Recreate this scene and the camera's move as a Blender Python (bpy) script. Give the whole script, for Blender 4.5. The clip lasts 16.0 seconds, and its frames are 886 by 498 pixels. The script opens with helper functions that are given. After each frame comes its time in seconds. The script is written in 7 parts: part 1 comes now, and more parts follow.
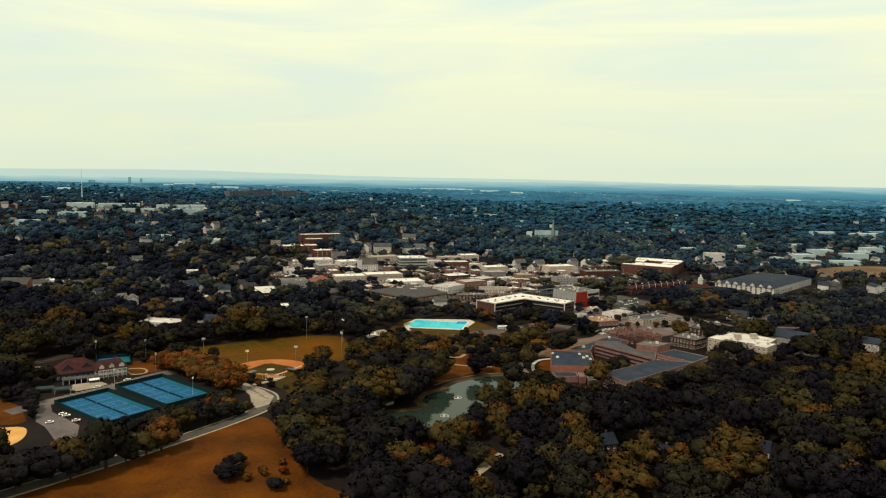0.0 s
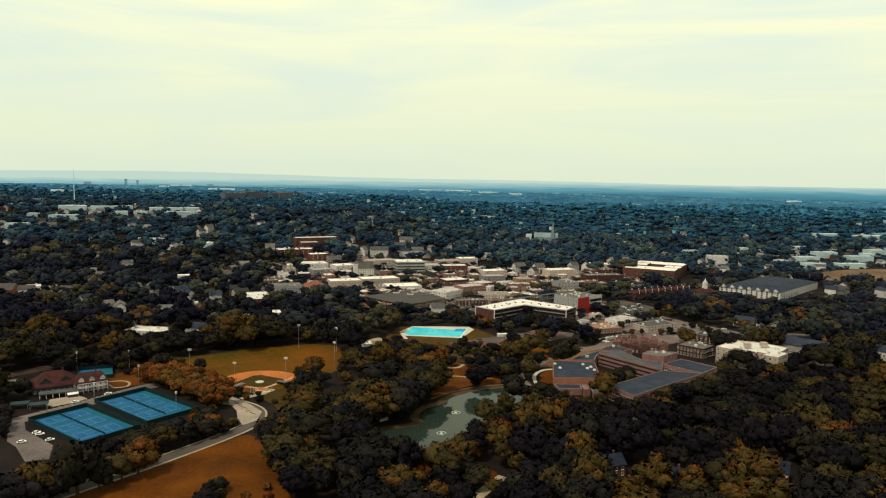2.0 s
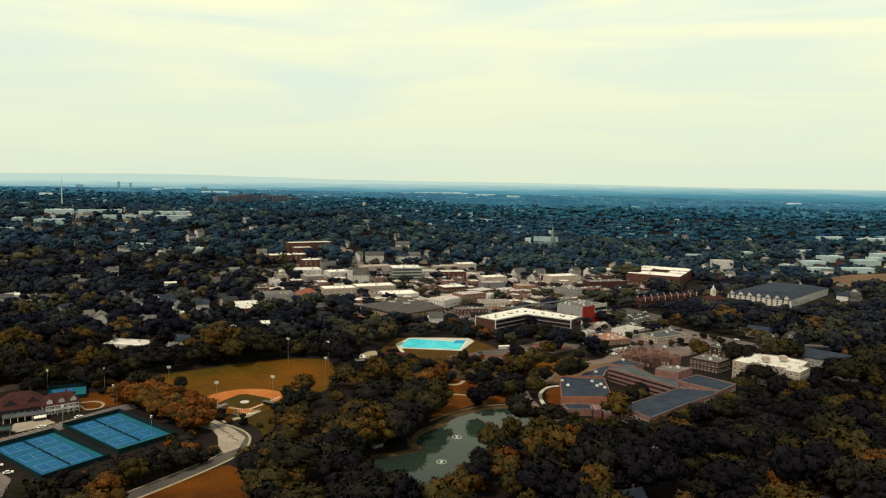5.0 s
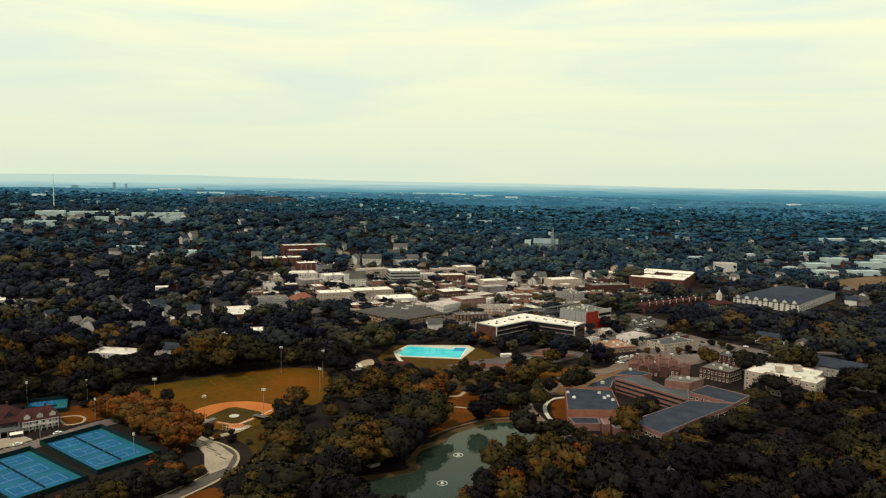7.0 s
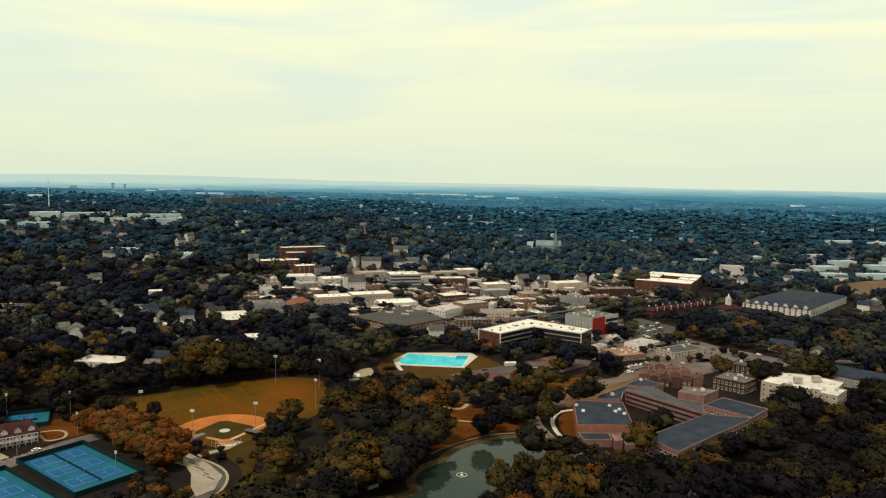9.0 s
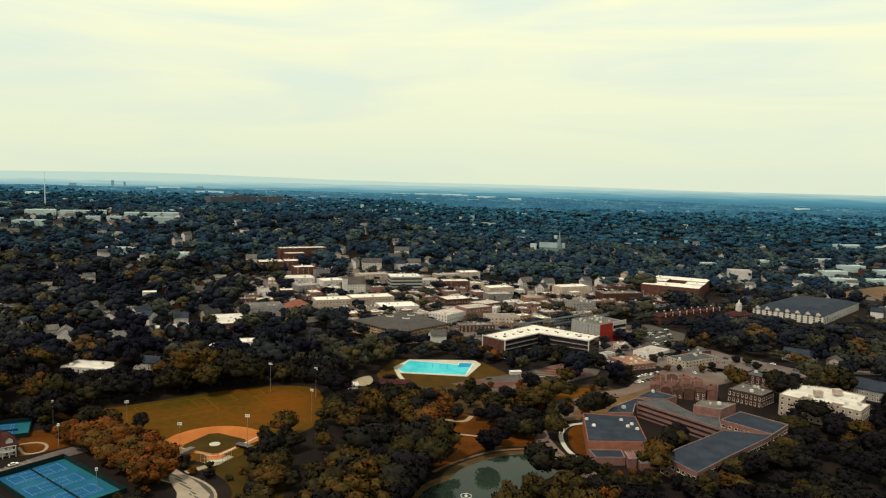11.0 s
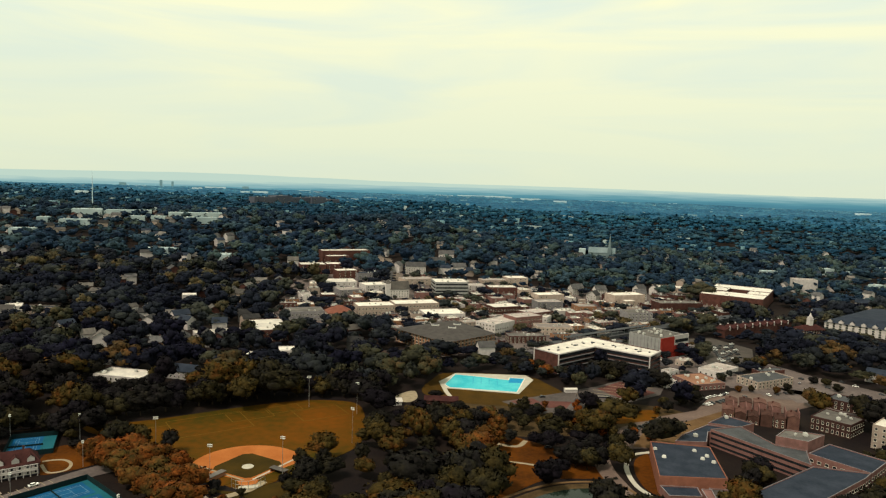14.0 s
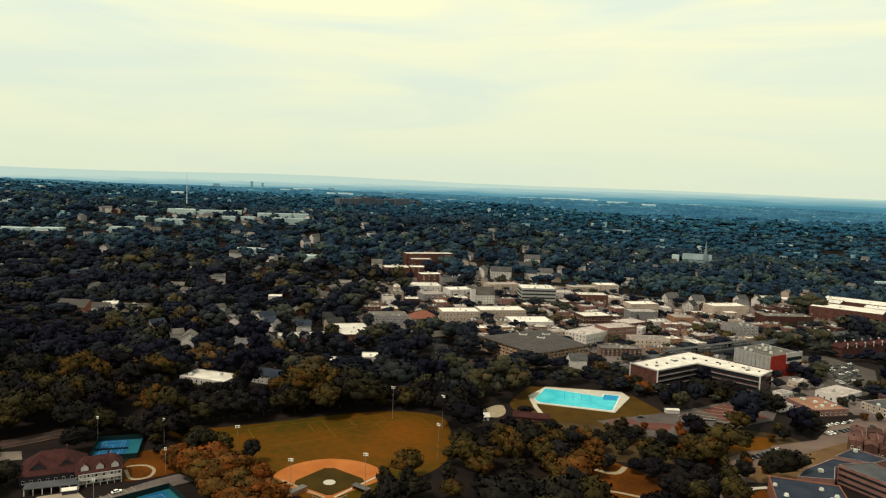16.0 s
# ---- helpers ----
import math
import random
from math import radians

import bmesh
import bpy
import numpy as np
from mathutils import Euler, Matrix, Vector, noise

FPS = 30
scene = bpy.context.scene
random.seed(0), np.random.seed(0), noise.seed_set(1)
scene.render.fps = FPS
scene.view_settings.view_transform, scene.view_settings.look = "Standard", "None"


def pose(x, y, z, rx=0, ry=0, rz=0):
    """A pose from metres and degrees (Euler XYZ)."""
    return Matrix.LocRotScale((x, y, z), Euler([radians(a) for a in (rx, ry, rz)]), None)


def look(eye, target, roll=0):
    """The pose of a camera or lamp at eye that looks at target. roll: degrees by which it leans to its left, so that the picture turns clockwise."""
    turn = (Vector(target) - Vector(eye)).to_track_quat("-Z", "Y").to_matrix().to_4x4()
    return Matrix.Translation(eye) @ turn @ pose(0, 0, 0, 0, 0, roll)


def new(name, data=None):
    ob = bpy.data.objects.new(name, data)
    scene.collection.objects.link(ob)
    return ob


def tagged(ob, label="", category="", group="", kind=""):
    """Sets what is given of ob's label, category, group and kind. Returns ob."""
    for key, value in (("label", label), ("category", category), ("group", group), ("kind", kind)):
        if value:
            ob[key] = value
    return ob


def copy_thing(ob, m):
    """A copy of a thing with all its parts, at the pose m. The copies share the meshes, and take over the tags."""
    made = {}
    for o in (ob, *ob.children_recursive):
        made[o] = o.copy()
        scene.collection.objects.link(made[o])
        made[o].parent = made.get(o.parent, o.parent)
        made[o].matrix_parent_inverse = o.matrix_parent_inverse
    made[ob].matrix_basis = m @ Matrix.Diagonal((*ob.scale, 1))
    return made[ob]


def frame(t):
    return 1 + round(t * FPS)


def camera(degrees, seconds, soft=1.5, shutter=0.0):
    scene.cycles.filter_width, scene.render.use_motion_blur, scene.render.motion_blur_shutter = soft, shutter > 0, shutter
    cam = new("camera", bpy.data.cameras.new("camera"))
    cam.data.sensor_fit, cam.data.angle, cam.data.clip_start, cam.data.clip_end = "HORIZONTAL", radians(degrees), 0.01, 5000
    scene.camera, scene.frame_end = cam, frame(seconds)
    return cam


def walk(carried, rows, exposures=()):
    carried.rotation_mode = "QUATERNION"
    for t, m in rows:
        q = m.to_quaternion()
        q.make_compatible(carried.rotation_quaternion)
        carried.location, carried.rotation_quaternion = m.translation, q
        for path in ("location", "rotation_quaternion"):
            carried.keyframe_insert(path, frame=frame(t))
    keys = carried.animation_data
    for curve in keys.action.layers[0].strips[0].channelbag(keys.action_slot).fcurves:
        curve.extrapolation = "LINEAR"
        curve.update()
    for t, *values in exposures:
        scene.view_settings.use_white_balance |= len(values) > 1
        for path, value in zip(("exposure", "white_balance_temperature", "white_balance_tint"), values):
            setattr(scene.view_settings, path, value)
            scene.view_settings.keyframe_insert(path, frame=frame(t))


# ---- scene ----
cam = camera(64.44, 16.0, 1.2)
# seconds, eye, target, lean to the left
PATH = [
    (0.0, (0.00, -0.00, 145.00), (0.00, 497.37, 93.78), 1.279),
    (0.5, (0.53, 6.09, 145.57), (0.57, 503.46, 94.34), 1.262),
    (1.0, (0.81, 12.15, 145.90), (1.06, 509.54, 94.91), 1.244),
    (1.5, (1.02, 18.06, 146.06), (1.41, 515.48, 95.30), 1.278),
    (2.0, (0.90, 23.80, 146.27), (1.89, 521.24, 95.81), 1.207),
    (2.5, (1.06, 29.55, 146.48), (2.09, 527.01, 96.22), 1.200),
    (3.0, (0.89, 35.43, 146.77), (2.23, 532.93, 96.83), 1.183),
    (3.5, (0.42, 41.39, 146.93), (2.37, 538.93, 97.35), 1.176),
    (4.0, (-0.09, 47.48, 146.88), (2.54, 545.06, 97.75), 1.140),
    (4.5, (-0.56, 53.54, 147.00), (2.54, 551.12, 98.02), 1.141),
    (5.0, (-0.99, 59.53, 147.25), (2.57, 557.13, 98.39), 1.143),
    (5.5, (-1.38, 65.45, 147.56), (2.65, 563.05, 98.83), 1.145),
    (6.0, (-1.74, 71.26, 147.88), (2.75, 568.87, 99.26), 1.148),
    (6.5, (-2.08, 76.93, 148.14), (2.87, 574.55, 99.64), 1.150),
    (7.0, (-2.40, 82.46, 148.29), (2.84, 580.07, 99.82), 1.149),
    (7.5, (-2.79, 88.26, 148.60), (2.57, 585.88, 100.24), 1.117),
    (8.0, (-3.10, 94.20, 148.75), (2.33, 591.81, 100.23), 1.096),
    (8.5, (-3.28, 100.08, 148.80), (1.95, 597.72, 100.53), 1.104),
    (9.0, (-3.46, 105.95, 148.89), (1.51, 603.61, 100.82), 1.208),
    (9.5, (-3.76, 111.72, 148.98), (1.07, 609.38, 100.91), 1.318),
    (10.0, (-4.18, 117.44, 149.06), (0.52, 615.10, 100.99), 1.429),
    (10.5, (-4.70, 123.15, 149.16), (-0.12, 620.81, 101.08), 1.539),
    (11.0, (-5.29, 128.91, 149.26), (-0.85, 626.57, 101.18), 1.649),
    (11.5, (-5.95, 134.76, 149.38), (-1.64, 632.42, 101.29), 1.759),
    (12.0, (-6.65, 140.74, 149.53), (-2.38, 638.40, 101.43), 1.838),
    (12.3, (-7.24, 144.56, 149.51), (-3.14, 642.24, 101.50), 1.852),
    (12.5, (-7.63, 147.11, 149.50), (-6.85, 644.81, 101.55), 1.861),
    (12.7, (-8.11, 149.63, 149.46), (-14.74, 647.28, 101.41), 1.890),
    (13.0, (-8.82, 153.42, 149.41), (-26.12, 650.79, 101.20), 1.932),
    (13.5, (-10.35, 159.53, 149.24), (-31.78, 656.75, 101.23), 1.995),
    (14.0, (-12.06, 165.71, 149.12), (-37.14, 662.78, 101.25), 2.000),
    (14.2, (-12.84, 168.18, 149.11), (-51.04, 664.38, 100.84), 2.068),
    (14.5, (-14.02, 171.89, 149.09), (-82.69, 664.73, 100.22), 2.169),
    (14.7, (-14.83, 174.36, 149.04), (-94.31, 665.56, 100.04), 2.200),
    (15.0, (-16.05, 178.06, 148.96), (-99.52, 668.58, 99.77), 2.247),
    (15.5, (-18.13, 184.14, 149.00), (-101.76, 674.67, 100.13), 2.254),
    (16.0, (-20.27, 190.21, 149.20), (-102.68, 680.97, 100.66), 2.176),
]
walk(cam, [(t, look(eye, target, roll)) for t, eye, target, roll in PATH], [(0.0, 0.0, 6470, 8.5), (8.0, 0.0, 6510, 9.2), (16.0, -0.02, 6580, 9.4)])

# ---------------------------------------------------------------- world and sun
world = bpy.data.worlds.new("world")
scene.world = world
world.use_nodes = True
wn, wl = world.node_tree.nodes, world.node_tree.links
wn.clear()


def wnode(kind, **values):
    n = wn.new(kind)
    for key, value in values.items():
        n.inputs[key].default_value = value
    return n


sky = wn.new("ShaderNodeTexSky")
sky.sky_type = "NISHITA"
sky.sun_disc = False
sky.sun_elevation, sky.sun_rotation = radians(62), radians(222)
coords = wn.new("ShaderNodeTexCoord")
stretch = wn.new("ShaderNodeMapping")
stretch.inputs["Scale"].default_value = (1.0, 1.0, 8.0)
stretch.inputs["Rotation"].default_value = (0.0, 0.05, 0.3)
wl.new(coords.outputs["Generated"], stretch.inputs["Vector"])
cloud = wnode("ShaderNodeTexNoise", Scale=1.9, Detail=6.0, Roughness=0.5, Distortion=0.6)
wl.new(stretch.outputs[0], cloud.inputs["Vector"])
cloud_ramp = wn.new("ShaderNodeValToRGB")
cloud_ramp.color_ramp.elements[0].position, cloud_ramp.color_ramp.elements[0].color = 0.38, (0.80, 0.90, 0.76, 1)
cloud_ramp.color_ramp.elements[1].position, cloud_ramp.color_ramp.elements[1].color = 0.58, (1.0, 1.0, 0.68, 1)
wl.new(cloud.outputs["Fac"], cloud_ramp.inputs["Fac"])
height = wn.new("ShaderNodeSeparateXYZ")
wl.new(coords.outputs["Generated"], height.inputs[0])
low = wn.new("ShaderNodeMapRange")
low.inputs["From Min"].default_value, low.inputs["From Max"].default_value = 0.0, 0.22
low.inputs["To Min"].default_value, low.inputs["To Max"].default_value = 0.85, 0.0
wl.new(height.outputs["Z"], low.inputs["Value"])
veil = wn.new("ShaderNodeMix")
veil.data_type = "RGBA"
veil.inputs[7].default_value = (0.72, 0.80, 0.625, 1)
wl.new(low.outputs[0], veil.inputs[0])
wl.new(cloud_ramp.outputs["Color"], veil.inputs[6])
dim = wn.new("ShaderNodeMix")
dim.data_type, dim.blend_type = "RGBA", "MULTIPLY"
dim.inputs[0].default_value = 1.0
dim.inputs[7].default_value = (0.09, 0.09, 0.09, 1)
wl.new(sky.outputs[0], dim.inputs[6])
both = wn.new("ShaderNodeMix")
both.data_type = "RGBA"
zenith = wn.new("ShaderNodeMapRange")
zenith.inputs["From Min"].default_value, zenith.inputs["From Max"].default_value = 0.35, 0.85
zenith.inputs["To Min"].default_value, zenith.inputs["To Max"].default_value = 0.96, 0.55
wl.new(height.outputs["Z"], zenith.inputs["Value"])
wl.new(zenith.outputs[0], both.inputs[0])
wl.new(dim.outputs[2], both.inputs[6])
wl.new(veil.outputs[2], both.inputs[7])
shine = wnode("ShaderNodeBackground", Strength=1.03)
wl.new(both.outputs[2], shine.inputs["Color"])
wout = wn.new("ShaderNodeOutputWorld")
wl.new(shine.outputs[0], wout.inputs[0])

sun_data = bpy.data.lights.new("sun", "SUN")
sun_data.energy, sun_data.angle, sun_data.color = 3.0, radians(7), (1.0, 0.88, 0.71)
sun = new("sun", sun_data)
sun.matrix_world = look((-330, -300, 850), (0, 100, 0))

# ---------------------------------------------------------------- materials


def material(name, colour, other=None, rough=0.85, metal=0.0, scale=0.3, fine=4.0, bump=0.3, spread=0.35, by_object=0.0, emission=None):
    """A surface with two scales of mottling between colour and other, a little relief, and, where wanted, a shade of its own for each object."""
    m = bpy.data.materials.new(name)
    m.use_nodes = True
    n, l = m.node_tree.nodes, m.node_tree.links
    b = n["Principled BSDF"]
    b.inputs["Roughness"].default_value, b.inputs["Metallic"].default_value = rough, metal
    b.inputs["Specular IOR Level"].default_value = 0.5 if rough < 0.5 else 0.08
    other = other or tuple(min(1, v * (1 + spread)) for v in colour)
    geo = n.new("ShaderNodeNewGeometry")
    big, small = n.new("ShaderNodeTexNoise"), n.new("ShaderNodeTexNoise")
    big.inputs["Scale"].default_value, big.inputs["Detail"].default_value = scale, 3
    small.inputs["Scale"].default_value, small.inputs["Detail"].default_value = fine, 2
    add = n.new("ShaderNodeMath")
    add.operation = "MULTIPLY_ADD"
    add.inputs[1].default_value = 0.45
    for t in (big, small):
        l.new(geo.outputs["Position"], t.inputs["Vector"])
    l.new(small.outputs["Fac"], add.inputs[0])
    l.new(big.outputs["Fac"], add.inputs[2])
    ramp = n.new("ShaderNodeValToRGB")
    ramp.color_ramp.elements[0].position, ramp.color_ramp.elements[0].color = 0.52, (*colour, 1)
    ramp.color_ramp.elements[1].position, ramp.color_ramp.elements[1].color = 0.95, (*other, 1)
    l.new(add.outputs[0], ramp.inputs["Fac"])
    out = ramp.outputs["Color"]
    if by_object:
        info, hue = n.new("ShaderNodeObjectInfo"), n.new("ShaderNodeHueSaturation")
        span = n.new("ShaderNodeMapRange")
        span.inputs["To Min"].default_value, span.inputs["To Max"].default_value = 1 - by_object, 1 + by_object
        l.new(info.outputs["Random"], span.inputs["Value"])
        l.new(span.outputs[0], hue.inputs["Value"])
        l.new(out, hue.inputs["Color"])
        out = hue.outputs["Color"]
    l.new(out, b.inputs["Base Color"])
    if bump:
        relief = n.new("ShaderNodeBump")
        relief.inputs["Strength"].default_value, relief.inputs["Distance"].default_value = bump, 0.1
        l.new(small.outputs["Fac"], relief.inputs["Height"])
        l.new(relief.outputs[0], b.inputs["Normal"])
    return m


# dark ends take the navy-purple of shaded crowns, put into the leaf colour
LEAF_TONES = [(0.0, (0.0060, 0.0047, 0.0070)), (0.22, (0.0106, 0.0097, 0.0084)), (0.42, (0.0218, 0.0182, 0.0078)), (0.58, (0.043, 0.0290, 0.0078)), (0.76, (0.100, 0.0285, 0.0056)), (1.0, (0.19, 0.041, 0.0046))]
# from here on the leaf colours carry haze, bluer and paler with distance
SUBURB_HAZE_TONES = [(0.0, (0.0086, 0.0178, 0.0350)), (0.32, (0.0136, 0.0282, 0.0480)), (0.56, (0.0226, 0.0415, 0.0565)), (0.76, (0.0356, 0.0540, 0.0520)), (1.0, (0.0610, 0.0660, 0.0465))]
WOOD_HAZE_TONES = [(0.0, (0.0066, 0.0080, 0.0158)), (0.28, (0.0108, 0.0132, 0.0206)), (0.5, (0.0196, 0.0230, 0.0245)), (0.68, (0.0330, 0.0345, 0.0245)), (0.82, (0.0550, 0.0435, 0.0215)), (1.0, (0.092, 0.0480, 0.0190))]
BELT_HAZE_TONES = [(0.0, (0.0054, 0.0053, 0.0122)), (0.27, (0.0092, 0.0108, 0.0166)), (0.48, (0.0190, 0.0212, 0.0196)), (0.66, (0.0365, 0.0348, 0.0190)), (0.8, (0.0640, 0.0378, 0.0152)), (1.0, (0.1120, 0.0430, 0.0125))]
OUT_HAZE_TONES = [(0.0, (0.0088, 0.033, 0.0630)), (0.45, (0.0150, 0.0495, 0.0860)), (0.75, (0.0260, 0.0655, 0.0920)), (1.0, (0.0490, 0.0800, 0.0800))]
RIM_HAZE_TONES = [(0.0, (0.0100, 0.0490, 0.0920)), (0.45, (0.0165, 0.0700, 0.1220)), (0.75, (0.0260, 0.0880, 0.1280)), (1.0, (0.046, 0.1010, 0.1130))]
FAR_HAZE_TONES = [(0.0, (0.0135, 0.069, 0.1326)), (0.5, (0.0252, 0.1009, 0.1734)), (0.85, (0.054, 0.1593, 0.2244)), (1.0, (0.099, 0.223, 0.2754))]


def foliage(name, tones, source, fine=0.9):
    """Leaves whose tone comes from the mesh's tint (joined woods) or from the object (single trees), with clumps of lighter and darker leaves."""
    m = bpy.data.materials.new(name)
    m.use_nodes = True
    n, l = m.node_tree.nodes, m.node_tree.links
    b = n["Principled BSDF"]
    b.inputs["Roughness"].default_value = 0.75
    b.inputs["Specular IOR Level"].default_value = 0.04
    if source == "tint":
        tint = n.new("ShaderNodeAttribute")
        tint.attribute_name = "tint"
        value = tint.outputs["Fac"]
    else:
        tint = n.new("ShaderNodeObjectInfo")
        value = tint.outputs["Random"]
        if source != "random":
            span = n.new("ShaderNodeMapRange")
            span.inputs["To Min"].default_value, span.inputs["To Max"].default_value = source
            l.new(value, span.inputs["Value"])
            value = span.outputs[0]
    ramp = n.new("ShaderNodeValToRGB")
    while len(ramp.color_ramp.elements) < len(tones):
        ramp.color_ramp.elements.new(0.5)
    for e, (p, c) in zip(ramp.color_ramp.elements, tones):
        e.position, e.color = p, (*c, 1)
    drift, where, shift = n.new("ShaderNodeTexNoise"), n.new("ShaderNodeNewGeometry"), n.new("ShaderNodeMath")
    drift.inputs["Scale"].default_value, drift.inputs["Detail"].default_value = fine * 0.2, 4
    l.new(where.outputs["Position"], drift.inputs["Vector"])
    shift.operation = "MULTIPLY_ADD"
    shift.inputs[1].default_value = 0.5
    l.new(drift.outputs["Fac"], shift.inputs[0])
    less = n.new("ShaderNodeMath")
    less.operation = "SUBTRACT"
    less.inputs[1].default_value = 0.25
    l.new(value, less.inputs[0])
    l.new(less.outputs[0], shift.inputs[2])
    l.new(shift.outputs[0], ramp.inputs["Fac"])
    geo, spots, hue = n.new("ShaderNodeNewGeometry"), n.new("ShaderNodeTexNoise"), n.new("ShaderNodeHueSaturation")
    spots.inputs["Scale"].default_value, spots.inputs["Detail"].default_value = fine, 3
    l.new(geo.outputs["Position"], spots.inputs["Vector"])
    span = n.new("ShaderNodeMapRange")
    span.inputs["From Min"].default_value, span.inputs["From Max"].default_value = 0.3, 0.7
    span.inputs["To Min"].default_value, span.inputs["To Max"].default_value = 0.55, 1.5
    l.new(spots.outputs["Fac"], span.inputs["Value"])
    leaf = n.new("ShaderNodeMath")
    leaf.operation = "MULTIPLY_ADD"
    leaf.inputs[1].default_value = 0.7
    l.new(geo.outputs["Random Per Island"], leaf.inputs[0])
    leaf.inputs[2].default_value = 0.65
    times = n.new("ShaderNodeMath")
    times.operation = "MULTIPLY"
    l.new(leaf.outputs[0], times.inputs[0])
    l.new(span.outputs[0], times.inputs[1])
    l.new(times.outputs[0], hue.inputs["Value"])
    l.new(ramp.outputs["Color"], hue.inputs["Color"])
    l.new(hue.outputs["Color"], b.inputs["Base Color"])
    return m


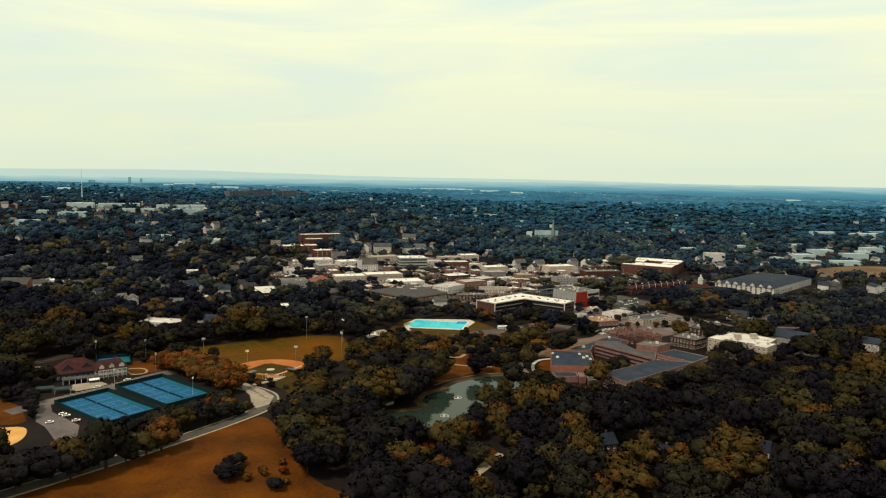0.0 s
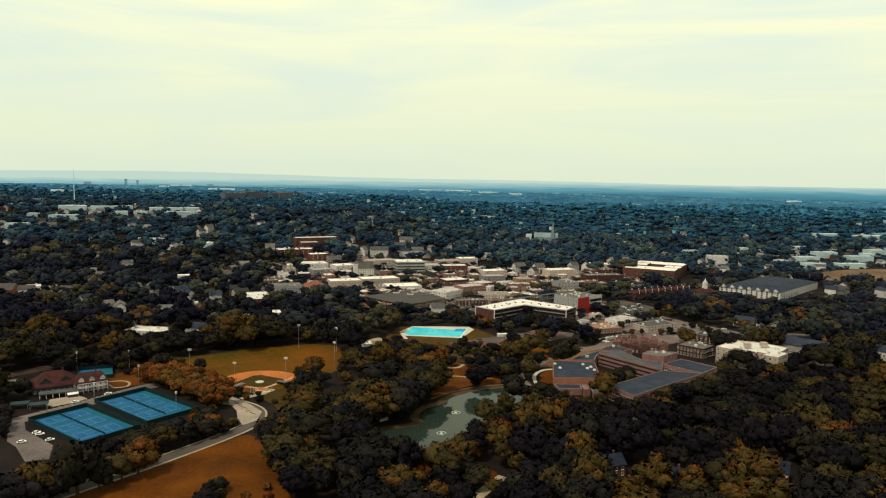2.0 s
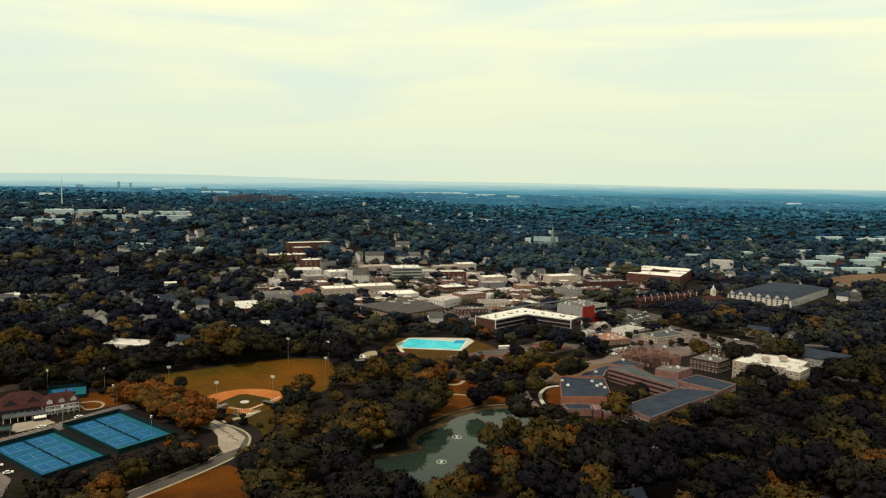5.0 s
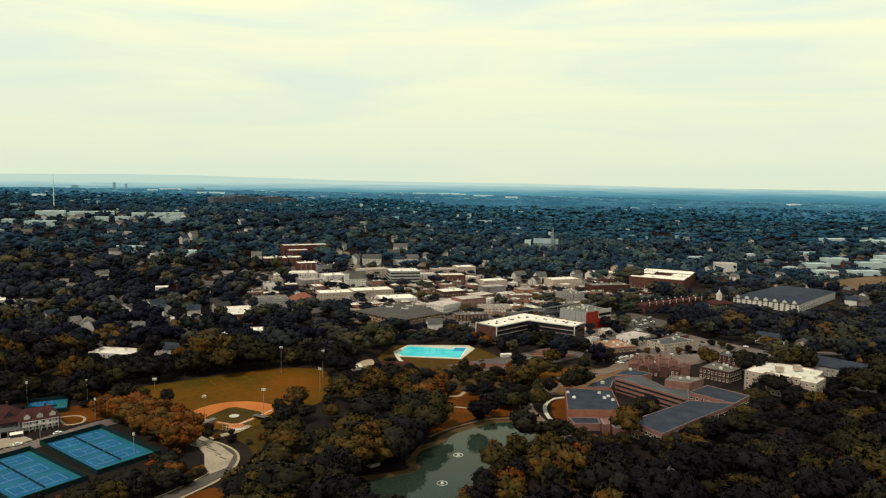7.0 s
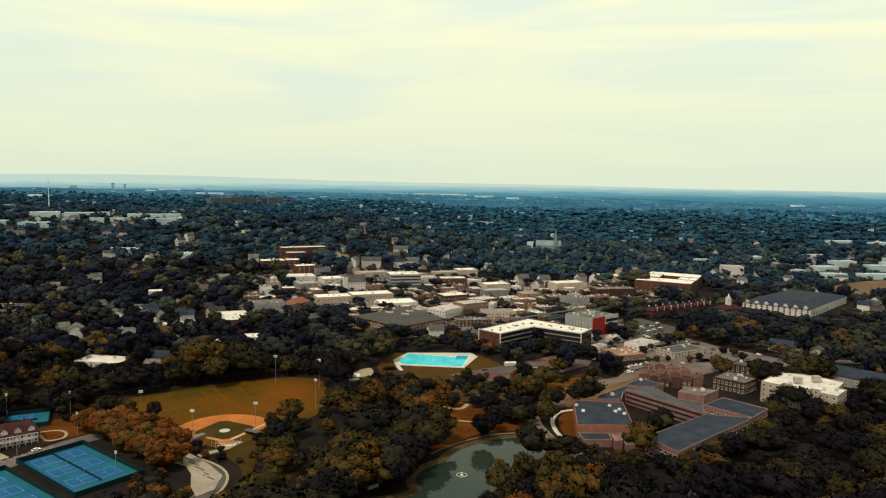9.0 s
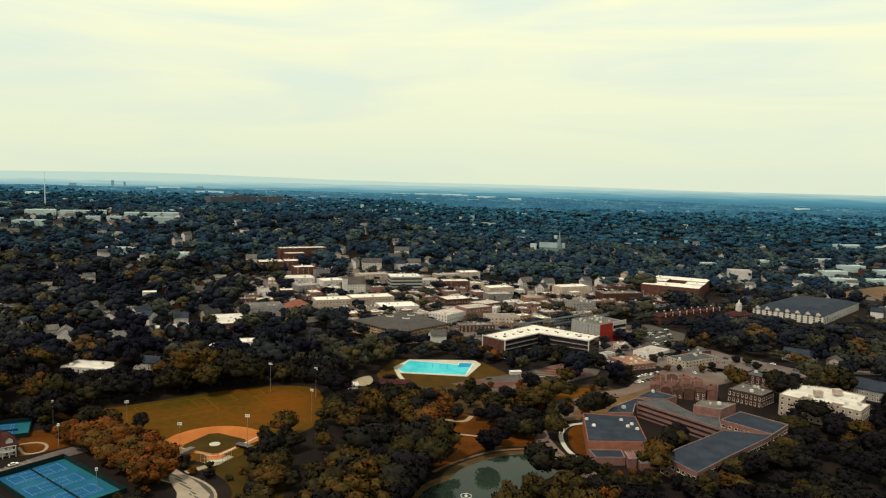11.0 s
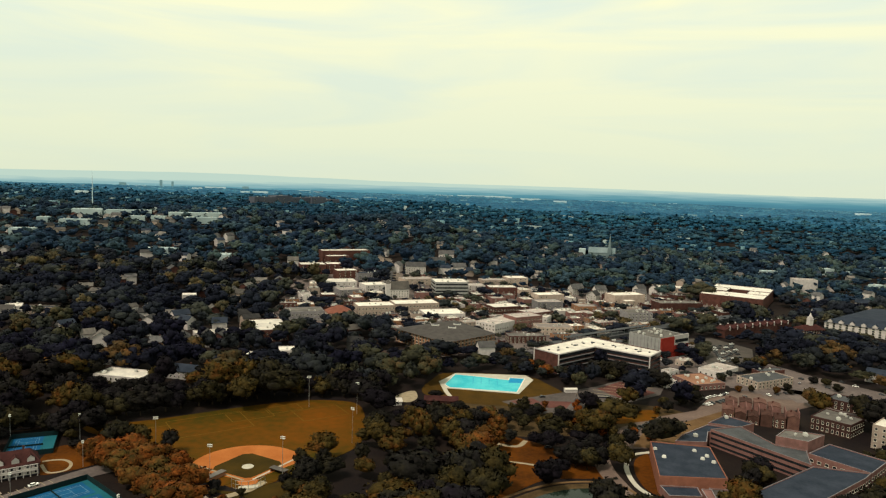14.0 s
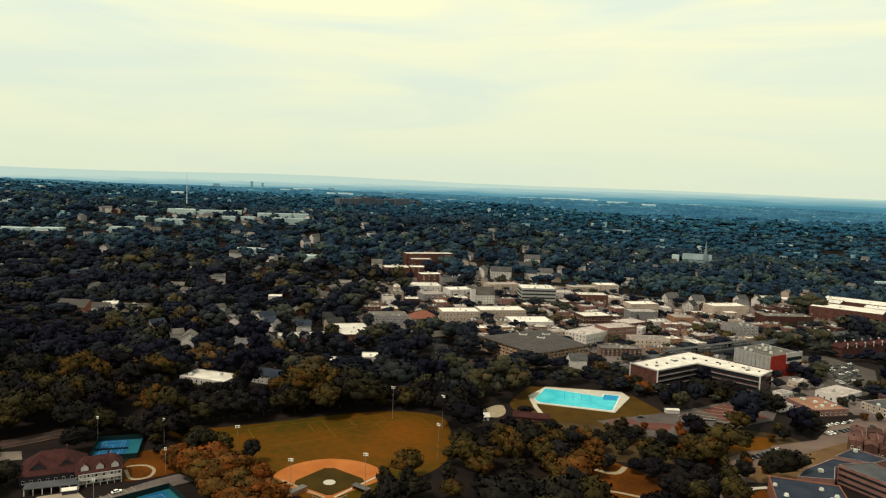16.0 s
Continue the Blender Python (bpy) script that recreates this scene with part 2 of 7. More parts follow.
M = {
    # soil colour includes the purple-black shade of the gaps between crowns
    "soil": material("shaded_soil_and_litter", (0.0080, 0.0058, 0.0066), (0.018, 0.0120, 0.0092), 0.95, scale=0.05, fine=0.6),
    "meadow": material("dry_meadow_grass", (0.046, 0.0138, 0.0011), (0.118, 0.0350, 0.0018), 0.95, scale=0.045, fine=0.5, bump=0.5),
    "turf": material("field_turf", (0.040, 0.030, 0.0016), (0.132, 0.041, 0.0012), 0.95, scale=0.014, fine=0.2),
    "infield": material("infield_grass", (0.030, 0.020, 0.003), (0.052, 0.030, 0.004), 0.95, scale=0.1, fine=1.0),
    "clay": material("infield_clay", (0.31, 0.095, 0.022), (0.40, 0.135, 0.036), 0.95, scale=0.1, fine=1.5),
    "line": material("chalk_line", (0.17, 0.27, 0.33), rough=0.9, spread=0.2),
    "fieldline": material("worn_pitch_line", (0.105, 0.055, 0.006), rough=0.9, spread=0.3),
    "court_blue": material("court_blue", (0.004, 0.066, 0.17), (0.009, 0.095, 0.215), 0.7, scale=0.1, fine=2),
    "court_green": material("court_green", (0.008, 0.085, 0.115), (0.016, 0.115, 0.145), 0.75, scale=0.1, fine=2),
    "fence": material("green_windscreen", (0.006, 0.018, 0.020), rough=0.8),
    "asphalt": material("asphalt", (0.048, 0.042, 0.038), (0.090, 0.076, 0.066), 0.9, scale=0.06, fine=0.8),
    "street": material("pale_street", (0.086, 0.070, 0.068), (0.168, 0.134, 0.122), 0.9, scale=0.05, fine=0.5),
    "kerb": material("concrete_kerb", (0.25, 0.20, 0.13), (0.34, 0.28, 0.19), 0.9, scale=0.3),
    "dirt": material("bare_dirt", (0.085, 0.046, 0.020), (0.16, 0.095, 0.045), 0.95, scale=0.06, fine=0.7),
    "ballast": material("brown_track_ballast", (0.034, 0.022, 0.017), (0.075, 0.047, 0.034), 0.95, scale=0.08, fine=0.9),
    "bank": material("worn_bank", (0.040, 0.026, 0.012), (0.10, 0.062, 0.028), 0.95, scale=0.15, fine=0.9),
    "drive": material("brown_grey_drive", (0.098, 0.069, 0.058), (0.165, 0.118, 0.098), 0.95, scale=0.05, fine=0.6),
    "peach_roof": material("peach_gravel_roof", (0.20, 0.10, 0.062), (0.32, 0.17, 0.11), 0.9, scale=0.12, fine=0.8),
    "sand": material("pale_orange_sand", (0.50, 0.25, 0.075), (0.64, 0.34, 0.105), 0.95, scale=0.08, fine=0.9),
    "bays": material("pale_bay_paving", (0.22, 0.18, 0.14), (0.33, 0.27, 0.21), 0.9, scale=0.1, fine=0.7),
    "plaza": material("pale_worn_paving", (0.115, 0.094, 0.078), (0.20, 0.165, 0.135), 0.9, scale=0.08, fine=0.6),
    "concrete": material("pale_concrete", (0.40, 0.37, 0.30), (0.52, 0.48, 0.40), 0.85, scale=0.15),
    "pool": material("pool_water", (0.02, 0.40, 0.50), (0.10, 0.56, 0.60), 0.5, scale=0.08, fine=0.8, bump=0.1),
    "pool_deep": material("pool_deep_water", (0.006, 0.20, 0.42), (0.012, 0.26, 0.48), 0.5, scale=0.1, fine=0.8, bump=0.1),
    "pond": material("pond_water", (0.013, 0.022, 0.017), (0.021, 0.031, 0.023), 0.05, scale=0.03, fine=0.9, bump=0.02),
    "foam": material("fountain_spray", (0.45, 0.46, 0.42), rough=0.6),
    "white_roof": material("white_roof_membrane", (0.53, 0.49, 0.44), (0.75, 0.70, 0.61), 0.8, scale=0.12, fine=0.7, by_object=0.16),
    "cream_roof": material("cream_gravel_roof", (0.225, 0.195, 0.182), (0.405, 0.35, 0.315), 0.9, scale=0.15, fine=0.8, by_object=0.35),
    "grey_roof": material("grey_gravel_roof", (0.045, 0.048, 0.052), (0.080, 0.083, 0.088), 0.9, scale=0.12, fine=0.9),
    "dark_roof": material("slate_blue_roof", (0.016, 0.022, 0.034), (0.034, 0.042, 0.060), 0.85, scale=0.12, fine=0.9),
    "slate_teal": material("teal_grey_sheet_roof", (0.022, 0.040, 0.046), (0.040, 0.062, 0.070), 0.8, scale=0.2),
    "mid_roof": material("weathered_roof", (0.075, 0.070, 0.066), (0.15, 0.135, 0.12), 0.9, scale=0.12, fine=0.9, by_object=0.35),
    "hip_roof": material("brown_grey_shingle", (0.052, 0.047, 0.045), (0.078, 0.070, 0.066), 0.9, scale=0.2, fine=1.5),
    "red_roof": material("red_brown_shingle", (0.030, 0.011, 0.011), (0.062, 0.023, 0.021), 0.9, scale=0.3, fine=1.5),
    "terracotta": material("terracotta_tile", (0.15, 0.055, 0.038), (0.22, 0.085, 0.058), 0.85, scale=0.3, fine=2),
    "house_roof": material("asphalt_shingle", (0.045, 0.044, 0.045), (0.088, 0.084, 0.084), 0.9, scale=0.3, fine=1.5, by_object=0.6),
    "night_roof": material("dark_slate_shingle", (0.010, 0.013, 0.022), (0.019, 0.023, 0.036), 0.9, scale=0.3, fine=1.5),
    "dark_brick": material("dark_brown_brick", (0.034, 0.032, 0.044), (0.050, 0.044, 0.056), 0.9, scale=0.1, fine=0.5),
    "brick": material("red_brick", (0.056, 0.025, 0.021), (0.105, 0.045, 0.037), 0.9, scale=0.3, fine=2.5, by_object=0.25),
    "bright_brick": material("bright_red_panel", (0.22, 0.020, 0.014), (0.27, 0.032, 0.022), 0.8, scale=0.3, fine=2),
    "tan_brick": material("tan_brick", (0.22, 0.11, 0.062), (0.31, 0.155, 0.09), 0.9, scale=0.3, fine=2),
    "salmon": material("salmon_brick", (0.150, 0.077, 0.068), (0.225, 0.114, 0.100), 0.9, scale=0.3, fine=2),
    "stucco": material("cream_stucco", (0.295, 0.232, 0.198), (0.44, 0.348, 0.292), 0.9, scale=0.3, by_object=0.2),
    "white_wall": material("white_painted_wall", (0.43, 0.39, 0.382), (0.59, 0.54, 0.515), 0.85, scale=0.3, by_object=0.15),
    "grey_wall": material("grey_panel_wall", (0.165, 0.154, 0.164), (0.245, 0.228, 0.235), 0.85, scale=0.3, by_object=0.25),
    "panel_wall": material("pale_grey_panel", (0.24, 0.24, 0.232), (0.32, 0.315, 0.305), 0.85, scale=0.3),
    "siding": material("clapboard_siding", (0.202, 0.188, 0.188), (0.302, 0.281, 0.278), 0.85, scale=0.3, by_object=0.7),
    "glass": material("dark_window_glass", (0.012, 0.014, 0.017), (0.02, 0.022, 0.025), 0.12, scale=0.5, bump=0.0),
    "frame": material("window_frame", (0.55, 0.52, 0.44), rough=0.7),
    "metal": material("galvanised_steel", (0.42, 0.42, 0.40), rough=0.45, metal=0.8),
    "unit": material("rooftop_unit_paint", (0.42, 0.41, 0.38), rough=0.6, by_object=0.2),
    "lamp": material("floodlight_housing", (0.75, 0.74, 0.68), rough=0.5),
    # hospital brick with blue haze mixed into its colour
    "far_brick": material("hazed_far_brown_wall", (0.072, 0.082, 0.108), (0.092, 0.102, 0.13), 0.9, scale=0.02, fine=0.2, bump=0),
    "bark": material("bark", (0.035, 0.026, 0.018), (0.07, 0.052, 0.036), 0.95, scale=0.8, fine=6),
    "car_white": material("white_car_paint", (0.75, 0.74, 0.70), rough=0.25, by_object=0.15),
    "car_dark": material("dark_car_paint", (0.035, 0.036, 0.042), (0.07, 0.07, 0.08), rough=0.25, by_object=0.6),
    "tyre": material("tyre_rubber", (0.015, 0.015, 0.015), rough=0.9),
    "leaf_tree": foliage("tree_leaves", LEAF_TONES, (0.02, 0.54)),
    "leaf_dark": foliage("dark_tree_leaves", LEAF_TONES, (0.04, 0.30)),
    "leaf_rust": foliage("autumn_leaves", LEAF_TONES, (0.61, 0.74)),
    "leaf_flame": foliage("orange_autumn_leaves", LEAF_TONES, (0.70, 0.84)),
    "leaf_near": foliage("near_wood_leaves", LEAF_TONES, "tint"),
    "hazed_leaf_belt": foliage("hazed_park_edge_leaves", BELT_HAZE_TONES, "tint", fine=0.7),
    "hazed_leaf_mid": foliage("hazed_town_wood_leaves", WOOD_HAZE_TONES, "tint", fine=0.5),
    "hazed_leaf_sub": foliage("hazed_suburb_wood_leaves", SUBURB_HAZE_TONES, "tint", fine=0.4),
    "hazed_leaf_out": foliage("hazed_outlying_wood_leaves", OUT_HAZE_TONES, "tint", fine=0.25),
    "hazed_leaf_rim": foliage("hazed_rim_wood_leaves", RIM_HAZE_TONES, "tint", fine=0.2),
    "hazed_leaf_far": foliage("hazed_distant_wood_leaves", FAR_HAZE_TONES, "tint", fine=0.12),
}

M["pond"].node_tree.nodes["Principled BSDF"].inputs["IOR"].default_value = 1.33
M["pond"].node_tree.nodes["Principled BSDF"].inputs["Specular IOR Level"].default_value = 0.23

# ---------------------------------------------------------------- mesh helpers


def mesh_of(name, verts, faces, mats, which=None, smooth=False):
    me = bpy.data.meshes.new(name)
    me.from_pydata([tuple(v) for v in verts], [], faces)
    for m in mats if isinstance(mats, (list, tuple)) else [mats]:
        me.materials.append(m)
    if which:
        me.polygons.foreach_set("material_index", which)
    if smooth:
        me.polygons.foreach_set("use_smooth", [True] * len(me.polygons))
    return me


def fast_mesh(name, verts, tris, mat, tint=None, normals=None):
    """A large mesh of triangles from arrays, with a tint for each vertex."""
    me = bpy.data.meshes.new(name)
    me.vertices.add(len(verts))
    me.vertices.foreach_set("co", np.ascontiguousarray(verts, np.float32).ravel())
    me.loops.add(3 * len(tris))
    me.loops.foreach_set("vertex_index", np.ascontiguousarray(tris, np.int32).ravel())
    me.polygons.add(len(tris))
    me.polygons.foreach_set("loop_start", np.arange(0, 3 * len(tris), 3, dtype=np.int32))
    me.update(calc_edges=True)
    me.materials.append(mat)
    if tint is not None:
        me.attributes.new("tint", "FLOAT", "POINT").data.foreach_set("value", np.ascontiguousarray(tint, np.float32))
    if normals is not None:
        me.shade_smooth()
        me.normals_split_custom_set_from_vertices(normals)
    return me


def part(name, me, parent, m=None, label=""):
    ob = new(name, me)
    ob.parent = parent
    if m is not None:
        ob.matrix_local = m
    return tagged(ob, label) if label else ob


def empty(name, x, y, z=0.0, rot=0.0):
    ob = new(name)
    ob.matrix_world = pose(x, y, z, 0, 0, rot)
    return ob


class Shape:
    """Collects boxes, prisms and slabs into one mesh."""

    def __init__(self):
        self.v, self.f, self.w = [], [], []

    def prism(self, pts, z0, z1, w=0, bottom=True):
        a, n = len(self.v), len(pts)
        self.v += [(p[0], p[1], z0) for p in pts] + [(p[0], p[1], z1) for p in pts]
        for i in range(n):
            j = (i + 1) % n
            self.f.append((a + i, a + j, a + n + j, a + n + i))
        self.f.append(tuple(a + n + i for i in range(n)))
        if bottom:
            self.f.append(tuple(a + n - 1 - i for i in range(n)))
        self.w += [w] * (n + 1 + bottom)
        return self

    def box(self, x, y, z, sx, sy, sz, w=0, rot=0.0):
        c, s = math.cos(radians(rot)), math.sin(radians(rot))
        pts = [(x + c * u - s * v, y + s * u + c * v) for u, v in ((-sx / 2, -sy / 2), (sx / 2, -sy / 2), (sx / 2, sy / 2), (-sx / 2, sy / 2))]
        return self.prism(pts, z, z + sz, w)

    def quad(self, a, b, c, d, w=0):
        n = len(self.v)
        self.v += [a, b, c, d]
        self.f.append((n, n + 1, n + 2, n + 3))
        self.w.append(w)
        return self

    def tri(self, a, b, c, w=0):
        n = len(self.v)
        self.v += [a, b, c]
        self.f.append((n, n + 1, n + 2))
        self.w.append(w)
        return self

    def tube(self, path, r0, r1, sides=6, w=0):
        """A tapering round bar along a path of points."""
        a, n = len(self.v), len(path)
        for k, p in enumerate(path):
            r = r0 + (r1 - r0) * k / max(1, n - 1)
            d = (Vector(path[min(k + 1, n - 1)]) - Vector(path[max(k - 1, 0)])).normalized()
            u = d.orthogonal().normalized()
            v = d.cross(u)
            self.v += [tuple(Vector(p) + r * (math.cos(t) * u + math.sin(t) * v)) for t in (2 * math.pi * i / sides for i in range(sides))]
        for k in range(n - 1):
            for i in range(sides):
                j = (i + 1) % sides
                self.f.append((a + k * sides + i, a + k * sides + j, a + (k + 1) * sides + j, a + (k + 1) * sides + i))
        self.f.append(tuple(a + (n - 1) * sides + i for i in range(sides)))
        self.f.append(tuple(a + sides - 1 - i for i in range(sides)))
        self.w += [w] * ((n - 1) * sides + 2)
        return self

    def mesh(self, name, mats):
        return mesh_of(name, self.v, self.f, mats, self.w)


def area2(pts):
    return sum(a[0] * b[1] - b[0] * a[1] for a, b in zip(pts, pts[1:] + pts[:1]))


def inset(pts, d):
    """The outline of an anticlockwise polygon moved inwards by d."""
    out, n = [], len(pts)
    for i in range(n):
        p, q, r = (Vector(pts[k % n]) for k in (i - 1, i, i + 1))
        a, b = (q - p).normalized(), (r - q).normalized()
        na, nb = Vector((-a.y, a.x)), Vector((-b.y, b.x))
        m = (na + nb).normalized()
        out.append(tuple(q + m * min(3 * d, d / max(0.3, m.dot(na))) if d > 0 else q + m * max(3 * d, d / max(0.3, m.dot(na)))))
    return out


def rect(x, y, w, d, rot=0.0):
    c, s = math.cos(radians(rot)), math.sin(radians(rot))
    return [(x + c * u - s * v, y + s * u + c * v) for u, v in ((-w / 2, -d / 2), (w / 2, -d / 2), (w / 2, d / 2), (-w / 2, d / 2))]


def ribbon(line, width):
    """The outline of a band of that width along a line of points."""
    left, right = [], []
    for i, p in enumerate(line):
        a, b = Vector(line[max(i - 1, 0)]), Vector(line[min(i + 1, len(line) - 1)])
        d = (b - a).normalized()
        n = Vector((-d.y, d.x)) * width / 2
        left.append(tuple(Vector(p) + n))
        right.append(tuple(Vector(p) - n))
    return right + left[::-1]


def smooth_line(pts, closed=False, steps=5):
    """A rounded run through the points."""
    n, out = len(pts), []
    for i in range(n if closed else n - 1):
        p = [Vector(pts[k % n] if closed else pts[min(max(k, 0), n - 1)]) for k in (i - 1, i, i + 1, i + 2)]
        for s in range(steps):
            t = s / steps
            out.append(tuple(0.5 * (2 * p[1] + (p[2] - p[0]) * t + (2 * p[0] - 5 * p[1] + 4 * p[2] - p[3]) * t * t + (3 * p[1] - p[0] - 3 * p[2] + p[3]) * t ** 3)))
    return out if closed else out + [tuple(pts[-1])]


KEEP_CLEAR = []


def inside(x, y, poly):
    hit, n = False, len(poly)
    for i in range(n):
        (x0, y0), (x1, y1) = poly[i - 1], poly[i]
        if (y0 > y) != (y1 > y) and x < (x1 - x0) * (y - y0) / (y1 - y0) + x0:
            hit = not hit
    return hit


def clear(poly, margin=0.0):
    """No tree grows inside this outline."""
    if area2(poly) < 0:
        poly = poly[::-1]
    if margin:
        poly = inset(poly, -margin)
    xs, ys = [p[0] for p in poly], [p[1] for p in poly]
    KEEP_CLEAR.append((min(xs), max(xs), min(ys), max(ys), poly))


def is_clear(x, y):
    return any(a <= x <= b and c <= y <= d and inside(x, y, p) for a, b, c, d, p in KEEP_CLEAR)


def ground_height(x, y):
    """Level around the park, climbing to a wooded hill behind the western half of the town and dipping a little behind the eastern half."""
    r = math.hypot(x, y)
    z = float(np.interp(r, (0, 1050, 1400, 1900, 2600, 3600, 5000), (0, 0, 9, 27, 52, 66, 40)))
    if y > 850:
        west, east = min(1, max(0, (130 - x) / 320)), min(1, max(0, (x - 220) / 220))
        z += float(np.interp(y, (850, 1000, 1200, 1500, 1900, 2600, 3600), (0, 6, 23, 42, 33, 12, 0))) * west * west * (3 - 2 * west)
        z -= float(np.interp(y, (900, 1150, 1350, 1600, 2100), (0, 6, 16, 12, 0))) * east * east * (3 - 2 * east)
    if r > 1300:
        z += min(1, (r - 1300) / 500) * 7 * noise.noise((x / 420, y / 420, 0.3))
    return z


def flat(name, label, category, poly, mat, z, thick=0.25, margin=0.0, keep=True):
    """A level piece of the ground: a slab whose top lies at z."""
    if area2(poly) < 0:
        poly = poly[::-1]
    ob = new(name, Shape().prism(poly, z - thick, z, bottom=False).mesh(name, [mat]))
    if keep:
        clear(poly, margin)
    return tagged(ob, label, category, kind="structure")


def draped(name, label, category, poly, mat, over, cell=6.0):
    """A thin sheet that follows the slope of the land."""
    xs, ys = [p[0] for p in poly], [p[1] for p in poly]
    v, f, index = [], [], {}
    for i in range(int((max(xs) - min(xs)) / cell) + 1):
        for j in range(int((max(ys) - min(ys)) / cell) + 1):
            if not inside(min(xs) + (i + 0.5) * cell, min(ys) + (j + 0.5) * cell, poly):
                continue
            quad = []
            for key in ((i, j), (i + 1, j), (i + 1, j + 1), (i, j + 1)):
                if key not in index:
                    x, y = min(xs) + key[0] * cell, min(ys) + key[1] * cell
                    index[key] = len(v)
                    v.append((x, y, ground_height(x, y) + over))
                quad.append(index[key])
            f.append(tuple(quad))
    return tagged(new(name, mesh_of(name, v, f, mat)), label, category, kind="structure")


# ---------------------------------------------------------------- ground and distance
rings = [0, 200, 320, 450, 600, 800] + list(range(850, 1700, 25)) + [1750, 1800, 1850, 1900, 2000, 2100, 2250, 2400, 2600, 2850, 3100, 3600, 4300, 4950]
SPOKES = 240
gv, gf = [(0, 0, 0)], []
for r in rings[1:]:
    for k in range(SPOKES):
        a = 2 * math.pi * k / SPOKES
        x, y = r * math.sin(a), r * math.cos(a)
        gv.append((x, y, ground_height(x, y)))
for k in range(SPOKES):
    gf.append((0, 1 + (k + 1) % SPOKES, 1 + k))
for i in range(len(rings) - 2):
    for k in range(SPOKES):
        a, b = 1 + i * SPOKES + k, 1 + i * SPOKES + (k + 1) % SPOKES
        gf.append((a, b, b + SPOKES, a + SPOKES))
tagged(new("ground", mesh_of("ground", gv, gf, M["soil"], smooth=True)), "leaf-littered ground, its colour darkened for the shade under the trees", "ground", kind="structure")

# hazy distance beyond the woods: a glowing backdrop of low hills, haze painted in
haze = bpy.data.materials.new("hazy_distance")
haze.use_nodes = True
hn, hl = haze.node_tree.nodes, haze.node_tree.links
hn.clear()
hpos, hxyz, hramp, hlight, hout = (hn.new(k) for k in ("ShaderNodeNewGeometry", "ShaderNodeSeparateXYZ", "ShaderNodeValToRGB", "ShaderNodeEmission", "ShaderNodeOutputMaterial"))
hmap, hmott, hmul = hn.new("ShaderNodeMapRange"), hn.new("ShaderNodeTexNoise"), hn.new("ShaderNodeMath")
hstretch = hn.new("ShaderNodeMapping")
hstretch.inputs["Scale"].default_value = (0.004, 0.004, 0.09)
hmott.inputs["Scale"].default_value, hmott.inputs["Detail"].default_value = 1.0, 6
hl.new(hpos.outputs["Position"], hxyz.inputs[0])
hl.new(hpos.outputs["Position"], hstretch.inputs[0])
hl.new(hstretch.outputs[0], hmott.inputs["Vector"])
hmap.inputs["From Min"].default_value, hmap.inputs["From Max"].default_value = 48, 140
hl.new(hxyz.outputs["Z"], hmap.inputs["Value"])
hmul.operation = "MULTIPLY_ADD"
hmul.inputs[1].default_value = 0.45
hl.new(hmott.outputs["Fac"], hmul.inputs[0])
# paler towards the west, where the painted haze is thickest
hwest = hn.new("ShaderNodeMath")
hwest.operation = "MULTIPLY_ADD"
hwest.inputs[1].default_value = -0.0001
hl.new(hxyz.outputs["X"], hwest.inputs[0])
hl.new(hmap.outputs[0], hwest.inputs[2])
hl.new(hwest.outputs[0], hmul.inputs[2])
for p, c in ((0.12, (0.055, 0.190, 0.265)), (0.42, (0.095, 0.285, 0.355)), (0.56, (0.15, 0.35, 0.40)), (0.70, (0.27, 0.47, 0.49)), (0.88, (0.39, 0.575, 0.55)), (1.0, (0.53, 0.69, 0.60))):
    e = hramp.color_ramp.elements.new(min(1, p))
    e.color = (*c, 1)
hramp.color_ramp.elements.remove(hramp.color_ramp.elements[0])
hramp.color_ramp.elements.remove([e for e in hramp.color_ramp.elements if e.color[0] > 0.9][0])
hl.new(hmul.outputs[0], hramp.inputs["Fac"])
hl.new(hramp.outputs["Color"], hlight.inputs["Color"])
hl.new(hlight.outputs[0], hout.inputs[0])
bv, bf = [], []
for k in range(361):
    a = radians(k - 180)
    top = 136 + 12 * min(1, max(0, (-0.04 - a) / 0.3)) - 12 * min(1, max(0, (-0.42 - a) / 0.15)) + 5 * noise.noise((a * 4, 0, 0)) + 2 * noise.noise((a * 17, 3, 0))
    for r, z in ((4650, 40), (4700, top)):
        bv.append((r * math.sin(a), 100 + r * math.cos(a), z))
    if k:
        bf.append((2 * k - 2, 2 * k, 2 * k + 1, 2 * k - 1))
tagged(new("backdrop", mesh_of("backdrop", bv, bf, haze)), "glowing backdrop of low hazy blue hills along the horizon", "distance", kind="structure")

# ---------------------------------------------------------------- park: meadows, roads, pond, pool
meadow = [(-250, 225), (-219, 258), (-174, 314), (-140, 360), (-114, 399), (-104, 406), (-92, 388), (-76, 355), (-58, 321), (-38, 304), (-22, 280), (-22, 230)]
flat("meadow", "dry orange-brown meadow beside the park road", "meadow", smooth_line(meadow, True, 4), M["meadow"], 0.06, margin=-3)
road_line = smooth_line([(-290, 205), (-225, 262), (-178, 318), (-144, 364), (-118, 404), (-109, 424), (-110, 444), (-122, 458), (-142, 468)])
flat("road", "grey asphalt park road past the tennis courts", "road", ribbon(road_line, 8.5), M["asphalt"], 0.10, margin=1)
clear(ribbon([(p[0] + 5.5, p[1] - 4.5) for p in road_line[:-8] if p[0] > -166], 11), 0)
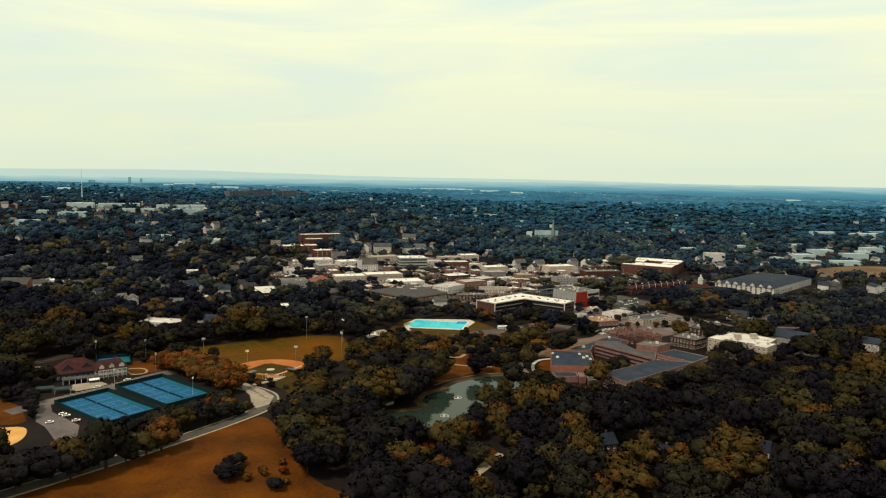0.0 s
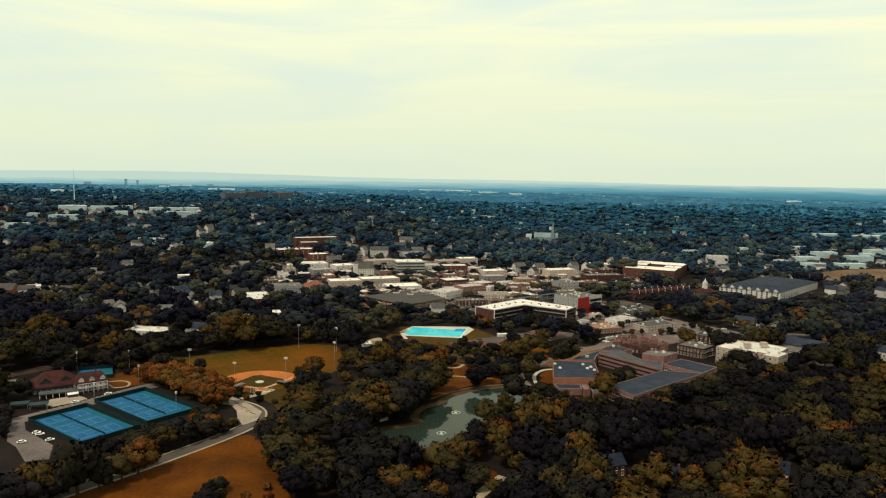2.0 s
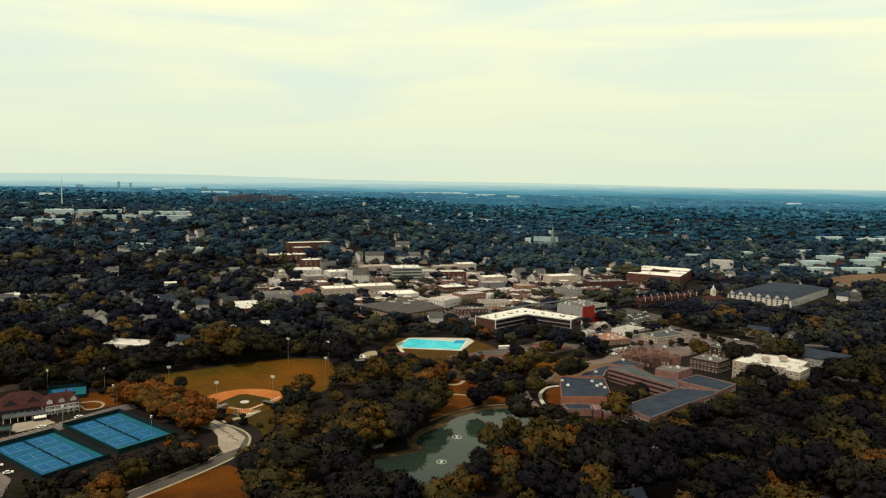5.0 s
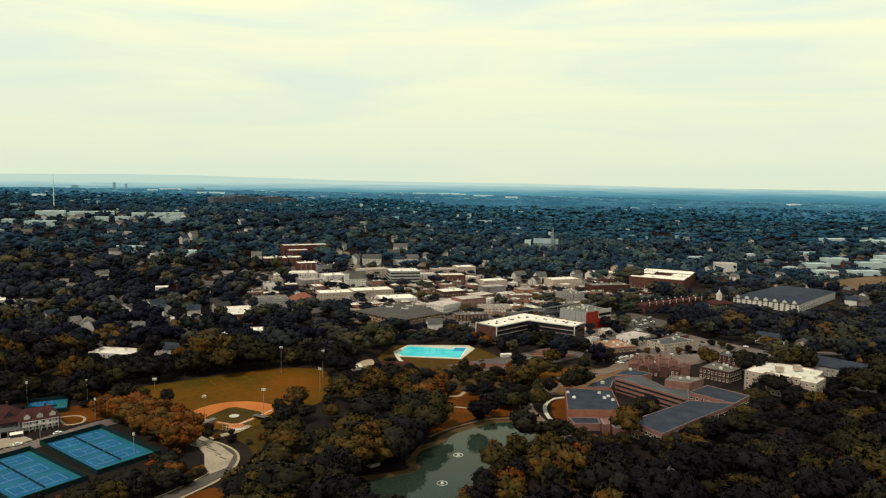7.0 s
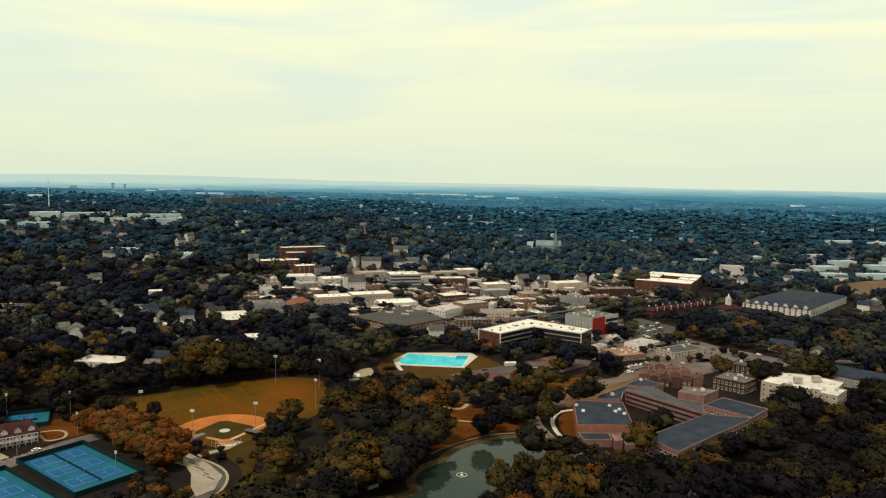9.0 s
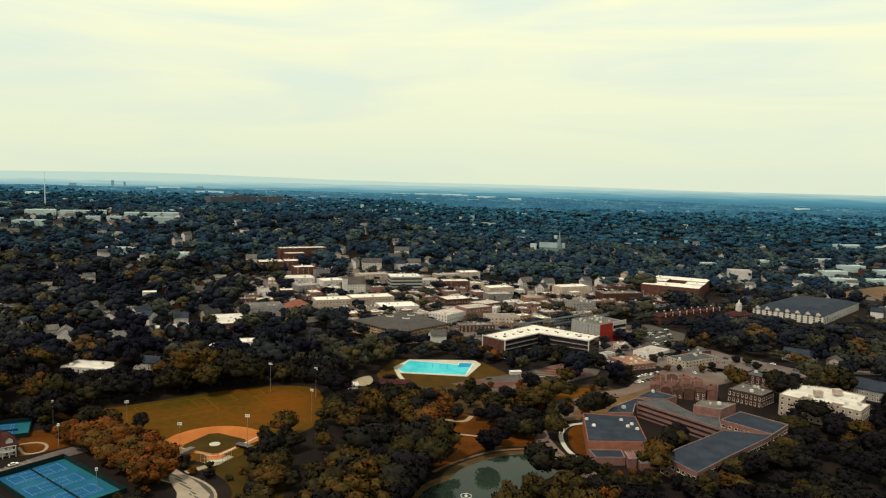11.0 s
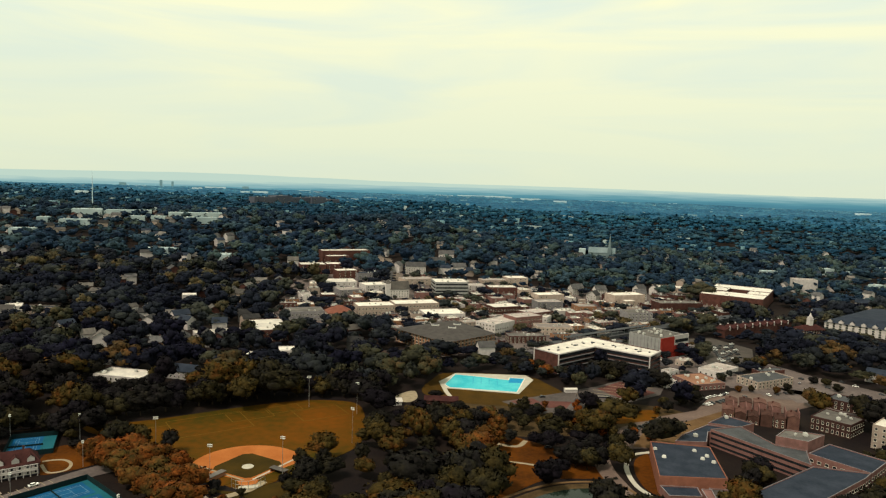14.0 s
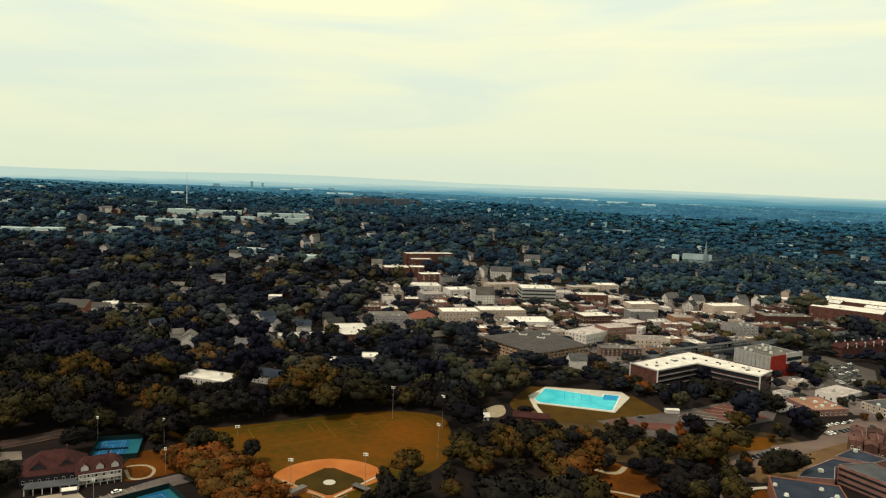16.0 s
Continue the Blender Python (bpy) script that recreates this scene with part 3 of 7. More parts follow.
for off, nm in ((-4.9, "kerb_east"), (4.9, "kerb_west")):
    side = []
    for i, p in enumerate(road_line):
        a, b = Vector(road_line[max(i - 1, 0)]), Vector(road_line[min(i + 1, len(road_line) - 1)])
        d = (b - a).normalized()
        side.append((p[0] - d.y * off, p[1] + d.x * off))
    flat("kerb", "pale concrete kerb along the park road", "kerb", ribbon(side, 1.3 if off < 0 else 0.7), M["kerb"], 0.24, keep=False)
flat("pavement", "pale plaza with bays at the bend of the road", "pavement", [(-138, 477), (-129, 469), (-117, 457), (-108, 446), (-107, 430), (-113, 422), (-119, 432), (-124, 447), (-133, 461)], M["bays"], 0.16, margin=1)
for k in range(5):
    flat("bay_line", "dark joint between the bays of the plaza", "line", rect(-131 + 4.2 * k, 465 - 5.4 * k, 0.9, 9.5, 52), M["asphalt"], 0.19, keep=False)
flat("lawn", "small ochre island of grass at the bend", "lawn", smooth_line([(-126, 410), (-120, 414), (-117.5, 424), (-120, 434), (-125, 424)], True), M["meadow"], 0.14, margin=0)
flat("pavement", "small concrete forecourt behind the backstop", "pavement", ribbon([(-128, 470), (-116, 482), (-112, 492)], 4), M["kerb"], 0.17, margin=1)
flat("track", "pale lane leading down through the trees", "road", ribbon([(34, 358), (26, 346), (19, 334), (12, 312)], 6), M["kerb"], 0.12, margin=2)
flat("lawn", "orange clearing beside the lane", "lawn", smooth_line([(14, 364), (19, 372), (27, 369), (33, 354), (27, 351), (19, 352)], True), M["meadow"], 0.1, margin=1)
flat("sand_patch", "bare pale orange sandy patch at the meadow's edge", "ground", smooth_line([(-268, 372), (-246, 379), (-233, 381), (-225, 370), (-224, 356), (-236, 342), (-266, 340)], True), M["sand"], 0.12, margin=3)
flat("meadow", "dry orange grass west of the car park", "meadow", smooth_line([(-300, 390), (-262, 386), (-246, 384), (-237, 389), (-245, 402), (-262, 420), (-300, 432)], True), M["meadow"], 0.07, margin=0)
flat("car_park", "worn pale car park beside the courts", "pavement", [(-250, 420), (-246, 428), (-238, 418), (-231, 407), (-204, 386), (-196, 368), (-206, 364), (-222, 383), (-231, 390), (-241, 407)], M["street"], 0.11, margin=1)
club_line = smooth_line([(-256, 404), (-244, 423), (-233, 438), (-223, 452), (-212, 470), (-203, 486), (-193, 498)])
flat("road", "grey drive in front of the clubhouse", "road", ribbon(club_line, 12), M["street"], 0.12, margin=2)
for k in range(16):
    a = Vector(club_line[8]).lerp(Vector(club_line[-9]), k / 15)
    flat("bay_line", "white painted parking bay line", "line", rect(a.x - 3.2, a.y + 2.2, 0.25, 5.0, 56), M["kerb"], 0.15, keep=False)
flat("lawn", "ochre lawn with a curved path by the clubhouse", "lawn", smooth_line([(-232, 502), (-222, 486), (-213, 489), (-204, 498), (-198, 510), (-208, 526), (-232, 522)], True), M["meadow"], 0.08, margin=0)
flat("path", "curved pale garden path", "path", ribbon(smooth_line([(-229, 500), (-221, 504), (-214, 500), (-212, 492), (-218, 488), (-224, 493)], True, 4)[:-1], 1.6), M["kerb"], 0.16, keep=False)

pond_outline = smooth_line([(4, 469), (11, 483), (30, 499), (47, 505), (60, 502), (64, 491), (57, 476), (40, 462), (31, 446), (24, 424), (12, 396), (2, 376), (-18, 368), (-36, 386), (-42, 404), (-40, 415), (-24, 421), (-12, 427), (-8, 434), (-11, 442), (-8, 456)], True, 4)
flat("bank", "worn grass bank round the pond", "bank", inset(pond_outline[::-1] if area2(pond_outline) < 0 else pond_outline, -5.5), M["bank"], 0.10, keep=False)
flat("pond", "still green-brown park pond", "pond", pond_outline, M["pond"], 0.16, margin=1.5)
flat("path", "pale path round the head of the pond", "path", ribbon(smooth_line([(-4, 478), (8, 492), (28, 507), (48, 513), (64, 510), (71, 498), (72, 484)]), 1.8), M["dirt"], 0.2, margin=1)
flat("lawn", "ochre lawn between pond and trees", "lawn", smooth_line([(0, 486), (26, 512), (50, 517), (62, 520), (52, 536), (40, 552), (22, 566), (6, 572), (-6, 540), (-8, 500)], True), M["meadow"], 0.09, margin=-6)
flat("path", "sandy trodden path over the lawn", "path", ribbon(smooth_line([(-4, 528), (10, 533), (26, 530), (40, 530)]), 2), M["kerb"], 0.15, keep=False)
flat("path", "sandy trodden path over the lawn", "path", ribbon(smooth_line([(0, 560), (14, 556), (20, 566)]), 3), M["kerb"], 0.15, keep=False)
drive = smooth_line([(78, 478), (68, 494), (63, 512), (60, 530), (61, 548), (72, 566), (96, 588), (128, 616), (160, 646), (196, 676), (216, 706)])
flat("road", "broad grey drive beside the school", "road", ribbon(drive, 9.5), M["drive"], 0.13, margin=2)
flat("car_park", "parking bays and bare strip behind the school", "pavement", [(70, 560), (98, 566), (128, 590), (152, 612), (190, 640), (222, 664), (240, 686), (214, 710), (158, 670), (140, 640), (100, 616), (76, 592)], M["drive"], 0.11, margin=1)
flat("road", "grey street running down past the low white shop", "road", [(228, 804), (250, 777), (262, 752), (302, 705), (336, 676), (322, 660), (288, 674), (266, 700), (246, 716), (240, 745), (217, 772)], M["street"], 0.12, margin=0)
flat("car_park", "broad brown-grey car park before the shops", "pavement", [(150, 655), (182, 692), (206, 696), (236, 716), (244, 742), (262, 740), (292, 690), (286, 676), (262, 676), (236, 668), (200, 644)], M["drive"], 0.10, margin=0)
flat("bare_strip", "sandy bare strip along the car park", "ground", [(82, 566), (104, 562), (152, 614), (172, 640), (158, 641), (124, 613), (98, 600)], M["dirt"], 0.15, keep=False)
flat("lawn", "half-round ochre lawn at the school's entrance", "lawn", smooth_line([(88, 556), (79, 546), (75, 528), (76, 508), (82, 500)], False) + [(86, 520)], M["meadow"], 0.16, keep=True)
flat("kerb", "pale curved walk round the entrance lawn", "kerb", ribbon(smooth_line([(90, 558), (80, 553), (73, 540), (71, 524), (73, 508), (80, 497)]), 2.6), M["concrete"], 0.22, keep=False)

rails = smooth_line([(-420, 392), (-355, 458), (-306, 510), (-286, 534), (-256, 557), (-200, 640), (-150, 700), (-110, 745), (-60, 775)])
flat("railway", "brown railway bed with two tracks past the park", "railway", ribbon(rails, 13), M["ballast"], 0.5, 0.7, margin=-2.5)
for off in (-4.2, -2.8, 2.8, 4.2):
    line = []
    for i, p in enumerate(rails):
        a, b = Vector(rails[max(i - 1, 0)]), Vector(rails[min(i + 1, len(rails) - 1)])
        d = (b - a).normalized()
        line.append((p[0] - d.y * off, p[1] + d.x * off))
    flat("rail", "rusty steel rail", "rail", ribbon(line, 0.3), M["dark_brick"], 0.68, 0.2, keep=False)
flat("pavement", "pale forecourt before the clubhouse porch", "pavement", [(-247, 461), (-234, 470), (-225, 464), (-229, 456), (-238, 447), (-246, 452)], M["bays"], 0.17, margin=2)
flat("pavement", "pale yard between the clubhouse and the railway", "pavement", [(-302, 500), (-292, 504), (-284, 495), (-294, 490)], M["plaza"], 0.14, margin=2)
clear([(-314, 504), (-284, 484), (-264, 500), (-268, 512), (-284, 528), (-300, 516)], 0)
clear([(-266, 430), (-248, 424), (-226, 452), (-196, 492), (-206, 504), (-228, 490), (-262, 462)], 3)
clear([(-120, 432), (-100, 428), (-98, 456), (-112, 482), (-136, 482), (-130, 462)], 2)

# swimming pool
flat("lawn", "worn brown grass between the pool and the school", "lawn", smooth_line([(0, 574), (62, 584), (130, 634), (60, 652), (-22, 642), (-40, 610)], True), material("worn_park_grass", (0.030, 0.020, 0.009), (0.075, 0.047, 0.021), 0.95, scale=0.04, fine=0.4), 0.06, keep=False)
pool_lawn = smooth_line([(-48, 652), (-30, 634), (10, 629), (44, 640), (54, 662), (42, 690), (35, 701), (20, 708), (-31, 705), (-43, 684)], True)
flat("lawn", "ochre lawn round the swimming pool", "lawn", pool_lawn, material("dry_pool_lawn", (0.040, 0.022, 0.003), (0.072, 0.036, 0.004), 0.95, scale=0.08, fine=0.8), 0.08, margin=-2)
apron = [(-37.5, 678), (-31, 662.5), (21, 657.5), (34, 695), (29, 707), (-26, 704)]
pool_set = empty("swimming_pool", 0, 682)
tagged(pool_set, "turquoise outdoor swimming pool with a broad white concrete deck", "pool")
local = lambda pts, x, y: [(p[0] - x, p[1] - y) for p in pts]
part("deck", Shape().prism(local(apron, 0, 682), 0, 0.35).mesh("deck", [M["concrete"]]), pool_set)
water = [(-32.5, 672), (-29, 665), (19.5, 661), (27, 696.5), (16, 697), (15, 690.5), (-9, 696.5), (-26, 699.5)]
part("coping", Shape().prism(local(inset(water, -0.7), 0, 682), 0.3, 0.42).mesh("coping", [M["white_roof"]]), pool_set)
part("water", Shape().prism(local(water, 0, 682), 0.3, 0.46).mesh("water", [M["pool"]]), pool_set, label="clear turquoise water over a pale floor")
part("deep_end", Shape().prism(local([(14.4, 684), (23.8, 684), (26.2, 695.6), (16.4, 696.2)], 0, 682), 0.4, 0.50).mesh("deep_end", [M["pool_deep"]]), pool_set, label="deep blue diving end")
for k in range(4):
    part("lane_line", Shape().box(-12 + 6.0 * k, 3.5, 0.44, 0.35, 16, 0.04).mesh("lane_line", [M["pool_deep"]]), pool_set)
flat("path", "pale deck path leading away from the pool", "path", ribbon([(-35, 674), (-31, 655), (-26, 639)], 3.2), M["concrete"], 0.2, keep=False)
flat("pavement", "pale patio paving beside the pool house", "pavement", smooth_line([(-66, 634), (-56, 626), (-50, 636), (-53, 652), (-60, 648)], True), M["kerb"], 0.14, margin=2)
flat("sports_court", "worn grey hard courts and bays south of the office block", "court", [(8, 638), (45, 661), (80, 686), (106, 710), (132, 692), (124, 672), (106, 658), (76, 632), (51, 617), (28, 617)], material("worn_grey_paving", (0.062, 0.052, 0.050), (0.118, 0.098, 0.090), 0.95, scale=0.05, fine=0.5), 0.12, margin=-2)
faded_red = material("faded_red_court", (0.085, 0.032, 0.027), (0.135, 0.056, 0.047), 0.9, scale=0.1)
for pts in ([(80, 681), (101, 702), (122, 677), (108, 664), (92, 660)], [(36, 644), (57, 645), (51, 629), (32, 630)], [(14, 640), (30, 649), (35, 640), (22, 630)]):
    flat("court_surface", "faded red-brown playing surface", "court", pts, faded_red, 0.18, keep=False)
for k in range(6):
    flat("bay_line", "pale worn line across the courts", "line", ribbon([(62 + 7 * k, 664 + 6.4 * k), (98 + 5 * k, 657 + 6.4 * k)], 0.5), M["kerb"], 0.21, keep=False)
for x, y, w in ((68, 657, 9), (80, 658, 10), (98, 671, 12)):
    low = empty("low_wall", x, y, 0.1, 6)
    tagged(low, "low dark wall across the worn courts", "wall")
    part("wall", Shape().box(0, 0, 0, w, 0.5, 1.2).mesh("wall", [M["dark_brick"]]), low)
    part("coping", Shape().box(0, 0, 1.2, w + 0.2, 0.7, 0.12).mesh("coping", [M["concrete"]]), low)
flat("lawn", "rough olive grass strip below the courts", "lawn", smooth_line([(44, 596), (60, 597), (103, 614), (112, 634), (92, 632), (56, 612)], True), M["turf"], 0.13, margin=0)

# ---------------------------------------------------------------- ball field
HOME, TOWARDS = Vector((-119.5, 490.5)), 109.0


def diamond(d, a):
    """A point at distance d from home plate, a degrees to the left of the line to the mound."""
    t = radians(TOWARDS + a)
    return (HOME.x + d * math.cos(t), HOME.y + d * math.sin(t))


flat("lawn", "olive rough grass between the ball field and the road bend", "lawn", smooth_line([(-134, 480), (-119, 480), (-102, 494), (-84, 486), (-74, 450), (-78, 420), (-98, 408), (-98, 446), (-112, 468)], True), M["infield"], 0.05, keep=False)
field = smooth_line([(-236, 548), (-204, 568), (-140, 612), (-104, 622), (-84, 610), (-74, 552), (-88, 520), (-104, 496), (-119, 482), (-138, 492), (-156, 512), (-182, 524)], True)
flat("playing_field", "autumn-brown grass playing field with faint pitch lines", "field", field, M["turf"], 0.08, margin=0)
MOUND = Vector(diamond(18.4, 0))
arc = [tuple(MOUND + 29.5 * Vector((math.cos(radians(TOWARDS + a)), math.sin(radians(TOWARDS + a))))) for a in range(-98, 99, 7)]
flat("infield", "orange clay infield of the ball field", "field", [diamond(2, 180)] + arc, M["clay"], 0.14)
flat("infield_grass", "mown grass square inside the clay infield", "field", [diamond(3.5, 0), diamond(25, -43), diamond(27.5, -36), diamond(36.0, -4), diamond(36.0, 4), diamond(27.5, 36), diamond(25, 43)], M["infield"], 0.20, keep=False)
flat("foul_ground", "grass beside the foul line", "field", [diamond(4, -50), diamond(34, -53), diamond(38, -68), diamond(12, -100)], M["turf"], 0.18, keep=False)
flat("foul_ground", "grass beside the foul line", "field", [diamond(4, 50), diamond(12, 100), diamond(38, 68), diamond(34, 53)], M["turf"], 0.18, keep=False)
disc = lambda c, r, n=20: [(c[0] + r * math.cos(2 * math.pi * k / n), c[1] + r * math.sin(2 * math.pi * k / n)) for k in range(n)]
flat("mound", "pale covered pitcher's mound", "mound", disc(MOUND, 3.0), M["concrete"], 0.42, 0.5, keep=False)
flat("plate_circle", "worn clay circle at home plate", "field", disc(HOME, 4.6), M["clay"], 0.24, keep=False)
flat("plate_apron", "pale strip behind home plate", "field", rect(diamond(6.0, 180)[0], diamond(6.0, 180)[1], 9, 3, TOWARDS - 90), M["concrete"], 0.26, keep=False)
for a in (-45, 45):
    flat("foul_line", "chalked foul line", "line", ribbon([diamond(3, a), diamond(33, a)], 1.1), M["concrete"] if a < 0 else M["kerb"], 0.27, keep=False)
for k, (u, v, w, d) in enumerate(((-150, 585, 26, 16), (-133, 600, 22, 12), (-108, 596, 30, 20), (-198, 545, 30, 16), (-168, 566, 44, 30))):
    ring_ = rect(u, v, w, d, 36)
    for i in range(4):
        flat("pitch_line", "faint worn pitch line", "line", ribbon([ring_[i - 1], ring_[i]], 0.5), M["fieldline"], 0.13, keep=False)


def backstop():
    b = empty("backstop", HOME.x, HOME.y, 0, TOWARDS - 90)
    tagged(b, "chain-link backstop behind home plate", "fence")
    for k in range(7):
        a = radians(-150 + 20 * k)
        part("post", Shape().tube([(9 * math.cos(a), 9 * math.sin(a), 0), (9 * math.cos(a), 9 * math.sin(a), 4.5)], 0.12, 0.1).mesh("post", [M["metal"]]), b)
    for z in (0.3, 2.4, 4.4):
        pts = [(9 * math.cos(radians(-150 + 20 * k)), 9 * math.sin(radians(-150 + 20 * k)), z) for k in range(7)]
        part("rail", Shape().tube(pts, 0.08, 0.08, 5).mesh("rail", [M["metal"]]), b)


backstop()


def dugout(x, y, rot):
    d = empty("dugout", x, y, 0, rot)
    tagged(d, "low dugout shelter with a pale roof beside the infield", "shelter")
    part("wall", Shape().box(0, 1.4, 0, 9, 0.2, 2.2).box(-4.4, 0, 0, 0.2, 2.8, 2.2).box(4.4, 0, 0, 0.2, 2.8, 2.2).mesh("wall", [M["tan_brick"]]), d)
    part("roof", Shape().box(0, 0, 2.2, 10, 3.6, 0.2).mesh("roof", [M["mid_roof"]]), d)
    part("bench", Shape().box(0, 0.8, 0.45, 8, 0.4, 0.08).box(-3, 0.8, 0, 0.1, 0.3, 0.45).box(3, 0.8, 0, 0.1, 0.3, 0.45).mesh("bench", [M["bark"]]), d)


dugout(*diamond(17, 62), TOWARDS + 45 + 90)
dugout(*diamond(17, -62), TOWARDS - 45 - 90)


def light_mast(x, y, h, aim, lamps=4):
    m = empty("floodlight_mast", x, y, 0, aim)
    tagged(m, "tall steel floodlight mast with a bank of white lamps", "floodlight", group="floodlights of the park")
    part("pole", Shape().tube([(0, 0, 0), (0, 0, h)], 0.15, 0.08, 7).mesh("pole", [M["metal"]]), m)
    for row in range(2):
        bar = part("crossbar", Shape().box(0, 0, h - 0.4 - 0.9 * row, 0.62 * lamps, 0.12, 0.12).mesh("crossbar", [M["metal"]]), m)
        for k in range(lamps):
            part("lamp", Shape().tube([(0.66 * (k - (lamps - 1) / 2), 0.1, h - 0.3 - 0.9 * row), (0.66 * (k - (lamps - 1) / 2), -0.4, h - 0.5 - 0.9 * row)], 0.14, 0.29, 8).mesh("lamp", [M["lamp"]]), bar)


for x, y, h, aim in ((-178, 517, 21, 20), (-136, 484, 21, 0), (-105, 499, 21, 0), (-79, 548, 21, -30), (-118, 606, 21, 10), (-85, 597, 21, -10), (-263, 525, 15, 20), (-228, 532, 15, 10), (-206, 497, 14, 20), (-161, 446, 12, 40), (-219, 461, 12, 40)):
    light_mast(x, y, h, aim, 4 if h > 20 else 2)

# ---------------------------------------------------------------- tennis courts
LINE_MESH = {}


def court_line(parent, x, y, w, d, z=0.20):
    key = (round(w, 2), round(d, 2))
    if key not in LINE_MESH:
        LINE_MESH[key] = Shape().box(0, 0, 0, w, d, 0.03).mesh("line", [M["line"]])
    return part("line", LINE_MESH[key], parent, pose(x, y, z))


def tennis_block(x, y, rot, courts, pitch=18.0, depth=34.0, spare=0.0, extra=True):
    """Courts side by side along x, playing along y, fenced round."""
    length = courts * pitch + spare
    t = empty("tennis_court_block", x, y, 0, rot)
    tagged(t, "blue tennis courts on a green base behind a dark windscreen fence", "tennis court", group="tennis courts")
    part("surface", Shape().box(0, 0, -0.1, length, depth, 0.22).mesh("surface", [M["court_green"]]), t, label="green acrylic surround")
    for k in range(courts):
        cx = -length / 2 + pitch * (k + 0.5)
        ct = part("court", Shape().box(cx, 0, 0.1, pitch - 2.2, 28, 0.08).mesh("court", [M["court_blue"]]), t, label="blue acrylic playing area")
        for sx in (-5.48, -4.11, 4.11, 5.48):
            court_line(ct, cx + sx, 0, 0.14, 23.8)
        for sy in (-11.9, 11.9):
            court_line(ct, cx, sy, 11, 0.16)
        for sy in (-6.4, 6.4):
            court_line(ct, cx, sy, 8.2, 0.14)
        court_line(ct, cx, 0, 0.14, 12.8)
        net = part("net", Shape().box(cx, 0, 0.15, 16.5, 0.12, 1.0).box(cx - 6.5, 0, 0.1, 0.2, 0.2, 1.15).box(cx + 6.5, 0, 0.1, 0.2, 0.2, 1.15).mesh("net", [M["fence"]]), t)
    for sx, sy, w, d in ((0, depth / 2, length, 0.15), (0, -depth / 2, length, 0.15), (length / 2, 0, 0.15, depth), (-length / 2, 0, 0.15, depth)):
        part("windscreen", Shape().box(sx, sy, 0.1, w, d, 2.7).mesh("windscreen", [M["fence"]]), t, label="dark green mesh windscreen")
    post = Shape().tube([(0, 0, 0), (0, 0, 3.4)], 0.07, 0.07, 5).mesh("post", [M["fence"]])
    for k in range(int(length // 6) + 1):
        for s in (-1, 1):
            part("post", post, t, pose(-length / 2 + 6 * k, s * depth / 2, 0))
    clear(rect(x, y, length, depth, rot), 5)


tennis_block(-181.6, 450.7, -37.5, 3, spare=8)
tennis_block(-203.0, 416.5, -36.0, 3, spare=6)
tennis_block(-247, 519, 26, 1, 17, 28, spare=6)

# ---------------------------------------------------------------- buildings
# a point under the camera's path; only walls facing it get windows
VIEW_SIDE = Vector((-5, 110))
WINDOW_MESH = {}


def window_mesh(w, h):
    key = (round(w, 1), round(h, 1))
    if key not in WINDOW_MESH:
        s = Shape()
        s.box(0, 0, 0, w, 0.14, h, 0)
        s.box(0, -0.08, 0.12, w - 0.28, 0.06, h - 0.24, 1)
        s.box(0, -0.10, -0.12, w + 0.2, 0.3, 0.12, 0)
        WINDOW_MESH[key] = s.mesh("window", [M["frame"], M["glass"]])
    return WINDOW_MESH[key]


UNIT_MESH = None


def rooftop_unit(parent, x, y, z, size, rot):
    global UNIT_MESH
    if UNIT_MESH is None:
        UNIT_MESH = Shape().box(0, 0, 0.15, 1, 0.8, 0.62).box(-0.3, 0, 0, 0.1, 0.7, 0.15).box(0.3, 0, 0, 0.1, 0.7, 0.15).tube([(0, 0, 0.77), (0, 0, 0.9)], 0.3, 0.3, 8).mesh("rooftop_unit", [M["unit"]])
    return part("rooftop_unit", UNIT_MESH, parent, Matrix.LocRotScale((x, y, z), Euler((0, 0, radians(rot))), (size, size, size)))


def wall_windows(parent, pts, cx, cy, h, floors, size=(1.5, 1.8), step=3.6, first=1.0, cap=60):
    """Windows floor by floor on the sides that face the camera."""
    if cy > 960:
        cap, step = cap // 3, step * 1.7
    n, made = len(pts), 0
    for i in range(n):
        a, b = Vector(pts[i]), Vector(pts[(i + 1) % n])
        d = b - a
        if d.length < 4:
            continue
        u = d.normalized()
        out = Vector((u.y, -u.x))
        if out.dot(VIEW_SIDE - (a + b) / 2) < 0.15 * (VIEW_SIDE - (a + b) / 2).length:
            continue
        count = max(1, int((d.length - 1.2) / step))
        storey = (h - 0.8) / floors
        for fl in range(floors):
            for k in range(count):
                if made >= cap:
                    return
                p = a + u * (d.length * (k + 0.5) / count)
                part("window", window_mesh(*size), parent, pose(p.x - cx, p.y - cy, first + storey * fl, 0, 0, math.degrees(math.atan2(u.y, u.x))))
                made += 1


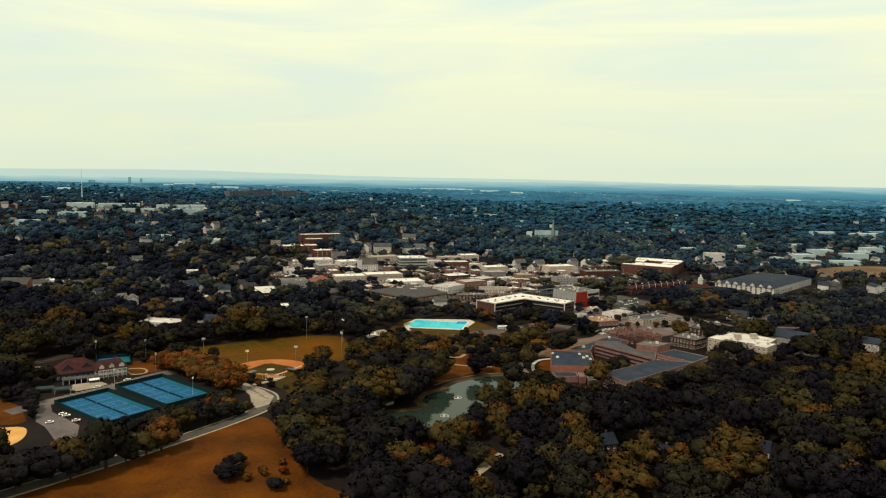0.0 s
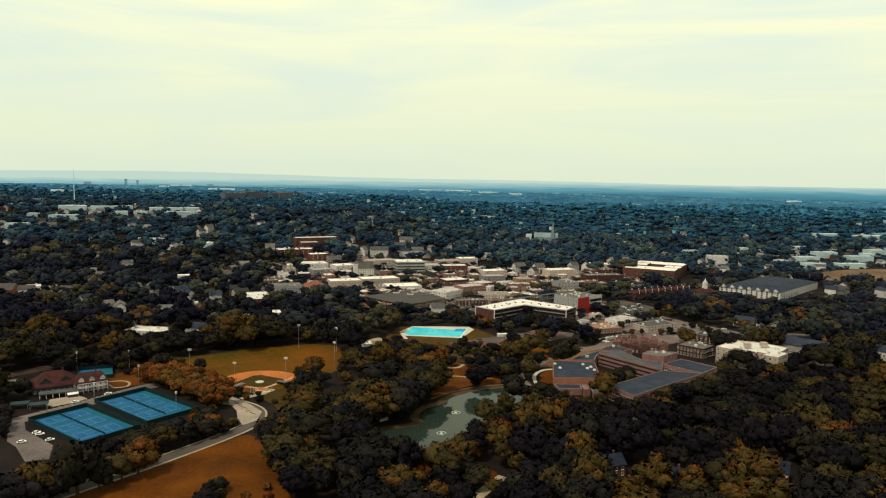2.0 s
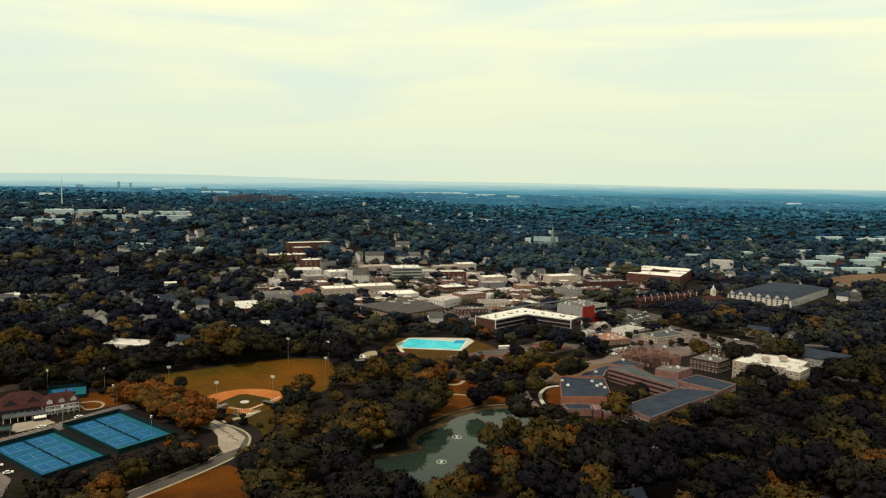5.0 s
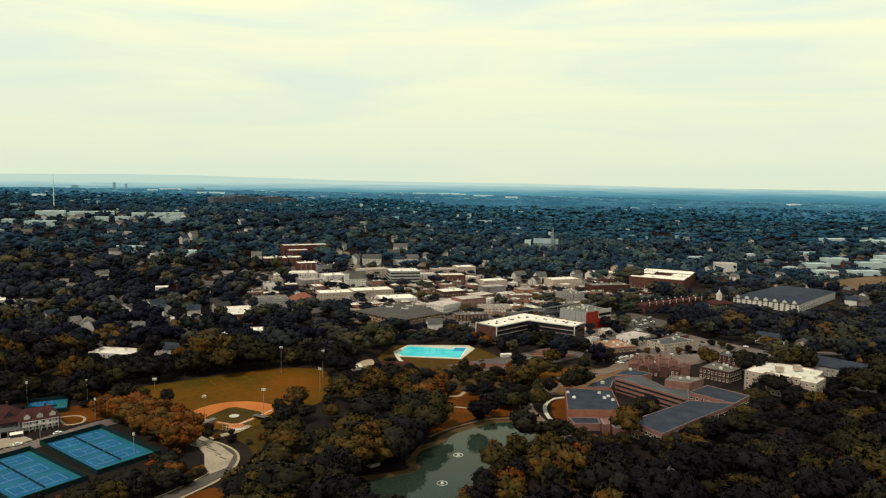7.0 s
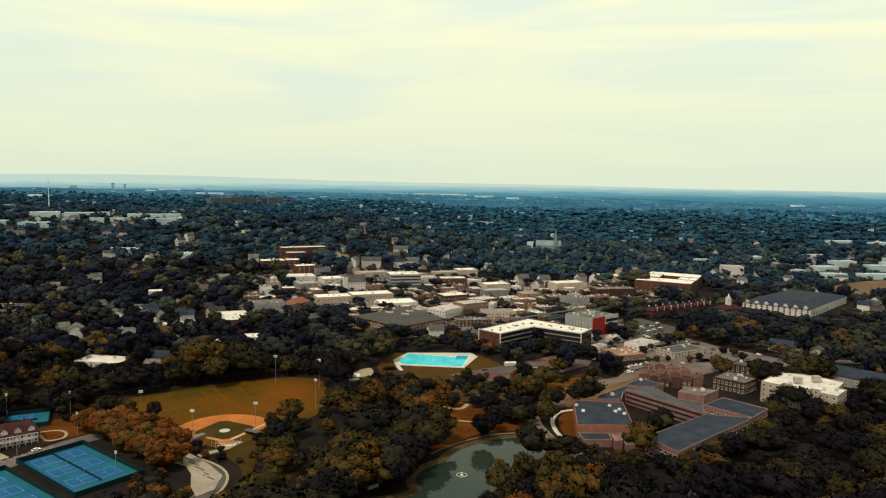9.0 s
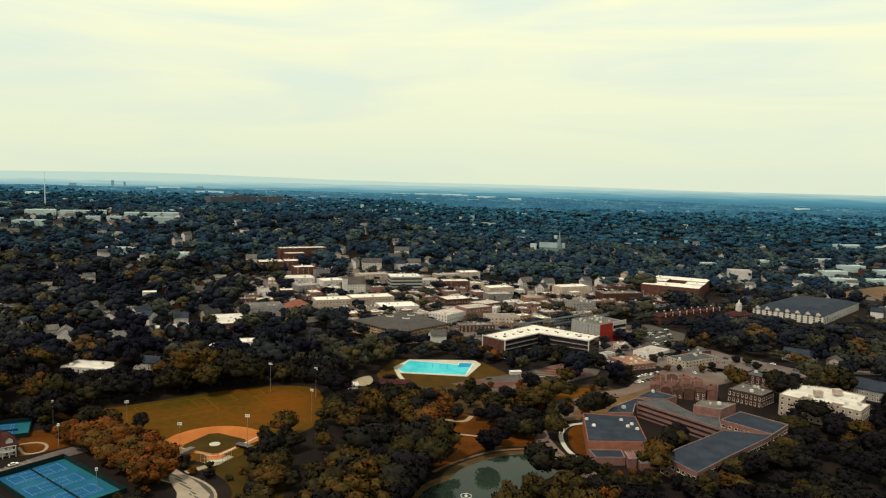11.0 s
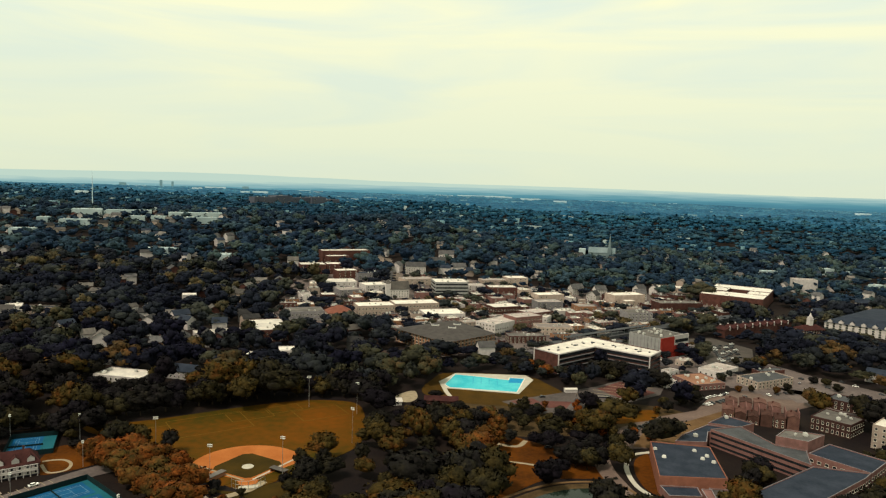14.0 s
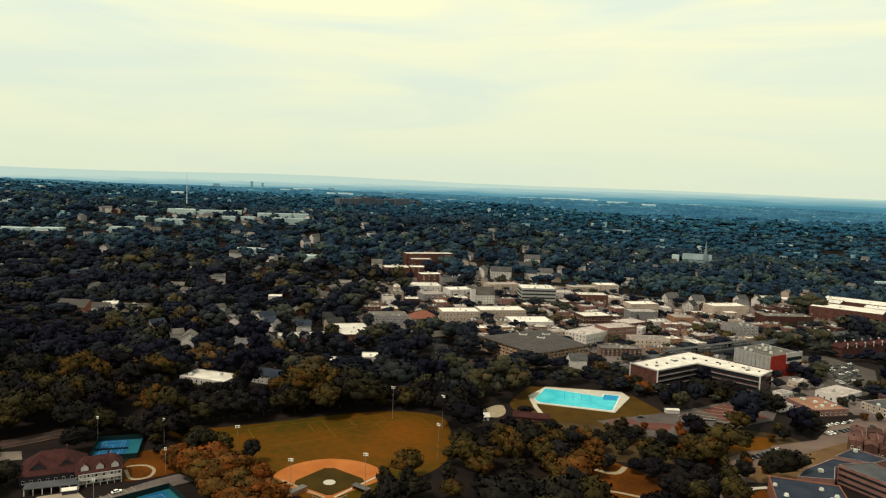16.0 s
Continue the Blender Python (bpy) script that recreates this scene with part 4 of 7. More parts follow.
def wall_bands(parent, pts, cx, cy, h, floors, band, mat, blind=()):
    """Long strip windows, one a floor and side, only on sides facing the camera."""
    n = len(pts)
    for i in range(n):
        a, b = Vector(pts[i]), Vector(pts[(i + 1) % n])
        d = b - a
        if d.length < 5 or i in blind:
            continue
        u = d.normalized()
        out = Vector((u.y, -u.x))
        if out.dot(VIEW_SIDE - (a + b) / 2) < 0:
            continue
        storey = (h - 0.8) / floors
        for fl in range(floors):
            mid = (a + b) / 2
            me = Shape().box(0, 0, 0, d.length - 1.2, 0.12, band).mesh("window_band", [mat])
            part("window_band", me, parent, pose(mid.x - cx, mid.y - cy, 1.1 + storey * fl, 0, 0, math.degrees(math.atan2(u.y, u.x))))


def block(label, pts, h, wall, roof, floors=2, windows=(1.5, 1.8), step=3.6, units=2, band=0, base=None, name="building", category="building", group="", parapet=0.5, cap=36, margin=2.5, blind=()):
    """A flat-roofed building on any outline: walls with a parapet, a roof inside it, windows, rooftop units."""
    if area2(pts) < 0:
        pts = pts[::-1]
    cx, cy = sum(p[0] for p in pts) / len(pts), sum(p[1] for p in pts) / len(pts)
    z0 = ground_height(cx, cy) if base is None else base
    b = empty(name, cx, cy, z0)
    tagged(b, label, category, group)
    lp = local(pts, cx, cy)
    ip = inset(lp, 0.4)
    n = len(lp)
    v = [(p[0], p[1], -1.0) for p in lp] + [(p[0], p[1], h) for p in lp] + [(p[0], p[1], h) for p in ip] + [(p[0], p[1], h - parapet) for p in ip]
    f = []
    for k in range(3):
        for i in range(n):
            j = (i + 1) % n
            f.append((k * n + i, k * n + j, (k + 1) * n + j, (k + 1) * n + i))
    which = [0] * n + [1] * n + [0] * n
    part("wall", mesh_of("wall", v, f, [M[wall], M["grey_wall"] if wall in ("brick", "salmon", "tan_brick") else M[wall]], which), b)
    top = part("roof", Shape().prism(ip, h - parapet - 0.2, h - parapet).mesh("roof", [M[roof]]), b)
    if band:
        wall_bands(b, pts, cx, cy, h, floors, band, M["glass"], blind)
    elif floors:
        wall_windows(b, pts, cx, cy, h, floors, windows, step, cap=cap)
    rnd = random.Random(int(cx * 13 + cy * 7))
    xs, ys = [p[0] for p in ip], [p[1] for p in ip]
    tries = 0
    while units > 0 and tries < 60:
        tries += 1
        x, y = rnd.uniform(min(xs), max(xs)), rnd.uniform(min(ys), max(ys))
        if inside(x, y, inset(ip, 2.0)):
            rooftop_unit(top, x, y, h - parapet, rnd.uniform(1.3, 2.5), rnd.choice((0, 45, 90)))
            units -= 1
    clear(pts, margin)
    if group.startswith("ranges"):
        for step in (10, 22, 36):
            clear([(p[0] * (1 - step / 1500), p[1] - step) for p in pts], margin + 3)
    return b


LAST = [""]


def pitched(label, x, y, w, d, h, rot, wall, roof, rise=3.0, hip=0.0, windows=True, chimney=True, name="house", category="house", group="", over=0.6, margin=2.0, z0=None):
    """A house under a gabled roof (hip: how far the ridge stops short of the ends), ridge along x."""
    z0 = ground_height(x, y) if z0 is None else z0
    b = empty(name, x, y, z0, rot)
    tagged(b, label, category, group)
    LAST[0] = b.name
    W, D = w / 2, d / 2
    s = Shape()
    s.prism([(-W, -D), (W, -D), (W, D), (-W, D)], -0.8, h)
    if not hip:
        for e in (-1, 1):
            s.tri((e * W, -e * D, h), (e * W, e * D, h), (e * W, 0, h + rise))
    part("wall", s.mesh("wall", [M[wall]]), b)
    r, ow, od, t = Shape(), W + over, D + over, 0.25
    zl = h - rise * over / D
    ridge = ow - hip
    A, B_, C, D_ = (-ow, -od, zl), (ow, -od, zl), (ow, od, zl), (-ow, od, zl)
    P, Q = (-ridge, 0, h + rise), (ridge, 0, h + rise)
    up = lambda p: (p[0], p[1], p[2] + t)
    for tops in ((A, B_, Q, P), (C, D_, P, Q)):
        r.quad(*[up(p) for p in tops])
        r.quad(*tops[::-1])
    if hip:
        r.tri(up(B_), up(C), up(Q))
        r.tri(up(D_), up(A), up(P))
    for p, q in ((A, B_), (B_, C), (C, D_), (D_, A)) if hip else ((A, B_), (C, D_), (B_, Q), (Q, C), (D_, P), (P, A)):
        r.quad(p, q, up(q), up(p))
    top = part("roof", r.mesh("roof", [M[roof]]), b)
    if chimney:
        part("chimney", Shape().box(W * 0.4, D * 0.25, h, 0.9, 0.9, rise + 1.0).box(W * 0.4, D * 0.25, h + rise + 1.0, 1.1, 1.1, 0.15).mesh("chimney", [M["brick"]]), top)
    if windows:
        c, sn = math.cos(radians(rot)), math.sin(radians(rot))
        pts = [(x + c * u - sn * v, y + sn * u + c * v) for u, v in ((-W, -D), (W, -D), (W, D), (-W, D))]
        n = 4
        for i in range(n):
            a, q = Vector(((-W, -D), (W, -D), (W, D), (-W, D))[i]), Vector(((-W, -D), (W, -D), (W, D), (-W, D))[(i + 1) % n])
            wa, wb = Vector(pts[i]), Vector(pts[(i + 1) % n])
            wd = (wb - wa).normalized()
            if Vector((wd.y, -wd.x)).dot(VIEW_SIDE - wa) < 0:
                continue
            u = (q - a).normalized()
            count = max(2, int((q - a).length / 3.2))
            for fl in range(max(1, int(h // 2.9))):
                for k in range(count):
                    p = a + (q - a) * ((k + 0.5) / count)
                    part("window", window_mesh(1.2, 1.6), b, pose(p.x, p.y, 0.9 + 2.8 * fl, 0, 0, math.degrees(math.atan2(u.y, u.x))))
    clear(rect(x, y, w, d, rot), margin)
    if name == "house":
        clear(rect(x - x * 0.015, y - 12, w * 1.05, 17, 0), 0)
    return b


# office block of two wings with a white roof beside the pool
office = block("four-storey brick office in two wings with a white roof", [(37, 735), (55, 717), (89, 750), (128, 724), (142, 745), (89, 789)], 16, "brick", "white_roof", floors=4, band=2.5, units=4, parapet=0.6, blind=(0,), name="office_block", category="office building")
for x, y in ((37, 735), (55, 717), (128, 724), (141, 745)):
    part("frame_post", Shape().box(x - 90, y - 743.33, 0, 0.9, 0.9, 16.3).mesh("frame_post", [M["white_wall"]]), office, label="white frame post")
for a, b in (((37, 735), (55, 717)), ((55, 717), (89, 750)), ((89, 750), (128, 724)), ((128, 724), (142, 745))):
    m, d = (Vector(a) + Vector(b)) / 2, Vector(b) - Vector(a)
    rot = math.degrees(math.atan2(d.y, d.x))
    part("roof_edge", Shape().box(0, 0, 0, d.length, 0.7, 0.9).mesh("roof_edge", [M["white_wall"]]), office, pose(m.x - 90, m.y - 743.33, 15.3, 0, 0, rot), "white roof edge")
    if a in ((55, 717), (89, 750)):
        for z in (3.4, 7.3, 11.2):
            part("floor_slab", Shape().box(0, -0.3, 0, d.length - 1, 1.0, 0.5).mesh("floor_slab", [M["grey_wall"]]), office, pose(m.x - 90, m.y - 743.33, z, 0, 0, rot), "pale concrete floor edge")

for k in range(16):
    p = (Vector((46, 727)).lerp(Vector((89, 768)), (k + 0.5) / 8) if k < 8 else Vector((89, 768)).lerp(Vector((134, 736)), (k - 7.5) / 8)) + Vector((2.5 * math.sin(k * 2.1), 2.5 * math.cos(k * 3.3)))
    part("roof_hatch", Shape().box(0, 0, 0, 1.6 + 0.8 * (k % 3), 1.3, 0.7).mesh("roof_hatch", [M["grey_roof"]]), office, pose(p.x - 90, p.y - 743.33, 15.4, 0, 0, 40 * k), "dark roof hatch")
# grey-panelled block with a red stair tower
block("grey panelled commercial block beside the office", [(129, 808), (151, 782), (181, 806.5), (159.5, 832.5)], 18, "panel_wall", "mid_roof", floors=0, units=16, name="commercial_block")
for k in range(9):
    p = Vector((129, 808)).lerp(Vector((151, 782)), (k + 0.5) / 9)
    part("pilaster", Shape().box(0, 0, 0, 0.5, 0.5, 17.6).mesh("pilaster", [M["grey_wall"]]), bpy.data.objects["commercial_block"], pose(p.x - 155.125, p.y - 807.25, 0, 0, 0, -50))
block("bright red commercial wing with a pale upper window band", [(151.4, 781.4), (166, 793.3), (165.5, 793.9), (150.9, 781.9)], 18.4, "bright_brick", "bright_brick", floors=0, units=0, parapet=0.1, name="commercial_block")
block("bright red lower wing of the commercial block", [(166.2, 793.4), (182.4, 806.6), (181.8, 807.2), (165.7, 794)], 10.5, "bright_brick", "bright_brick", floors=0, units=0, parapet=0.1, name="commercial_block")
block("pale band of offices above the red wing", [(166.2, 793.4), (182.4, 806.6), (181.8, 807.2), (165.7, 794)], 7.8, "white_wall", "grey_roof", floors=1, band=3.0, units=0, base=11.5, name="upper_storey", category="building", parapet=0.1)

# tan parking structure with a hipped grey-brown roof
tan = [(-36, 757), (6, 801), (-33, 853), (-85, 804)]
tan_b = block("tan brick building with square openings under a grey hipped roof", tan, 12, "tan_brick", "grey_roof", floors=4, windows=(2.4, 1.9), step=4.2, units=0, name="office_block", category="office building", cap=120)
tcx, tcy = sum(p[0] for p in tan) / 4, sum(p[1] for p in tan) / 4
eave, ridge_a, ridge_b = inset(local(tan, tcx, tcy), -1.5), (-14, 2), (12, -4)
hr = Shape()
E4 = [(p[0], p[1], 12.1) for p in eave]
mids = [tuple(Vector(p) * 0.42) for p in eave]
M4 = [(p[0], p[1], 16.2) for p in mids]
for i in range(4):
    j = (i + 1) % 4
    hr.quad(E4[i], E4[j], M4[j], M4[i])
hr.f.append(tuple(range(len(hr.v), len(hr.v) + 4)))
hr.v += M4
hr.w.append(0)
hr.quad(E4[3], E4[2], E4[1], E4[0])
part("hipped_roof", hr.mesh("hipped_roof", [M["hip_roof"]]), tan_b)
for x, y in ((-12, 2), (4, -6), (8, 10)):
    part("skylight", Shape().box(x, y, 16.2, 7, 4, 0.9).mesh("skylight", [M["unit"]]), tan_b)
    part("roof_well", Shape().box(x, y, 17.1, 5.6, 2.8, 0.1).mesh("roof_well", [M["grey_roof"]]), tan_b)

# church hall's orange brick; on the gym, salmon brick with sunlight in the colour
M["orange_and_sunlit_brick"] = material("orange_and_sunlit_brick", (0.20, 0.082, 0.055), (0.28, 0.115, 0.076), 0.9, scale=0.3, fine=2)
M["maroon_brick"] = material("maroon_brick", (0.036, 0.017, 0.015), (0.062, 0.030, 0.026), 0.9, scale=0.3, fine=2.5)
M["row_brick"] = material("red_brown_brick", (0.062, 0.032, 0.026), (0.12, 0.060, 0.048), 0.9, scale=0.3, fine=2.5, by_object=0.4)
# school
SCHOOL = "rambling salmon-brick school with slate-blue flat roofs"
block(SCHOOL + ", gymnasium wing", [(81, 504), (114.5, 505), (119.5, 548), (88, 552)], 9, "orange_and_sunlit_brick", "dark_roof", floors=0, units=0, name="school_wing", category="school", group="school wings")
block(SCHOOL + ", stepped front", [(83, 492), (99, 493), (99.6, 503.4), (81.4, 503.4)], 4.6, "salmon", "dark_roof", floors=0, windows=(3, 1.6), step=4.4, units=0, name="school_wing", category="school", group="school wings")
block(SCHOOL + ", low porch", [(99.4, 488), (104, 489), (105, 499), (99.9, 499)], 5.8, "salmon", "salmon", floors=0, windows=(3, 1.2), step=4.4, units=0, name="school_wing", category="school", group="school wings")
block(SCHOOL + ", connecting wing", [(105.4, 486), (116, 488), (117, 503.5), (105.4, 504.3)], 4.2, "salmon", "hip_roof", floors=0, units=0, name="school_wing", category="school", group="school wings")
block(SCHOOL + ", long classroom range", [(128, 574), (164, 526), (169.9, 544.1), (171, 546.8), (157, 553.4), (148, 582)], 10.2, "salmon", "grey_roof", floors=3, band=1.3, units=0, name="school_wing", category="school", group="school wings", cap=110)
block(SCHOOL + ", south wing", [(115, 484), (126, 462), (151, 484.5), (184, 512.5), (190.5, 519.5), (164.3, 524.8)], 10, "salmon", "dark_roof", floors=2, windows=(2.2, 1.8), step=3.0, units=0, name="school_wing", category="school", group="school wings", cap=70)
block(SCHOOL + ", assembly hall", [(157, 554), (171.5, 547.2), (186, 559.5), (167, 566)], 15, "salmon", "mid_roof", floors=0, units=2, name="school_wing", category="school", group="school wings")
block(SCHOOL + ", east wing", [(170.5, 544), (191.2, 520.3), (209, 538), (189.5, 560.5)], 9.7, "salmon", "dark_roof", floors=2, windows=(2, 1.6), units=0, name="school_wing", category="school", group="school wings")
block(SCHOOL + ", rear wing", [(103, 557), (121, 558), (127.3, 575.5), (147.5, 583), (131, 588.5), (110, 568)], 8, "salmon", "dark_roof", floors=1, units=1, name="school_wing", category="school", group="school wings")
block(SCHOOL + ", rear hall", [(131.5, 589), (148.5, 583.6), (160, 592), (147, 605)], 9, "salmon", "dark_roof", floors=1, units=1, name="school_wing", category="school", group="school wings")

clear([(76, 474), (112, 474), (126, 458), (156, 481), (192, 511), (214, 538), (192, 566), (160, 598), (146, 610), (100, 562), (78, 552)], 0)
clear([(100, 556), (125, 556), (150, 574), (176, 560), (210, 540), (206, 566), (165, 592), (150, 612), (120, 600)], 1)
clear([(76, 474), (112, 478), (106, 500), (78, 500)], 0)
clear([(70, 492), (88, 492), (90, 558), (76, 556)], 0)
clear([(112, 584), (165, 588), (205, 556), (242, 574), (240, 622), (184, 660), (140, 650)], 0)
# row of unfinished brick town houses and the brick block beside it
block("dark brick two-storey block with rows of pale windows", [(203.5, 613.5), (220.5, 597.5), (236, 611.5), (221.5, 631)], 9, "maroon_brick", "mid_roof", floors=2, windows=(1.3, 2.2), step=2.6, units=6)
for k in range(6):
    u, v = 156 + 7.4 * k, 626 - 2.2 * k
    rh = pitched("narrow red-brown brick row house with a low gable", u, v, 13, 6.8, 8.0 - (k * 37 % 5) * 0.7, -18 + 90, "row_brick", "row_brick", 0.5 + (k * 23 % 4) * 0.3, chimney=True, windows=k % 2 == 0, name="row_house", category="house", group="brick row houses", margin=3, over=0.2)
    part("end_wall", Shape().box(0, -3.2, 7, 12.4, 0.5, 4.6).mesh("end_wall", [M["salmon"]]), rh)
for k in range(4):
    u, v = 166 + 8.6 * k, 648 - 2.6 * k
    pitched("narrow red-brown brick row house with a low gable", u, v, 11, 7.6, 6.4 + (k % 3) * 0.7, -18 + 90, "salmon", "row_brick", 0.9, chimney=True, windows=False, name="row_house", category="house", group="brick row houses", margin=3, over=0.2)
# cream apartment house in stepped wings
apt = block("cream stuccoed apartment house in stepped wings with white roofs", [(226, 585), (235, 576), (240, 581), (244, 577), (239.5, 572.5), (248, 564), (253, 569), (257, 565), (252.5, 560.5), (261, 552), (276, 567), (272, 571), (277, 576), (285, 586), (272, 600), (264, 606), (254, 612), (244, 603)], 14.5, "stucco", "white_roof", floors=4, windows=(1.6, 1.7), step=3.2, units=9, name="apartment_house", category="apartment house", cap=110)
part("stair_head", Shape().box(-6, 2, 15.4, 5, 4, 3.2).mesh("stair_head", [M["stucco"]]), apt)
part("stair_head", Shape().box(9, 6, 15.4, 5, 4, 3.2).mesh("stair_head", [M["stucco"]]), apt)

# condominium with a slate roof and white gables
condo = [(374, 955), (433, 908), (484, 962), (538, 1016), (478, 1056), (424, 1006)]
cb = block("long white condominium with slate-blue roofs and small gables", condo, 10.5, "white_wall", "dark_roof", floors=4, windows=(2.6, 2.0), step=3.6, units=0, name="condominium", category="apartment house", cap=220)
ccx, ccy = sum(p[0] for p in condo) / 6, sum(p[1] for p in condo) / 6
lc = local(condo, ccx, ccy)
if area2(lc) < 0:
    lc = lc[::-1]
cr = Shape()
outer, inner = [(p[0], p[1], 10.6) for p in inset(lc, -1)], [(p[0] * 0.62, p[1] * 0.62, 16.0) for p in lc]
for i in range(6):
    j = (i + 1) % 6
    cr.quad(outer[i], outer[j], inner[j], inner[i])
cr.f.append(tuple(range(len(cr.v), len(cr.v) + 6)))
cr.v += inner
cr.w.append(0)
part("mansard_roof", cr.mesh("mansard_roof", [M["dark_roof"]]), cb)
for k in range(7):
    p = Vector(lc[0]).lerp(Vector(lc[1]), (k + 0.5) / 7)
    a = math.degrees(math.atan2(lc[1][1] - lc[0][1], lc[1][0] - lc[0][0]))
    g = Shape()
    g.prism([(-2.4, -0.6), (2.4, -0.6), (2.4, 4), (-2.4, 4)], 10.0, 12.6)
    g.tri((-2.4, -0.6, 12.6), (2.4, -0.6, 12.6), (0, -0.6, 14.6))
    g.quad((-2.7, -0.9, 12.4), (0, -0.9, 14.9), (0, 5, 14.9), (-2.7, 5, 12.4), 1)
    g.quad((0, -0.9, 14.9), (2.7, -0.9, 12.4), (2.7, 5, 12.4), (0, 5, 14.9), 1)
    part("gable", g.mesh("gable", [M["white_wall"], M["dark_roof"]]), cb, pose(p.x, p.y, 0, 0, 0, a))

# town blocks, nearest first
W, G, C, Mi = "white_roof", "grey_roof", "cream_roof", "mid_roof"
shop = lambda label, x, y, w, d, h, rot, wall, roof, fl=2, units=2, band=0, **kw: block(label, rect(x, y, w, d, rot), h, wall, roof, floors=fl, units=units, band=band, **kw)
shop("white-walled flat-roofed hall with a bright roof among the trees", -257, 638, 36, 20, 7.5, -8, "white_wall", W, 2, 3)
shop("brick hall with a broad white roof among the trees", -205, 803, 30, 50, 11, 24, "brick", W, 2, 3)
shop("low white-roofed wing beside the brick hall", -245, 790, 48, 14, 6, 28, "white_wall", W, 1, 1)
shop("white flat-roofed block half hidden by trees", -191, 703, 25, 18, 8, -5, "white_wall", W, 2, 2)
shop("small white-roofed block among the trees", -165, 727, 16, 16, 8, 15, "white_wall", W, 2, 1)
shop("long grey library with tall windows", -191, 882, 38, 26, 10, 21, "grey_wall", "mid_roof", 2, 3)
shop("cream shop row with tall windows", -124, 925, 41, 24, 10, 22, "stucco", W, 2, 3)
shop("cream shop row with a bright flat roof", -82, 949, 51, 26, 10, 22, "stucco", W, 2, 4)
shop("low supermarket with a broad white roof", -49, 924, 44, 30, 6, 20, "white_wall", W, 1, 4)
shop("tall brick block with a long white roof", -207, 1178, 71, 22, 20, 28, "brick", W, 4, 6)
shop("brick wing under a white roof", -213, 1152, 30, 18, 17, 28, "brick", W, 4, 3)
shop("brick school with a white roof edge", -238, 1110, 34, 26, 14, 22, "brick", W, 3, 4)
shop("brick block under a white roof", -211, 1122, 22, 22, 13, 22, "brick", W, 3, 3)
shop("brick block with pale windows and a white roof", -188, 1092, 29, 20, 12, 28, "brick", W, 3, 3)
shop("dark grey three-storey block with small windows", -152, 1100, 50, 16, 9, 30, "grey_wall", "dark_roof", 3, 3)
shop("low store with a broad white roof", -190, 1062, 40, 30, 5, 20, "white_wall", W, 1, 4)
shop("pale commercial hall with a flat grey roof", -171, 1016, 28, 26, 7, 30, "grey_wall", C, 2, 4)
shop("white-roofed hall beside the avenue", -143, 1044, 30, 24, 8, 30, "white_wall", W, 2, 3)
shop("long pale flat block at the foot of the hill", -93, 1092, 43, 20, 8, 30, "stucco", C, 2, 3)
shop("banded pale office with ribbon windows on columns", -47, 1052, 42, 32, 18, 14, "panel_wall", W, 4, 6, 1.8, name="office_block")
shop("low white shop row beside the banded office", -15, 1094, 24, 20, 7, 14, "white_wall", C, 2, 3)
shop("red brick block with a white roof", 20, 1076, 37, 22, 12, 14, "brick", W, 3, 5)
shop("pale long store behind the brick block", 10, 1140, 37, 20, 8, 20, "stucco", C, 2, 3)
shop("cream block with a white roof", 42, 1162, 30, 22, 11, 20, "stucco", W, 3, 2)
shop("cream three-storey block with a bright roof", 77, 1045, 36, 20, 13, 24, "stucco", W, 3, 4)
shop("grey-fronted shop block in the town centre", 73, 1004, 32, 20, 11, 18, "grey_wall", C, 3, 3)
shop("tan brick corner shop with a pale roof", 116, 999, 23, 22, 9, 13, "tan_brick", C, 2, 2)
shop("beige four-storey block with a white roof", 178, 1070, 46, 22, 13, 24, "stucco", W, 4, 3)
shop("narrow cream block with a gabled front", 178, 1046, 15, 12, 9, 22, "stucco", W, 3, 0)
shop("brick apartment block behind the station", 234, 1033, 57, 22, 12, 15, "brick", Mi, 3, 4)
shop("long low store with a white roof beyond the station", 266, 1183, 50, 24, 7, -9, "stucco", W, 1, 4)
shop("grey four-storey block beside the viaduct", 166, 948, 29, 22, 13, 12, "grey_wall", Mi, 4, 5)
shop("white-fronted brick store with a long dark side", 12, 872, 24, 46, 11, -38, "white_wall", C, 3, 3)
shop("pinkish plastered block of the town centre", 37, 890, 34, 22, 14, 34, "salmon", C, 3, 3)
shop("grey-brown brick block with a cream roof", 52, 922, 34, 22, 13, 40, "brick", C, 3, 3)
shop("brick store with a bright roof", 18, 956, 34, 24, 11, 27, "brick", W, 2, 3)
shop("row of low shops with pale fronts", 66, 872, 36, 20, 8, 10, "stucco", C, 2, 3)
shop("row of low shops with dark fronts", 36, 828, 36, 16, 7, 12, "brick", Mi, 2, 3)
shop("small white shop in the town centre", 58, 912, 18, 16, 10, -22, "white_wall", W, 2, 1)
bigc, bigr = (340, 1124), -28
for u, v, w, d in ((0, -39, 76, 42), (0, 39, 76, 42), (-25, 0, 26, 35.6), (25, 0, 26, 35.6)):
    c, sn = math.cos(radians(bigr)), math.sin(radians(bigr))
    shop("brick range with a white roof round an inner court", bigc[0] + c * u - sn * v, bigc[1] + sn * u + c * v, w, d, 16, bigr, "brick", W, 4, 2, margin=4, cap=40, group="ranges of the courtyard block")
shop("cream tower block above the trees", 497, 1282, 34, 22, 21, -8, "white_wall", C, 0, 2, name="tower_block")
shop("low white building with a row of windows", 216, 717, 40, 20, 6.0, 30, "stucco", G, 2, 4)
shop("low white range with a dark roof", 228, 741, 26, 9, 6, 24, "brick", G, 1, 2)
